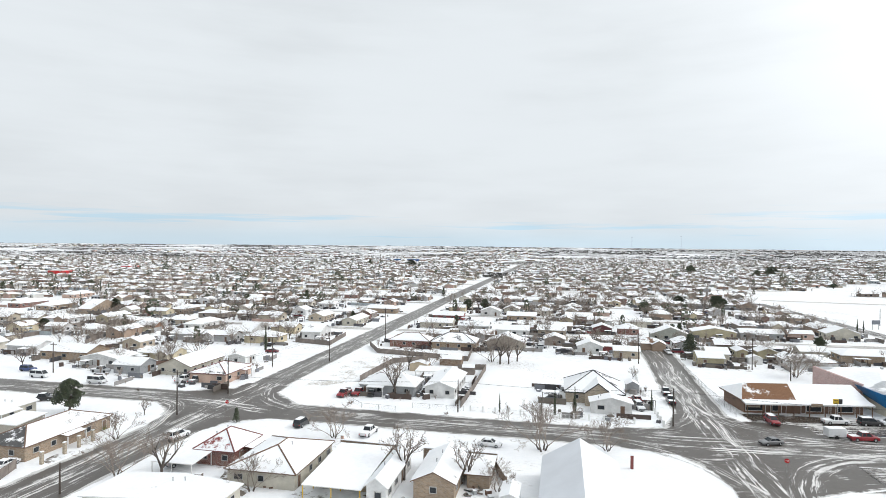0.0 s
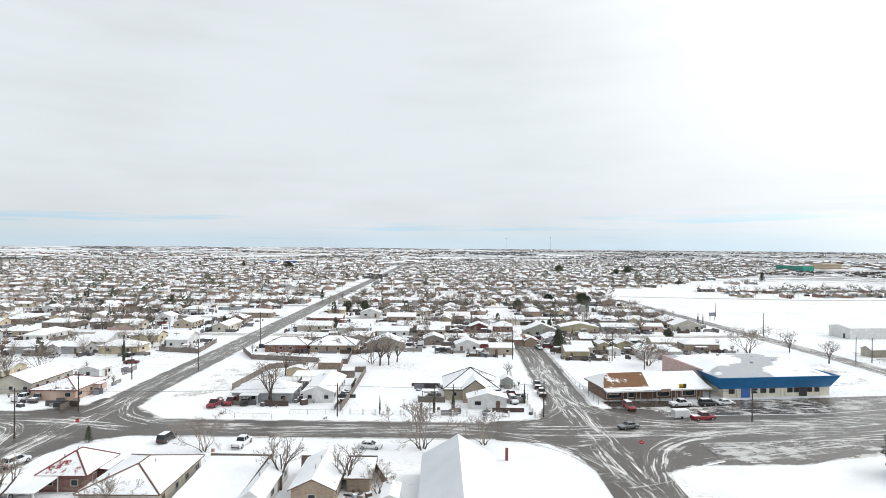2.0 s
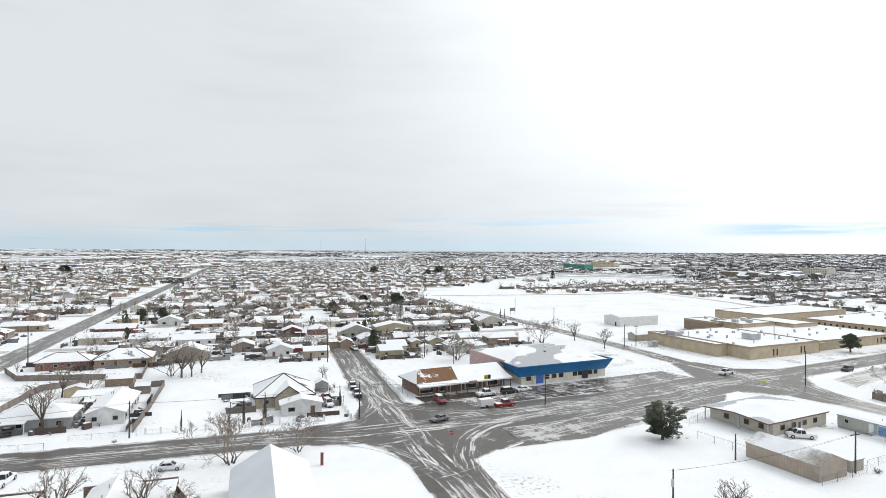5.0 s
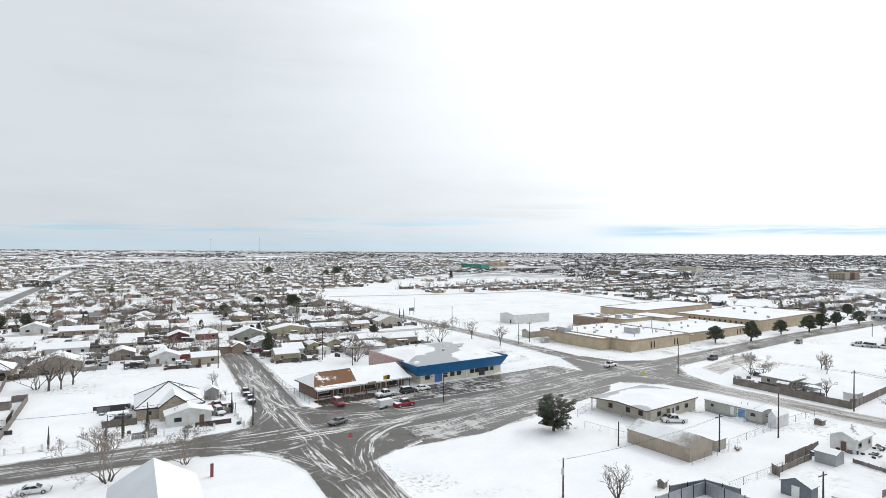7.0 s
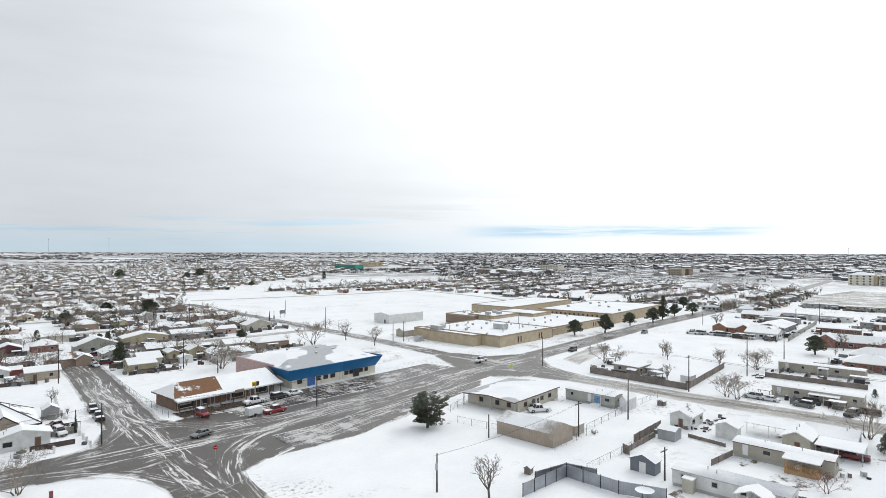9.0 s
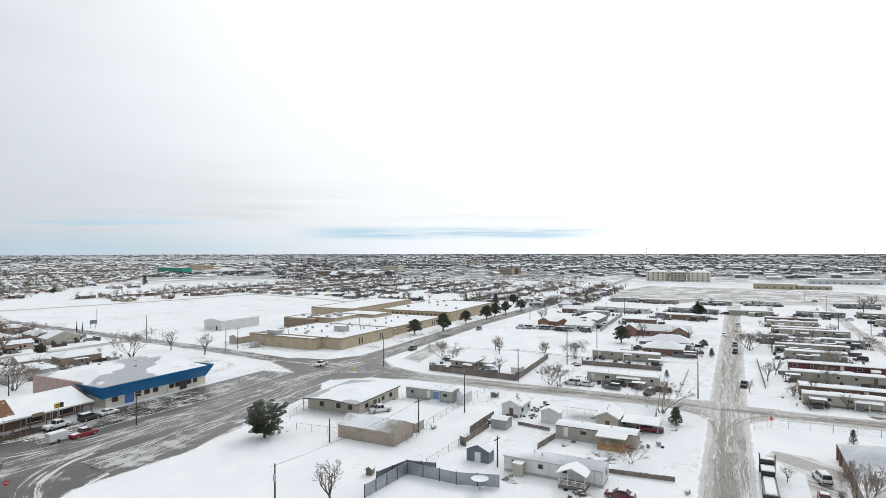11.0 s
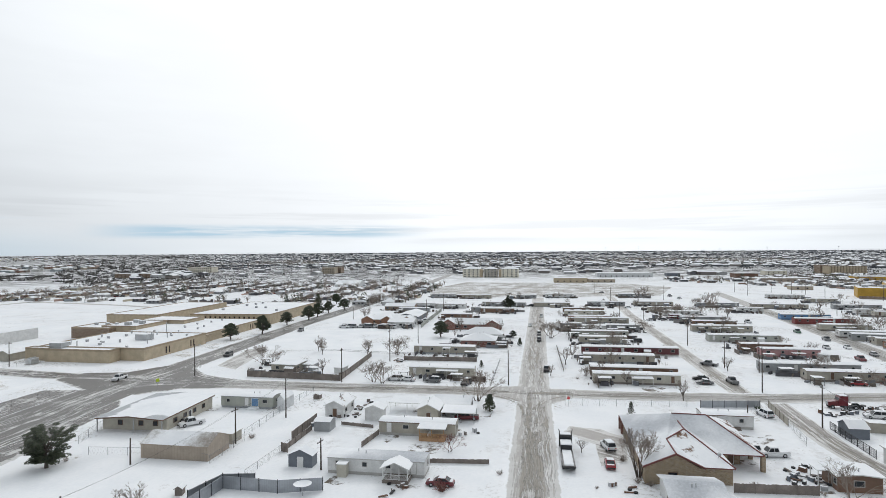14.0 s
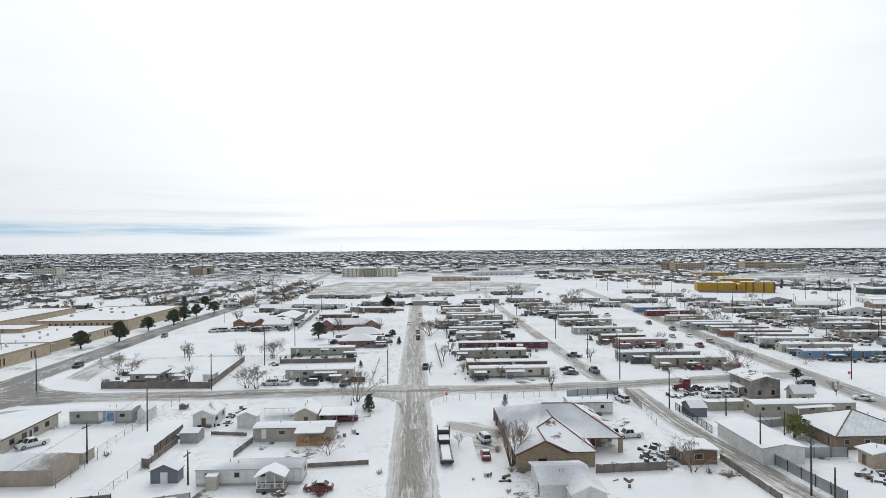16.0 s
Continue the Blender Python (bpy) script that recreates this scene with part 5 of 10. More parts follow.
def blue(x, y, turn, L, W):
    e = thing("store", pose(x, y, 0, 0, 0, turn), "cream store with a leaning bright blue fascia and snowy roof", "store")
    g = Geo()
    g.box(0.6, 0.6, 0, L - 2.2, W - 1.2, 3.4)
    part("wall", g, "cream", e)
    # fascia: an upside-down skirt that leans out to the front and both sides
    lo, hi, z0, z1 = -W / 2 + 0.9, -W / 2 - 1.1, 2.5, 5.9
    a0, a1 = L / 2 - 0.6, L / 2 + 0.9
    back = W / 2 - 3.0
    g = Geo()
    g.poly([(-a0, lo, z0), (a0, lo, z0), (a1, hi, z1), (-a1, hi, z1)])
    g.poly([(a0, lo, z0), (a0, back, z0 + 1.6), (a1, back, z1 - 0.5), (a1, hi, z1)])
    g.poly([(-a0, lo + 9, z0 + 1.4), (-a0, lo, z0), (-a1, hi, z1), (-a1, lo + 9, z1)])
    g.poly([(-a1, hi, z1), (a1, hi, z1), (a1 - 0.3, hi + 0.3, z1), (-a1 + 0.3, hi + 0.3, z1)])
    g.poly([(a1 - 0.3, hi + 0.3, z1), (-a1 + 0.3, hi + 0.3, z1), (-a1 + 0.3, hi + 0.3, 5.2), (a1 - 0.3, hi + 0.3, 5.2)])
    g.poly([(a1, hi, z1), (a1, back, z1 - 0.5), (a1 - 0.3, back, z1 - 0.5), (a1 - 0.3, hi + 0.3, z1)])
    g.poly([(a0, lo, z0), (-a0, lo, z0), (-a0, lo + 0.5, z0), (a0, lo + 0.5, z0)])
    part("fascia", g, "blue_band", e, "bright blue leaning metal fascia")
    g = Geo()
    b, r, f0, w = W / 2, 1.5, hi + 0.9, a1 - 1.2
    faces = [[(-w, f0, 5.55), (w, f0, 5.55), (w - 3, r, 7.5), (-w + 9, r, 7.5)],
             [(w, b, 6.0), (-w, b, 6.0), (-w + 9, r, 7.5), (w - 3, r, 7.5)],
             [(w, f0, 5.55), (w, b, 6.0), (w - 3, r, 7.5)],
             [(-w, b, 6.0), (-w, f0, 5.55), (-w + 9, r, 7.5)]]
    g.shell(faces, 0.25, [0, 0, 1, 0], 2)
    part("roof", g, ["thin_snow_flat", "thin_snow", "trim"], e, "snowy roof with bare grey drift marks")
    g = Geo()
    g.box(-L / 2 + 0.35, 4.4, 0, 0.7, W - 9, 6.1)
    part("side_wall", g, "pink_brick", e, "pinkish block side wall")
    f = -W / 2 + 1.2
    for s in (-12.6, -6.0, -3.4, -0.8, 4.4, 6.4, 10.2, 12.6):
        put_window(e, pose(s, f - 0.03, 1.1), 1.7, 1.3, "trim_brown")
    put_door(e, pose(-8.6, f - 0.03, 0.02), 2.4, 2.4, "blue_paint", "blue_paint")
    put_door(e, pose(8.3, f - 0.03, 0.02), 2.2, 2.4, "dark", "trim_brown")
    for s in (-11.0, -4.7, 2.0, 3.2, 13.4):
        g = Geo()
        g.box(s, f - 0.1, 0, 0.5, 0.2, 2.7)
        part("pilaster", g, "cream", e)
    for px, py in ((6, 4), (-2, 9), (1, -3), (9, -1)):
        roof_unit(e, px, py, 6.9, 0.6, 0.6, 0.35)
    return e


M["thin_snow_flat"] = roof_cover("drifted_flat_roof", (0.46, 0.475, 0.49), 0.36, 0.24, 0.03)


def school_a(x, y, turn):
    """The main block: a body at the street corner, a proud body along the side road, a lower wing along the main road and raised bays behind."""
    e = thing("school", pose(x, y, 0, 0, 0, turn), "large flat-roofed tan school block with dark parapet band", "school", "school blocks")

    def body(a0, a1, u0, u1, h, wall="tan_block", lip=0.7):
        return flat_block(e, -(a0 + a1) / 2, (u0 + u1) / 2, a1 - a0, u1 - u0, h, wall, lip, "snow", "tan_band")

    body(0, 44, 0.6, 40.5, 4.8)
    body(9.6, 36.4, -5.0, 0.3, 4.8)
    body(36.5, 46, -3.6, 0.2, 4.8)
    body(2.4, 43, 40.8, 97, 4.1, lip=0.5)
    body(42, 60, 51, 74, 5.7)
    body(33, 58, 74.2, 92, 5.7)
    for u in (13.5, 15.5, 29.5, 31.5):
        put_window(e, pose(0.04, u, 0.7, 0, 0, 90), 0.7, 2.6, "trim_brown")
    for u in (84, 86.5):
        put_window(e, pose(-2.36, u, 0.7, 0, 0, 90), 0.7, 2.3, "trim_brown")
    g = Geo()
    g.box(-1.2, 40.65, 0, 2.3, 0.25, 4.0)
    part("entrance", g, "dark", e, "dark recessed doorway")
    g = Geo()
    g.box(-1.1, 43.0, 3.4, 2.5, 4.6, 0.3)
    part("entrance_canopy", g, "tan_band", e)
    rng = random.Random(4)
    for i in range(16):
        u = rng.choice(((0.9, 0.9, 0.8), (0.5, 0.5, 1.1), (0.7, 0.7, 0.5)))
        roof_unit(e, rng.uniform(-41, -3), rng.uniform(3, 39), 4.35, *u)
    for i in range(8):
        roof_unit(e, rng.uniform(-30, -5), rng.uniform(44, 90), 3.8, 0.7, 0.7, 0.7)
    roof_unit(e, -15, 21, 4.35, 5.4, 4.2, 2.3)
    roof_unit(e, -34, -1.0, 4.35, 5.0, 3.6, 1.9)
    for a, u in ((50, 56), (47, 62), (53, 66)):
        roof_unit(e, -a, u, 5.3, 2.6, 1.8, 1.3)
    for a, u, h in ((11, 20, 3.0), (9, 27, 1.9), (7, 12, 1.6), (30, 3, 1.8), (38, 9, 1.4), (24, 34, 1.2), (20, 42, 4.6), (12, 39, 1.4)):
        g = Geo()
        z = 4.3 if u < 41 else 3.8
        g.stick((-a, u, z), (-a, u, z + h), 0.18, 0.18, 8)
        g.stick((-a, u, z + h), (-a, u, z + h + 0.35), 0.34, 0.14, 8)
        part("flue", g, "steel", e)
    return e


def school_b(x, y, turn, L, W):
    e = thing("school", pose(x, y, 0, 0, 0, turn), "long tan school wing with a row of tall dark windows", "school", "school blocks")
    flat_block(e, 0, 0, L, W, 5.8, "tan_block", 0.5, "snow", "tan_band")
    slit_windows(e, 0, -W / 2, 0, L - 4, 1.2, 3.2, 15, 0.9)
    slit_windows(e, -L / 2, 0, -90, W - 6, 1.2, 3.2, 22, 0.9)
    rng = random.Random(8)
    for i in range(8):
        roof_unit(e, rng.uniform(-L * 0.4, L * 0.4), rng.uniform(-W * 0.4, W * 0.4), 5.55, 1.4, 1.0, 0.8)
    return e


def school_c(x, y, turn, L, W):
    e = thing("school", pose(x, y, 0, 0, 0, turn), "brown flat-roofed school block behind the main wing", "school", "school blocks")
    flat_block(e, 0, 0, L, W, 5.3, "brick_brown", 0.7, "snow", "tan_band")
    for s in (-6, 0, 5):
        roof_unit(e, s, 2, 4.95, 1.4, 1.2, 0.9)
    return e


def school_d(x, y, turn, L, W):
    e = thing("school", pose(x, y, 0, 0, 0, turn), "tan flat-roofed hall at the back of the school", "school", "school blocks")
    flat_block(e, 0, 0, L, W, 6.0, "tan_block", 0.6, "snow", "tan_band")
    return e


def plant_unit(x, y, turn):
    e = thing("cooling_unit", pose(x, y, 0, 0, 0, turn), "pale blue-grey cooling unit on a slab beside the school", "machine")
    g = Geo()
    g.box(0, 0, 0, 4.2, 2.8, 0.2)
    part("slab", g, "concrete", e)
    g = Geo()
    g.box(0, 0, 0.2, 3.4, 2.2, 1.9)
    part("casing", g, "white_metal", e)
    for k in (-0.85, 0.85):
        g = Geo()
        g.stick((k, 0, 2.1), (k, 0, 2.4), 0.6, 0.6, 14)
        part("fan_ring", g, "steel", e)
    for k in range(5):
        g = Geo()
        g.box(0, -1.12, 0.45 + k * 0.32, 3.1, 0.06, 0.16)
        part("louvre", g, "steel", e)
    return e


def gym(x, y, turn, L, W):
    e = thing("warehouse", pose(x, y, 0, 0, 0, turn), "pale metal field house with shallow gable roof in the snow", "warehouse")
    part("wall", walls_geo(L, W, 4.9, "gable", 1.0, "y", 0.1), "white_siding", e)
    g = Geo()
    g.shell(roof_faces(L, W, 4.9, "gable", 1.0, "y"), 0.2, [0, 0], 1)
    part("roof", g, ["snow", "trim"], e)
    put_door(e, pose(3, -W / 2 + 0.07, 0.02), 1.2, 2.2, "dark")
    put_door(e, pose(-L / 2 + 0.07, 5, 0.02, 0, 0, -90), 1.2, 2.2, "dark")
    for s in (-6, 0, 6):
        put_window(e, pose(-L / 2 + 0.07, s, 3.2, 0, 0, -90), 1.4, 0.8, "trim")
    return e


def hall(x, y, turn, L, W):
    e = thing("hall", pose(x, y, 0, 0, 0, turn), "low tan building with wide flat snowy roof and open porch", "building")
    g = Geo()
    g.box(1.0, 0.1, 0, L - 2.6, W - 0.8, 3.0)
    part("wall", g, "cream_siding", e)
    g = Geo()
    g.shell([[(-L / 2, -W / 2, 3.1), (L / 2, -W / 2, 3.1), (L / 2, 0, 3.7), (-L / 2, 0, 3.7)], [(-L / 2, 0, 3.7), (L / 2, 0, 3.7), (L / 2, W / 2, 3.1), (-L / 2, W / 2, 3.1)]], 0.28, [0, 0], 1)
    part("roof", g, ["thin_snow_flat", "trim_brown"], e)
    for s in (-W / 2 + 0.4, -1, W / 2 - 0.4):
        g = Geo()
        g.box(-L / 2 + 0.4, s, 0, 0.2, 0.2, 3.0)
        part("post", g, "steel", e)
    f = -W / 2 + 0.47
    for s in (-5.5, -1.5, 2.5, 6.5):
        put_window(e, pose(s, f, 1.0), 1.4, 1.1, "trim_brown")
    put_door(e, pose(0.5, f, 0.02), mat="dark")
    for s in (-5.0, -1.5, 3.5):
        put_window(e, pose(-L / 2 + 2.27, s, 1.0, 0, 0, -90), 1.2, 1.2, "trim_brown")
    g = Geo()
    for i, (a, b) in enumerate(((0, 0), (0.8, 0.2), (1.7, -0.1), (0.4, -0.5))):
        g.box(a, b, 0, 0.6, 0.5, 0.9 + 0.2 * (i % 2))
    part("stacked_chairs", g, "dark", e, at=pose(-4.0, -W / 2 - 0.1, 0))
    return e


def classroom(x, y, turn, L, W):
    e = trailer(x, y, turn, L, W, 3.0, "green_siding", "snow", "grey-green portable classroom with light blue double doors", group="", steps=False)
    put_door(e, pose(L * 0.16, -W / 2 + 0.0, 0.6), 1.7, 2.0, "blue_siding", "trim")
    g = Geo()
    g.box(L * 0.16, -W / 2 - 0.8, 0, 2.4, 1.5, 0.55)
    g.box(L * 0.16 - 1.5, -W / 2 - 0.8, 0, 0.6, 1.5, 0.3)
    part("landing", g, ["snow"], e)
    g = Geo()
    for s in (-1.1, 1.1):
        g.stick((L * 0.16 + s, -W / 2 - 1.5, 0.5), (L * 0.16 + s, -W / 2 - 1.5, 1.5), 0.03, 0.03, 5)
        g.stick((L * 0.16 + s, -W / 2 - 1.5, 1.5), (L * 0.16 + s, -W / 2 - 0.1, 1.5), 0.03, 0.03, 5)
    part("handrail", g, "steel", e)
    return e


def trailer_porch(x, y, turn, L, W):
    e = trailer(x, y, turn, L, W, 2.9, "white_siding", "thin_snow", "white mobile home with a railed gable porch", group="mobile homes", steps=False)
    px, py = L / 2 - 4.6, -W / 2 - 1.5
    g = Geo()
    g.box(px, py, 0, 4.6, 3.0, 0.6)
    porch = part("porch", g, "wood", e, "white railed porch with gable roof")
    g = Geo()
    g.shell([[(px + a, py + b, c) for a, b, c in f] for f in roof_faces(5.2, 3.8, 2.7, "gable", 1.1, "y")], 0.14, [0, 0], 1)
    part("porch_roof", g, ["snow", "trim"], porch)
    g = Geo()
    for a in (-2.2, -0.7, 0.7, 2.2):
        g.box(px + a, py - 1.4, 0.6, 0.12, 0.12, 2.1)
    for i in range(24):
        g.box(px - 2.2 + i * 4.4 / 23, py - 1.4, 0.68, 0.05, 0.05, 0.8)
    for z in (0.68, 1.45):
        g.box(px, py - 1.4, z, 4.4, 0.07, 0.07)
        g.box(px - 2.2, py, z, 0.07, 2.8, 0.07)
        g.box(px + 2.2, py, z, 0.07, 2.8, 0.07)
    part("railing", g, "trim", porch)
    g = Geo()
    g.box(-L / 2 + 3.2, -W / 2 - 0.9, 0, 1.7, 1.5, 2.3)
    g.box(-L / 2 + 3.2, -W / 2 - 0.9, 2.3, 1.9, 1.7, 0.14, slot=1)
    part("closet", g, ["cream_siding", "snow"], e, "small cream lean-to closet")
    return e


def trailer_deck(x, y, turn, L, W):
    e = trailer(x, y, turn, L, W, 2.9, "tan_siding", "snow", "tan mobile home with a covered wooden deck", steps=True)
    px, py = L / 2 - 4.6, -W / 2 - 1.5
    g = Geo()
    g.box(px, py, 0, 5.4, 3.0, 0.7)
    deck = part("deck", g, "wood_new", e, "covered deck of fresh orange wood")
    g = Geo()
    g.shell([[(px - 3, py - 1.8, 2.8), (px + 3, py - 1.8, 2.8), (px + 3, py + 1.6, 3.1), (px - 3, py + 1.6, 3.1)]], 0.16, [0], 1)
    part("deck_roof", g, ["snow", "trim"], deck)
    g = Geo()
    for a in (-2.6, 0, 2.6):
        g.box(px + a, py - 1.4, 0.7, 0.14, 0.14, 2.05)
    for i in range(20):
        g.box(px - 2.6 + i * 5.2 / 19, py - 1.4, 0.75, 0.1, 0.05, 0.85)
    for z in (0.75, 1.55):
        g.box(px, py - 1.4, z, 5.3, 0.08, 0.08)
    part("railing", g, "wood_new", deck)
    return e


def stone(x, y, turn):
    """The big stone house: a long gabled wing, a higher hip roof across it and a deep porch on stone posts."""
    FAR["on"] = False
    e = thing("house", pose(x, y, 0, 0, 0, turn), "large stone house with sweeping snow-dusted red-edged roofs", "house", "houses of the town")
    g = Geo()
    g.box(-5.4, 1.0, 0, 9.2, 29.8, 2.9)
    g.poly([(-10.0, -13.9, 2.9), (-0.8, -13.9, 2.9), (-5.0, -13.9, 5.2)])
    part("wall", g, "stone", e)
    g = Geo()
    g.box(1.8, -8.2, 0, 5.2, 9.0, 2.9)
    bay = part("bay", g, "stone", e)
    g = Geo()
    g.box(3.0, 5.5, 0, 11.5, 15.5, 3.0)
    wing = part("wing", g, "stone", e)
    # the long slope over the front gable, the hip over the bay, and the higher hip across behind
    z, top = 3.0, 6.95
    p, q = (-1.7, 5.2, top), (4.7, 4.9, top)
    fore, knee = (-5.0, -14.4, 5.43), (-5.0, -6.5, 5.43)
    peak, tail = (-1.0, -2.2, 6.1), (-1.0, 3.0, 6.1)
    g = Geo()
    g.shell([[(-10.4, -14.4, z), fore, knee, p, (-10.4, 17, z)], [fore, (-0.3, -14.4, z + 0.2), (-0.3, -6.5, z + 0.2), knee], [(11.9, 16, z), (-10.4, 17, z), p, q]], 0.2, [0, 1, 0], 2)
    part("roof", g, ["thin_snow", "thin_snow", "trim_red"], e)
    g = Geo()
    g.shell([[(-0.3, -13.2, z), (4.7, -13.2, z), peak], [(-0.3, -13.2, z), peak, knee], [(4.7, -13.2, z), (4.7, -3, z), tail, peak], [knee, peak, tail], [knee, tail, p]], 0.2, [0, 1, 0, 0, 0], 2)
    part("bay_roof", g, ["thin_snow", "some_brown", "trim_red"], bay)
    g = Geo()
    g.shell([[(-4.0, -5.9, z), (11.7, -5.9, z), q, p], [(11.7, -5.9, z), (11.9, 16, z), q]], 0.2, [0, 1], 2)
    part("wing_roof", g, ["thin_snow", "some_brown", "trim_red"], wing)
    for a, b in (((4.7, -13.2, z), peak), (peak, tail), (peak, knee), (fore, knee), ((11.7, -5.9, z), q), (p, q), ((-10.4, -14.4, z), fore), (fore, (-0.3, -14.4, z + 0.2))):
        g = Geo()
        g.stick(Vector(a) + Vector((0, 0, 0.03)), Vector(b) + Vector((0, 0, 0.03)), 0.14, 0.14, 5)
        part("ridge_tile", g, "trim_red", e)
    for px, py in ((11.6, -5.4), (11.6, 1.0), (11.6, 8.0), (5.2, -5.4)):
        g = Geo()
        g.box(px, py, 0, 0.7, 0.7, 2.9)
        part("post", g, "stone", e)
    for px, py in ((-10.2, 16.6), (-10.2, 13.0)):
        g = Geo()
        g.box(px, py, 0, 0.6, 0.6, 2.9)
        part("post", g, "brick_red", e)
    put_window(e, pose(-5.5, -13.93, 0.9), 1.6, 1.3, "trim_brown")
    for s in (-8, -2, 5):
        put_window(e, pose(-10.03, s, 0.9, 0, 0, -90), 1.4, 1.3, "trim_brown")
    put_door(e, pose(7.0, -2.3, 0.02), 1.1, 2.1)
    g = Geo()
    g.stick((2.6, -10.5, 3.5), (2.8, -10.7, 4.5), 0.05, 0.05, 5)
    g.stick((2.8, -10.7, 4.5), (2.7, -11.0, 4.6), 0.34, 0.05, 10)
    part("satellite_dish", g, "steel", e)
    return e


def hotel(x, y, turn, L, W):
    e = thing("hotel", pose(x, y, 0, 0, 0, turn), "cream four-storey hotel with three blocks and rows of windows", "hotel")
    rows = ((-L * 0.33, L * 0.29, "cream"), (0, L * 0.22, "tan_siding"), (L * 0.33, L * 0.29, "cream"))
    for bx, bl, mat in rows:
        g = Geo()
        g.box(bx, 0, 0, bl, W, 12.5)
        block = part("block", g, mat, e)
        g = Geo()
        g.shell([[(bx + a, b, c) for a, b, c in f] for f in roof_faces(bl + 1, W + 1, 12.5, "hip", 3.2, "x")], 0.3, [0] * 4, 1)
        part("roof", g, ["roof_grey", "trim"], block)
        for fl in range(4):
            for i in range(4):
                s = bx + (i + 0.5) / 4 * bl - bl / 2
                w, p = window_meshes(2.2, 1.7, "trim")
                win = part("window", w, None, block, at=pose(s, -W / 2 - 0.03, 1.0 + fl * 3.0))
                part("pane", p, None, win)
    for a, b in ((-L * 0.165, L * 0.05), (L * 0.165, L * 0.05)):
        g = Geo()
        g.box(a, 1.0, 0, b, W - 2, 11.5)
        part("link", g, "tan_block", e)
    return e


def bigbox(x, y, turn, L, W, wall, h, label):
    e = thing("building", pose(x, y, 0, 0, 0, turn), label, "building", "large far buildings")
    flat_block(e, 0, 0, L, W, h, wall, 0.6, "snow", "trim" if h < 8 else "tan_band")
    floors = max(1, int(h / 3))
    n = max(2, min(14, int(L / (4 if h > 8 else 7))))
    for fl in range(floors if h > 6.9 else 1):
        slit_windows(e, 0, -W / 2, 0, L - 2, 0.9 + fl * 3.0, 1.5, n, 1.5)
    return e


def yellow(x, y, turn, L, W):
    """Two joined blocks, the nearer one with upright brown stripes, and a low brown wall in front."""
    e = thing("building", pose(x, y, 0, 0, 0, turn), "mustard-yellow flat-roofed building with brown stripes and low wall", "building")
    flat_block(e, 0, 0, L, W, 8.0, "mustard", 0.5, "snow", "mustard", "rear_block")
    flat_block(e, L * 0.86, -W * 0.22, L * 0.68, W * 0.9, 7.0, "mustard", 0.5, "snow", "mustard", "link_block")
    flat_block(e, L * 1.02, -W * 0.34, L * 0.82, W * 0.7, 9.0, "mustard", 0.5, "snow", "mustard", "front_block")
    flat_block(e, L * 0.75, W * 1.1, L * 1.1, W * 0.8, 10.0, "mustard", 0.5, "snow", "mustard", "back_hall")
    for s in (0.72, 0.90, 1.16, 1.41):
        g = Geo()
        g.box(L * s, -W * 0.69 - 0.06, 0, 1.4, 0.12, 9.1)
        part("stripe", g, "brown_panel", e)
    g = Geo()
    g.box(L * 0.1, -W * 0.95, 0, L * 1.2, 0.4, 2.2)
    part("low_wall", g, "brick_brown", e)
    for a, b, z in ((-0.3, 0.1, 7.8), (0.1, 0.2, 7.8), (0.8, -0.2, 6.8), (1.05, -0.3, 8.8)):
        roof_unit(e, a * L, b * W, z, 4.5, 3.6, 1.6)
    return e

# ---- streets ----
street("road_avenue", [(-83, 20), (-82, 70), (-81, 117)], 15, "road", "wet avenue with slush streaks and snowy verges", 0.03)
street("road_avenue", [(-80, 137), (-80, 230), (-80, 400), (-77, 700), (-74, 1300)], 12, "road", "straight wet avenue running off through the town", 0.03)
street("road_cross", [(-420, 140), (-250, 135), (-157, 132.5), (-98, 132.5)], 13, "road", "wet cross street with slushy tracks", 0.035)
street("road_cross", [(-63, 127), (-30, 126), (14, 125.5)], 13.5, "road", "wet cross street with slushy tracks", 0.035)
paved("crossing_avenue", [(-98, 139), (-87.5, 145), (-87, 150), (-73.5, 150), (-73, 143), (-63, 133.8), (-63, 120.3), (-71, 116), (-73.5, 110), (-88.5, 110), (-90, 119), (-98, 126)], 2.0, "cross", "wet street crossing with slush", 0.05, 10, (2, 5, 8, 11))
street("road_side", [(36, 262), (35, 205), (33.5, 166), (33, 146)], 13.5, "road", "slushy side street between yards", 0.035)
street("road_side", [(34.3, 91), (35, 60), (36, 0)], 12.5, "road", "slushy side street running under the camera", 0.035, 1.6)
paved("crossing_shop", [(12, 132.4), (22, 134.5), (26.3, 146), (39.8, 146), (41, 143.5), (54, 142), (54, 108), (46, 104.5), (41, 101.5), (40.5, 90), (28, 90), (28, 102), (26.5, 109), (22, 117), (12, 118.7)], 1.6, "cross", "wide wet crossing before the shop, churned slush", 0.05, 20, (2, 4, 5, 9, 14))
street("road_main", [(53, 127.5), (96, 131), (134, 139.5)], 19, "road", "wide main road with wet tyre tracks", 0.04, 0.6)
street("road_main", [(168, 144), (205, 150), (283, 163), (395, 175), (620, 205), (900, 250)], 13, "road", "main road passing the school", 0.035)
paved("crossing_school", [(132, 149), (140, 168), (152, 168), (156, 156), (168, 151), (168, 137), (160, 127), (156, 112), (144, 110), (141, 120), (132, 127)], 2.5, "cross", "broad slushy crossing by the school", 0.055, 9, (1, 4, 7, 10))
street("road_school", [(136, 440), (139, 383), (143, 300), (146, 210), (146, 167)], 10, "lot", "slushy road along the playing field", 0.035)
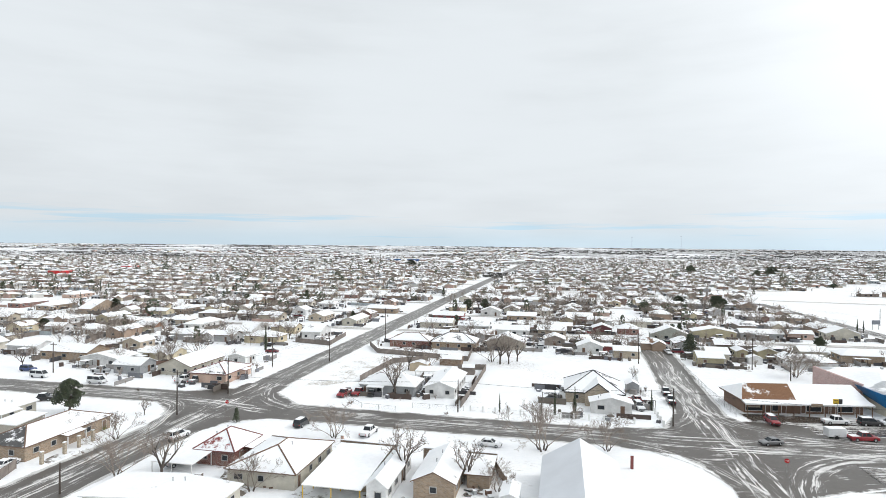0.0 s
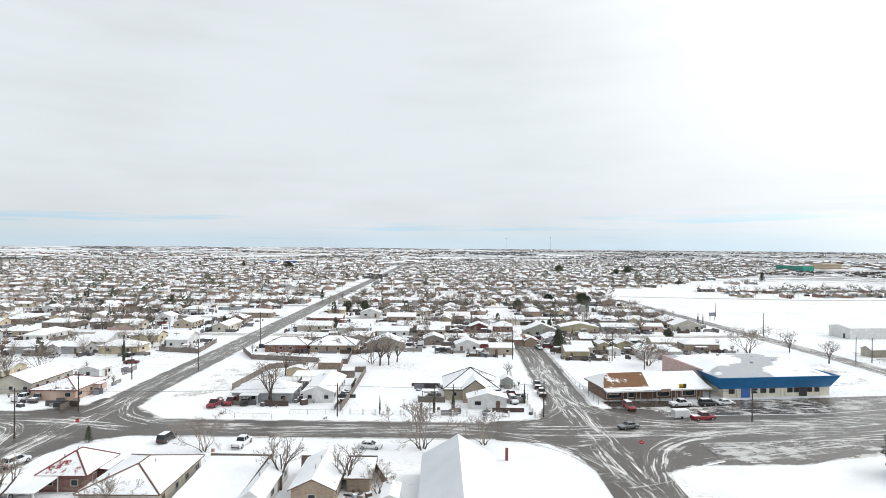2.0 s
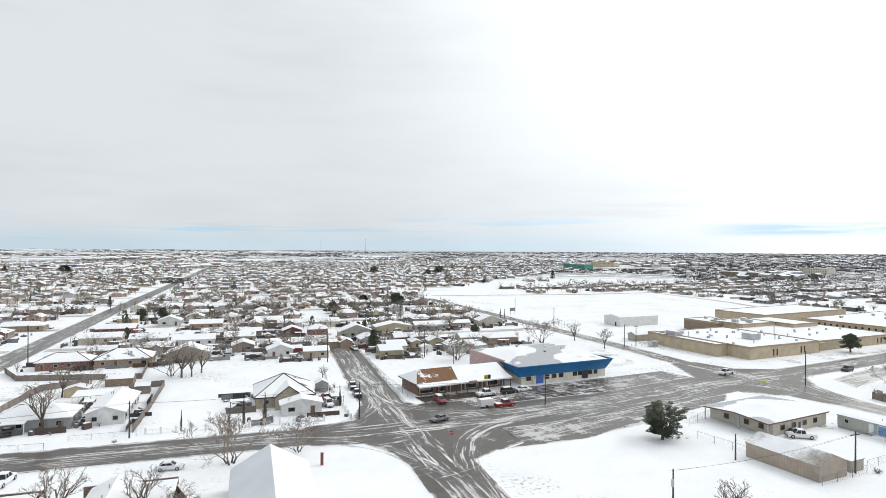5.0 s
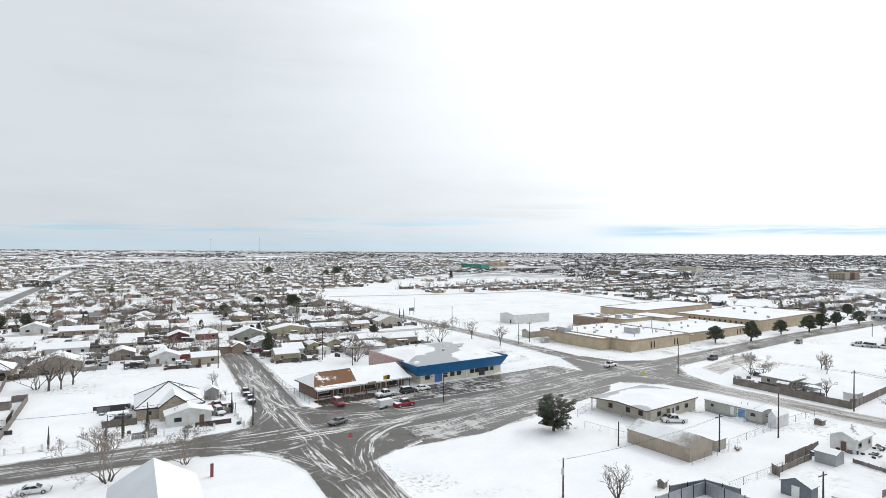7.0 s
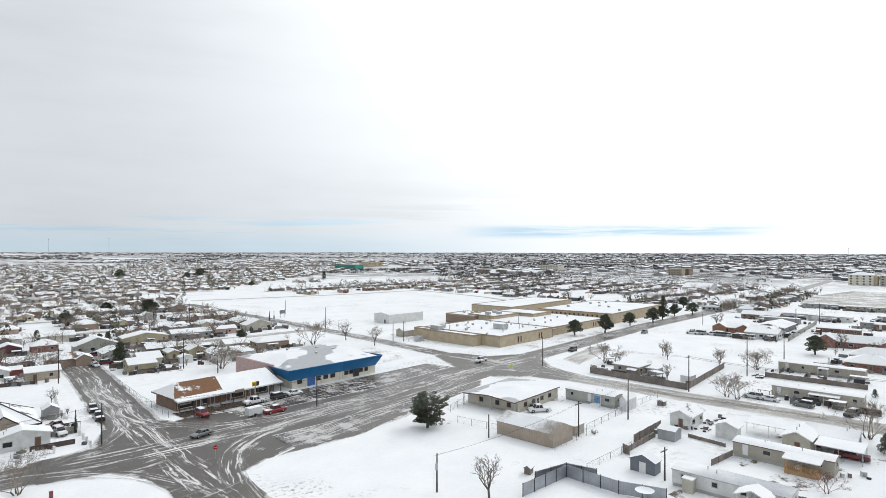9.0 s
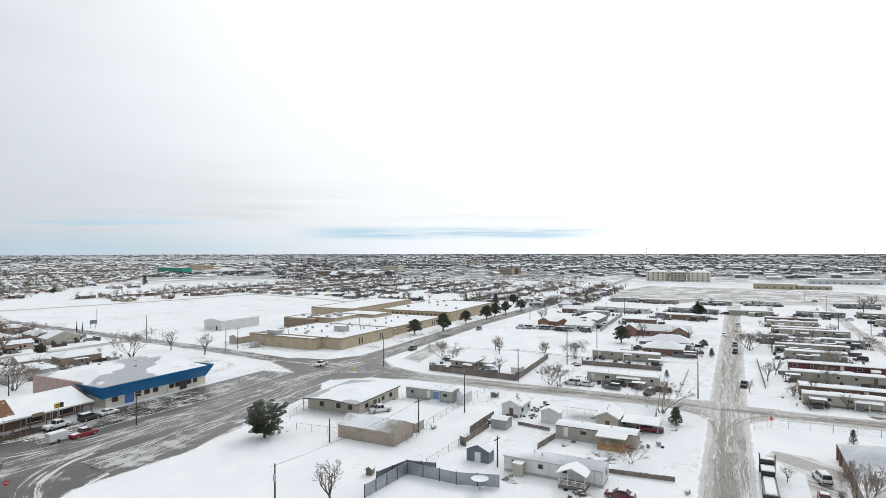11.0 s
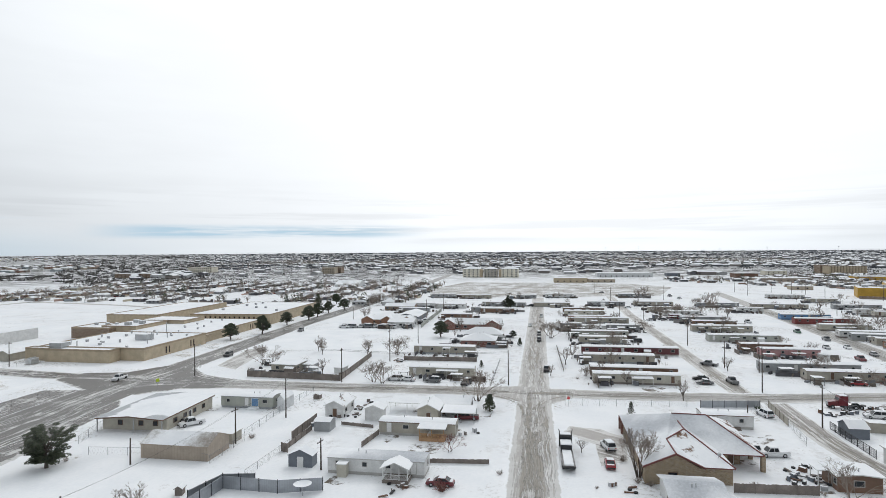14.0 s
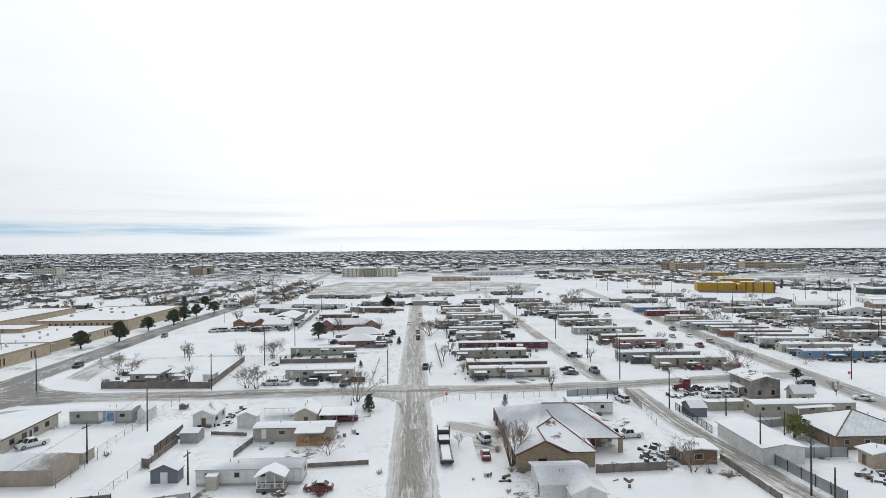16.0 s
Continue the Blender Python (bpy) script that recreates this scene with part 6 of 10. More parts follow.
street("road_east", [(150, 112), (152.3, 95), (154.2, 77), (157, 60), (160.6, 33)], 11.5, "lane", "snowy side road with wheel ruts", 0.04, 2.2)
street("road_east", [(163.5, 12), (165.3, -5), (168.3, -22), (171.5, -39), (177, -58), (182, -75), (187, -94)], 10.5, "lane", "snowy side road with wheel ruts", 0.04, 2.2)
street("lane_homes", [(60, 8.8), (92, 12.2), (118, 15.4), (152, 19.6)], 9.8, "lane", "rutted snowy street between the yards", 0.035, 2.0)
street("lane_homes", [(166, 21.5), (190, 24.5), (280, 35), (380, 47), (480, 58)], 10.0, "lane", "rutted snowy street between mobile homes", 0.035, 2.0)
paved("crossing_homes", [(152, 25.5), (155, 34), (166.4, 34), (168.5, 28.5), (168.5, 16.5), (169.2, 10), (158.4, 10), (152, 14)], 1.5, "lane", "snowy crossing with curved ruts", 0.05, 8, (1, 3, 5, 7))
street("lane_park", [(172, -34.5), (183, -33), (256, -24), (372, -10), (510, 2)], 7, "track", "narrow snowy lane in the mobile home park", 0.03, 1.4)
street("lane_far", [(60, -104), (120, -101), (168, -99), (230, -96), (298, -95), (408, -93), (560, -90)], 11, "lane", "wide snowy street past mobile homes", 0.03, 2.2)
street("alley", [(60, -58), (99, -50), (116, -46.5), (134, -43), (168, -40)], 6.5, "track", "rutted snowy alley between fences", 0.03, 1.2)
street("street_block", [(-420, 262), (-70, 258), (36, 258), (140, 262)], 8, "track", "snow-covered cross street with tracks", 0.025, 1.6)
paved("parking_shop", [(42, 150), (43, 139), (54, 136), (96, 136), (134, 146), (130, 159), (108, 156), (74, 152)], 0.8, "lot", "wet parking strip before the shops", 0.028, 9)
paved("parking_lot", [(50, 122), (47, 105.5), (69, 106.5), (88, 111.5), (107, 118), (122, 123), (132, 133), (90, 126)], 2.5, "lot", "slushy vacant parking lot with puddles of melt", 0.026, 12)
paved("school_drive", [(172, 133), (168, 122), (190, 128), (215, 140), (205, 143)], 3.0, "track", "snowy school driveway", 0.028, 10)
street("street_field", [(150, 470), (280, 452), (420, 455), (600, 470)], 9, "track", "snowy street behind the playing field", 0.025, 1.6)
street("street_field_side", [(360, 452), (352, 353), (330, 270)], 7, "track", "snowy lane beside the playing field", 0.025, 1.5)
paved("field_dry", [(480, 75), (470, 148), (560, 178), (690, 172), (700, 90), (690, -20), (640, -60), (525, -40)], 6.0, "dry_field", "open field of dead grass and thin snow", 0.02, 8)

paved("field_lot", [(-72, 146), (-70.5, 198), (-58, 200), (-54, 186), (-57, 160), (-58, 146)], 5.0, "sparse_grass", "vacant lot with dead grass showing through snow", 0.02, 80)
paved("verge_school", [(176, 153), (171, 162), (196, 165), (228, 168), (262, 175), (262, 167), (230, 160)], 3.0, "sparse_grass", "school verge with dead grass and slush showing through", 0.018, 10)
paved("bare_patch", [(83.5, 99.5), (84.5, 103.5), (90, 104.5), (92, 101), (88, 98)], 1.5, "sparse_grass", "thawed patch with dead grass under the pine", 0.018, 30)
paved("field_store", [(112, 164), (130, 166), (139, 180), (136, 205), (116, 200), (110, 182)], 4.0, "sparse_grass", "open ground beside the store with dead grass", 0.02, 80)
paved("driveway_stone_house", [(134, 9.6), (133.5, 2.5), (128, -3.5), (114, -3), (110, 2), (122, 3.5), (129, 11)], 1.6, "track", "snowy driveway with wheel tracks", 0.03, 60)


# ---- small things ----
def gate_pillar(x, y, h, mat, label):
    e = thing("pillar", pose(x, y, 0), label, "pillar", "pillars")
    g = Geo()
    g.box(0, 0, 0, 0.5, 0.5, h)
    part("shaft", g, mat, e)
    g = Geo()
    g.box(0, 0, h, 0.6, 0.6, 0.12, top=0.8)
    part("cap", g, "snow", e)
    return e


def pole_sign(x, y, turn, h, mat, label):
    e = thing("shop_sign", pose(x, y, 0, 0, 0, turn), label, "sign", "signs")
    g = Geo()
    g.stick((0, 0, 0), (0, 0, h), 0.09, 0.08, 8)
    part("post", g, "steel", e)
    g = Geo()
    g.box(-0.35, 0, h - 1.1, 1.1, 0.3, 1.1)
    part("board", g, mat, e)
    g = Geo()
    g.box(0.65, 0, h - 1.1, 0.8, 0.3, 1.1)
    dark = part("board", g, "dark", e, "black half of the board")
    for i in range(3):
        g = Geo()
        g.box(-0.35, -0.17, h - 0.35 - i * 0.3, 0.8, 0.03, 0.12)
        part("bar", g, "dark", e)
    return e


def warning_sign(x, y, turn):
    e = thing("warning_sign", pose(x, y, 0, 0, 0, turn), "lime-yellow school crossing sign on a post", "road sign", "road signs")
    g = Geo()
    g.stick((0, 0, 0), (0, 0, 2.8), 0.04, 0.04, 6)
    part("post", g, "steel", e)
    g = Geo()
    g.box(0, -0.06, 1.7, 0.95, 0.04, 0.95)
    part("plate", g, "lime", e)
    return e


def cargo_trailer(x, y, turn):
    e = thing("cargo_trailer", pose(x, y, 0.03, 0, 0, turn), "small white enclosed cargo trailer hitched to a truck", "trailer")
    g = Geo()
    loft(g, [[(-1.9, -0.95, 0.45), (-1.9, 0.95, 0.45), (-1.9, 0.95, 2.1), (-1.9, -0.95, 2.1)], [(1.7, -0.95, 0.45), (1.7, 0.95, 0.45), (1.7, 0.95, 2.1), (1.7, -0.95, 2.1)], [(2.1, -0.85, 0.5), (2.1, 0.85, 0.5), (1.95, 0.85, 2.0), (1.95, -0.85, 2.0)]])
    part("body", g, paint("white"), e)
    for s in (-1, 1):
        g = Geo()
        g.stick((-0.2, s * 0.92, 0.33), (-0.2, s * 1.08, 0.33), 0.33, 0.33, 14)
        part("wheel", g, "rubber", e)
        g = Geo()
        g.box(-0.2, s * 0.99, 0.68, 0.95, 0.2, 0.06)
        part("mudguard", g, "dark", e)
    g = Geo()
    g.stick((2.0, 0, 0.5), (3.2, 0, 0.45), 0.06, 0.05, 6)
    part("drawbar", g, "dark", e)
    g = Geo()
    g.box(0, 0, 2.1, 3.6, 1.8, 0.07, top=0.96)
    part("snow", g, "snow", e)
    return e


def dog_house(x, y, turn):
    return shed(x, y, turn, 1.9, 1.5, 1.15, rise=0.5, wall="wood", cover="snow", label="small wooden kennel with a snowy roof")


def dish(x, y):
    e = thing("satellite_dish", pose(x, y, 0), "large white mesh satellite dish in a back yard", "satellite dish")
    g = Geo()
    g.stick((0, 0, 0), (0, 0, 1.7), 0.07, 0.07, 7)
    part("mast", g, "steel", e)
    g = Geo()
    rings = []
    for k in range(5):
        r = 0.15 + 1.35 * k / 4
        rings.append([(r * math.cos(2 * math.pi * i / 20), r * math.sin(2 * math.pi * i / 20), 1.7 + 0.32 * (r / 1.5) ** 2) for i in range(20)])
    loft(g, rings, 0, False)
    g.f.append(tuple(range(20)))
    g.m.append(0)
    part("bowl", g, "snow", e, "upturned bowl full of snow")
    return e


def semi_truck(x, y, turn):
    e = thing("semi_truck", pose(x, y, 0, 0, 0, turn), "dark red long-nosed semi truck tractor parked in a yard", "truck")
    red = paint("maroon")
    g = Geo()
    loft(g, [[(-0.9, -1.1, 0.9), (-0.9, 1.1, 0.9), (-0.9, 1.1, 3.3), (-0.9, -1.1, 3.3)], [(0.9, -1.1, 0.9), (0.9, 1.1, 0.9), (0.9, 1.05, 3.2), (0.9, -1.05, 3.2)], [(1.3, -1.1, 0.9), (1.3, 1.1, 0.9), (1.25, 1.05, 2.1), (1.25, -1.05, 2.1)]])
    part("cab", g, red, e)
    g = Geo()
    loft(g, [[(1.25, -0.95, 0.8), (1.25, 0.95, 0.8), (1.25, 0.85, 2.0), (1.25, -0.85, 2.0)], [(3.4, -0.8, 0.8), (3.4, 0.8, 0.8), (3.35, 0.7, 1.75), (3.35, -0.7, 1.75)]])
    part("hood", g, red, e)
    g = Geo()
    g.poly([(1.27, -0.95, 2.15), (1.27, 0.95, 2.15), (0.95, 0.9, 3.0), (0.95, -0.9, 3.0)])
    part("windscreen", g, "glass", e)
    g = Geo()
    g.box(-3.0, 0, 0.7, 4.4, 0.9, 0.3)
    part("chassis", g, "dark", e)
    for ax in (2.6, -2.6, -3.9):
        for s in (-1, 1):
            g = Geo()
            g.stick((ax, s * 0.85, 0.5), (ax, s * 1.15, 0.5), 0.5, 0.5, 16)
            w = part("wheel", g, "rubber", e)
            g = Geo()
            g.stick((ax, s * 1.1, 0.5), (ax, s * 1.18, 0.5), 0.28, 0.28, 10)
            part("rim", g, "steel", w)
    for s in (-1, 1):
        g = Geo()
        g.stick((-1.1, s * 1.0, 0.9), (-1.1, s * 1.0, 3.7), 0.08, 0.08, 8)
        part("exhaust", g, "steel", e)
    g = Geo()
    g.box(3.45, 0, 0.9, 0.08, 1.2, 0.9)
    part("grille", g, "steel", e)
    g = Geo()
    g.box(0, 0, 3.28, 1.7, 2.0, 0.1, top=0.95)
    part("snow", g, "snow", e)
    return e


def winch_truck(x, y, turn):
    """A long oilfield truck: dark cab in front with two stacks, a winch box, and a flat bed under snow."""
    e = thing("flatbed_truck", pose(x, y, 0, 0, 0, turn), "long dark flatbed truck with twin stacks and a snowy bed", "truck")
    black = paint("black")
    g = Geo()
    loft(g, [[(4.0, -1.15, 0.95), (4.0, 1.15, 0.95), (4.0, 1.1, 3.1), (4.0, -1.1, 3.1)], [(5.5, -1.15, 0.95), (5.5, 1.15, 0.95), (5.35, 1.1, 3.1), (5.35, -1.1, 3.1)], [(5.8, -1.1, 0.95), (5.8, 1.1, 0.95), (5.8, 1.0, 1.9), (5.8, -1.0, 1.9)]])
    cab = part("cab", g, black, e)
    g = Geo()
    loft(g, [[(5.8, -0.95, 0.8), (5.8, 0.95, 0.8), (5.8, 0.85, 1.85), (5.8, -0.85, 1.85)], [(7.4, -0.85, 0.8), (7.4, 0.85, 0.8), (7.35, 0.7, 1.65), (7.35, -0.7, 1.65)]])
    part("hood", g, black, e)
    g = Geo()
    g.box(3.97, 0, 1.75, 0.06, 1.7, 0.95)
    part("rear_window", g, "glass", cab, "grey rear window of the cab")
    g = Geo()
    g.box(4.7, 0, 3.1, 1.3, 2.1, 0.1, top=0.95)
    part("snow", g, "snow", cab)
    for side in (-1, 1):
        g = Geo()
        g.stick((3.8, side * 1.2, 0.9), (3.8, side * 1.2, 3.9), 0.09, 0.09, 8)
        g.stick((3.8, side * 1.2, 3.9), (3.6, side * 1.35, 4.3), 0.09, 0.07, 8)
        part("exhaust", g, "dark", e)
    g = Geo()
    g.box(2.1, 0, 0.9, 3.0, 2.1, 1.3)
    g.box(2.1, 0, 2.2, 3.05, 2.15, 0.14, slot=1, top=0.95)
    part("winch_box", g, ["dark", "snow"], e)
    g = Geo()
    g.box(-3.6, 0, 0.95, 8.3, 2.3, 0.3)
    g.box(-3.6, 0, 1.25, 8.0, 1.7, 0.16, slot=1, top=0.96)
    part("bed", g, ["dark", "snow"], e, "flat bed covered with snow")
    g = Geo()
    g.stick((-7.9, -1.2, 1.05), (-7.9, 1.2, 1.05), 0.2, 0.2, 12)
    part("tail_roller", g, "dark", e)
    for ax in (6.3, -4.6, -5.9):
        for side in (-1, 1):
            g = Geo()
            g.stick((ax, side * 0.85, 0.5), (ax, side * 1.18, 0.5), 0.5, 0.5, 16)
            w = part("wheel", g, "rubber", e)
            g = Geo()
            g.stick((ax, side * 1.12, 0.5), (ax, side * 1.2, 0.5), 0.28, 0.28, 10)
            part("rim", g, "steel", w)
    return e


def backstop(x, y, turn):
    e = thing("backstop", pose(x, y, 0, 0, 0, turn), "tall wire ball-field backstop on steel posts", "backstop")
    for i in range(6):
        g = Geo()
        g.stick((i * 2.2 - 5.5, 0, 0), (i * 2.2 - 5.5, 0, 3.6), 0.06, 0.06, 6)
        part("post", g, "steel", e)
    for z in (0.3, 1.9, 3.5):
        g = Geo()
        g.stick((-5.5, 0, z), (5.5, 0, z), 0.04, 0.04, 5)
        part("rail", g, "steel", e)
    return e


def scoreboard(x, y, turn):
    e = thing("scoreboard", pose(x, y, 0, 0, 0, turn), "dark scoreboard on two posts by the field", "scoreboard")
    for s in (-1.6, 1.6):
        g = Geo()
        g.box(s, 0, 0, 0.2, 0.2, 4.6)
        part("post", g, "steel", e)
    g = Geo()
    g.box(0, -0.15, 2.6, 4.4, 0.25, 2.0)
    part("board", g, "slate_siding", e)
    return e


def propane_tank(x, y, turn):
    e = thing("propane_tank", pose(x, y, 0, 0, 0, turn), "white propane tank lying on feet in the snow", "tank")
    g = Geo()
    rings = []
    for px, r in ((-1.2, 0.1), (-1.1, 0.35), (-0.9, 0.45), (0.9, 0.45), (1.1, 0.35), (1.2, 0.1)):
        rings.append([(px, r * math.cos(2 * math.pi * i / 12), 0.75 + r * math.sin(2 * math.pi * i / 12)) for i in range(12)])
    loft(g, rings)
    part("tank", g, "trim", e)
    for s in (-0.7, 0.7):
        g = Geo()
        g.box(s, 0, 0, 0.15, 0.6, 0.4)
        part("foot", g, "concrete", e)
    return e


def junk_pile(x, y, n):
    """A heap of boards, boxes and tyres half under snow; each piece its own part."""
    rng = random.Random(int(abs(x * 31 + y * 17)))
    e = thing("junk_pile", pose(x, y, 0, 0, 0, rng.uniform(0, 180)), "heap of boards, boxes and scrap half under snow", "junk", "junk piles")
    for i in range(n):
        a, b = rng.uniform(-2.6, 2.6), rng.uniform(-1.8, 1.8)
        kind = rng.random()
        g = Geo()
        if kind < 0.45:
            g.box(0, 0, 0, rng.uniform(0.8, 1.9), rng.uniform(0.15, 0.4), rng.uniform(0.1, 0.3))
            part("board", g, rng.choice(("wood", "wood", "rust", "dark")), e, at=pose(a, b, rng.uniform(0, 0.25), 0, rng.uniform(-8, 8), rng.uniform(0, 180)))
        elif kind < 0.8:
            g.box(0, 0, 0, rng.uniform(0.4, 1.2), rng.uniform(0.4, 0.9), rng.uniform(0.3, 0.9), 0, 0, 1.0, 1)
            part("box", g, [rng.choice(("dark", "rust", "steel", "slate_siding", "wood")), "snow"], e, at=pose(a, b, 0, 0, 0, rng.uniform(0, 180)))
        else:
            g.stick((0, 0, 0), (0, 0, 0.25), 0.36, 0.36, 12)
            part("tyre", g, "rubber", e, at=pose(a, b, 0.0))
    return e


def radio_mast(x, y, h):
    e = thing("radio_mast", pose(x, y, 10), "thin far radio mast above the horizon", "mast", "radio masts")
    g = Geo()
    g.stick((0, 0, -10), (0, 0, h), 0.9, 0.5, 4)
    part("mast", g, "steel", e)
    g = Geo()
    g.box(0, 0, h - 2, 3.5, 3.5, 2)
    part("antenna", g, "dark", e)
    return e

# houses of the near corner, south of the cross street
house(-99.3, 97.1, 90.0, 21.1, 11.0, roof='hip', wall='brick_tan', cover='roof_grey', bare=(3,), bare_mat='bare_grey', fascia='trim_brown', caps='trim_brown', label='tan brick ranch house, hip roof half swept of snow')
house(-60.3, 97.7, 90.0, 9.8, 8.3, roof='hip', rise=2.6, wall='brick_red', cover='roof_grey', bare=(2, 3), bare_mat='bare_red', fascia='trim_red', caps='trim_red', label='red brick house with a red hip roof partly snowed under')
house(-47.6, 94.2, 90.0, 16.5, 12.8, roof='hip', rise=2.2, wall='cream_siding', cover='roof_grey', bare=(), bare_mat='bare_grey', fascia='trim_brown', caps='trim_brown', label='cream house under a big snow-covered hip roof')
house(-34.4, 94.4, 0.0, 9.8, 12.6, h=2.6, roof='shed', rise=0.7, wall='brick_pale', cover='snow', fascia='trim', label='low pale house with a wide lean-to snow roof', skip='n')
house(-12.9, 97.6, 0.0, 4.6, 8.4, h=2.4, roof='shed', rise=0.4, wall='brick_tan', cover='snow', fascia='trim_brown', windows=False, name='shed', category='shed', label='brick lean-to annex with flat snowy roof')
house(-122.8, 107.0, 90.0, 13.0, 8.0, wall='cream_siding', cover='snow', label='cream house with a plain snowy gable roof')
house(-110.6, 101.0, 0.0, 6.5, 7.5, h=2.6, roof='shed', rise=0.5, wall='tan_siding', cover='snow', label='tan lean-to annex beside the brick ranch house', windows=False, name='shed', category='shed')
house(-27.3, 92.2, 90.0, 16.3, 4.0, axis='x', rise=1.5, wall='white_siding', label='white sided gable house joined to its neighbour')
house(-19.1, 94.7, 90.0, 13.9, 7.4, axis='x', rise=1.7, wall='brick_tan', fascia='trim_brown', label='tan brick gable house with a leafless tree beside it')
# barn: west slope in the greyer cover, thin snow plus painted shade
house(3.5, 88.7, 0.0, 12.6, 26.0, h=3.4, axis='y', rise=3.6, wall='white_metal', cover='snow', bare=(1,), bare_mat='frosted_shaded', over=0.15, windows=False, name='metal_barn', category='barn', label='large white ribbed-metal barn with a gable roof', group='')
shed(-7.2, 89.4, 90.0, 6.0, 3.0, wall='white_siding', label='small white shed beside the barn')
house(-58.1, 76.6, 90.0, 9.4, 21.2, axis='x', rise=0.7, wall='cream_siding', label='low house near the avenue with a wide snowy roof')

# houses north of the cross street
house(-44.5, 150.8, 0.0, 15.9, 10.0, roof='hip', rise=2.2, wall='grey_siding', bare=(3,), bare_mat='some_grey', label='grey house behind a bare tree with snowy roof')
house(-30.5, 156.4, 90.0, 19.6, 8.6, axis='x', rise=1.5, wall='white_siding', cover='snow', label='white gable house with a front porch')
house(-57.1, 220.8, 0.0, 16.1, 10.0, roof='hip', rise=2.2, wall='brick_red', caps='trim_brown', label='brick house behind a brown fence')
house(-39.7, 221.7, 0.0, 17.5, 12.0, roof='hip', rise=2.8, wall='brick_tan', bare=(0,), bare_mat='some_grey', caps='dark', label='brick house with steep hip roof behind a fence')
house(8.7, 157.9, -0.0, 15.1, 15.0, roof='hip', axis='y', rise=4.2, wall='brick_pale', cover='snow', bare=(0,), bare_mat='some_grey', fascia='dark', thick=0.3, caps='dark', label='brick house with steep dark roof under snow and a gabled wing', wings=((0.8, -6.2, 7.0, 8, 3.3, 'y', 2.6),))
house(12.1, 144.2, 0.0, 10.3, 5.0, roof='gable', axis='y', rise=1.3, wall='white_siding', cover='snow', label='white gabled front wing with porch posts', windows=True)
shed(-43.4, 178.5, 0.0, 6.0, 4.6, axis='y', rise=0.8, wall='tan_block', label='tan shed with a snowy roof in a cluttered yard')
shed(-35.2, 189.0, 0.0, 7.5, 5.0, axis='x', rise=1.0, wall='brick_brown', label='brown outbuilding with snow on its roof')
carport(-37.8, 169.5, 0, 8.5, 6.0, 2.4, label='open carport with snowy roof beside the white house')
shed(-27.4, 176.5, 0.0, 4.0, 3.2, axis='x', rise=0.8, wall='wood', label='small wooden shed along the yard fence')
shed(19.5, 165.9, 0.0, 3.6, 4.0, axis='y', rise=1.0, wall='grey_siding', label='grey garden shed with a gable roof')
house(49.6, 211.4, 0.0, 8.9, 9.0, axis='x', rise=1.6, wall='yellow_siding', cover='snow', label='yellow house with a snowy gable roof')
house(53.9, 219.6, -90.0, 9.2, 8.0, axis='y', rise=1.8, wall='cream_siding', cover='snow', label='cream house with a snowy gable roof')
house(63.7, 226.5, 0.0, 4.6, 8.0, axis='y', wall='yellow_siding', label='small yellow house with snowy roof')
house(72.3, 227.0, 0.0, 7.2, 7.0, axis='y', wall='yellow_siding', bare=(0,), bare_mat='some_brown', label='small mustard house with a patchy roof')
shed(65.2, 215.4, 0.0, 4.7, 4.0, axis='y', wall='white_siding', label='white garden shed with snowy gable roof')
shed(78.0, 218.6, 0.0, 4.2, 5.0, axis='y', wall='grey_siding', label='grey shed behind a bare tree')
house(88.9, 232.3, 0.0, 9.6, 8.0, wall='cream_siding', label='cream house with a low snowy roof')
house(102.4, 228.2, 0.0, 14.2, 9.0, roof='hip', wall='brick_tan', label='tan brick house under a snowy hip roof')
house(85.1, 274.9, 0.0, 17.8, 8.0, wall='grey_siding', label='grey house with a long snowy roof')
house(120.0, 283.1, 0.0, 14.1, 9.0, axis='y', wall='cream_siding', label='cream house with a snowy gable roof')
house(66.0, 274.5, 0.0, 18.5, 9.0, axis='y', rise=1.8, wall='yellow_siding', label='yellow house with snowy roof')
house(45.7, 262.5, 0.0, 16.0, 9.0, roof='gable', axis='y', wall='green_siding', label='pale green house with snowy gable roof')
house(30.2, 274.5, 0.0, 9.6, 8.0, roof='hip', rise=2.0, wall='brick_red', bare=(0,), bare_mat='some_brown', label='red brick house, roof patchy with snow')
house(18.7, 273.2, 0.0, 9.0, 8.0, axis='y', wall='maroon_siding', label='dark red house with white trim')
house(-3.5, 261.6, 0.0, 12.8, 9.0, wall='brick_pale', label='pale house with long snowy roof')
house(-21.2, 257.7, 0.0, 16.7, 9.0, wall='white_siding', label='white house with long snowy roof')
house(-38.8, 265.5, 0.0, 14.8, 9.0, axis='x', wall='white_siding', bare=(0,), bare_mat='some_grey', label='white house with dark patchy roof')
house(-57.9, 273.0, 0.0, 16.3, 9.0, wall='cream_siding', label='cream house with long snowy roof')
house(-57.5, 301.2, 0.0, 16.6, 9.0, wall='red_siding', label='red house with snowy roof')
house(-19.9, 309.2, 0.0, 15.8, 9.0, wall='brick_tan', label='tan brick house with snowy roof')
house(-38.3, 326.4, 0.0, 11.7, 9.0, wall='white_siding', axis='y', label='white house with snowy gable roof')
house(9.7, 315.1, -0.0, 14.4, 9.0, wall='brick_red', label='brick house with a chimney', chimney=True)
shed(16.9, 227.0, 0.0, 5.0, 5.0, wall='red_siding', label='small red shed in the snow')
house(11.0, 223.4, 0.0, 9.9, 8.0, axis='y', wall='white_siding', label='white house with snowy roof')
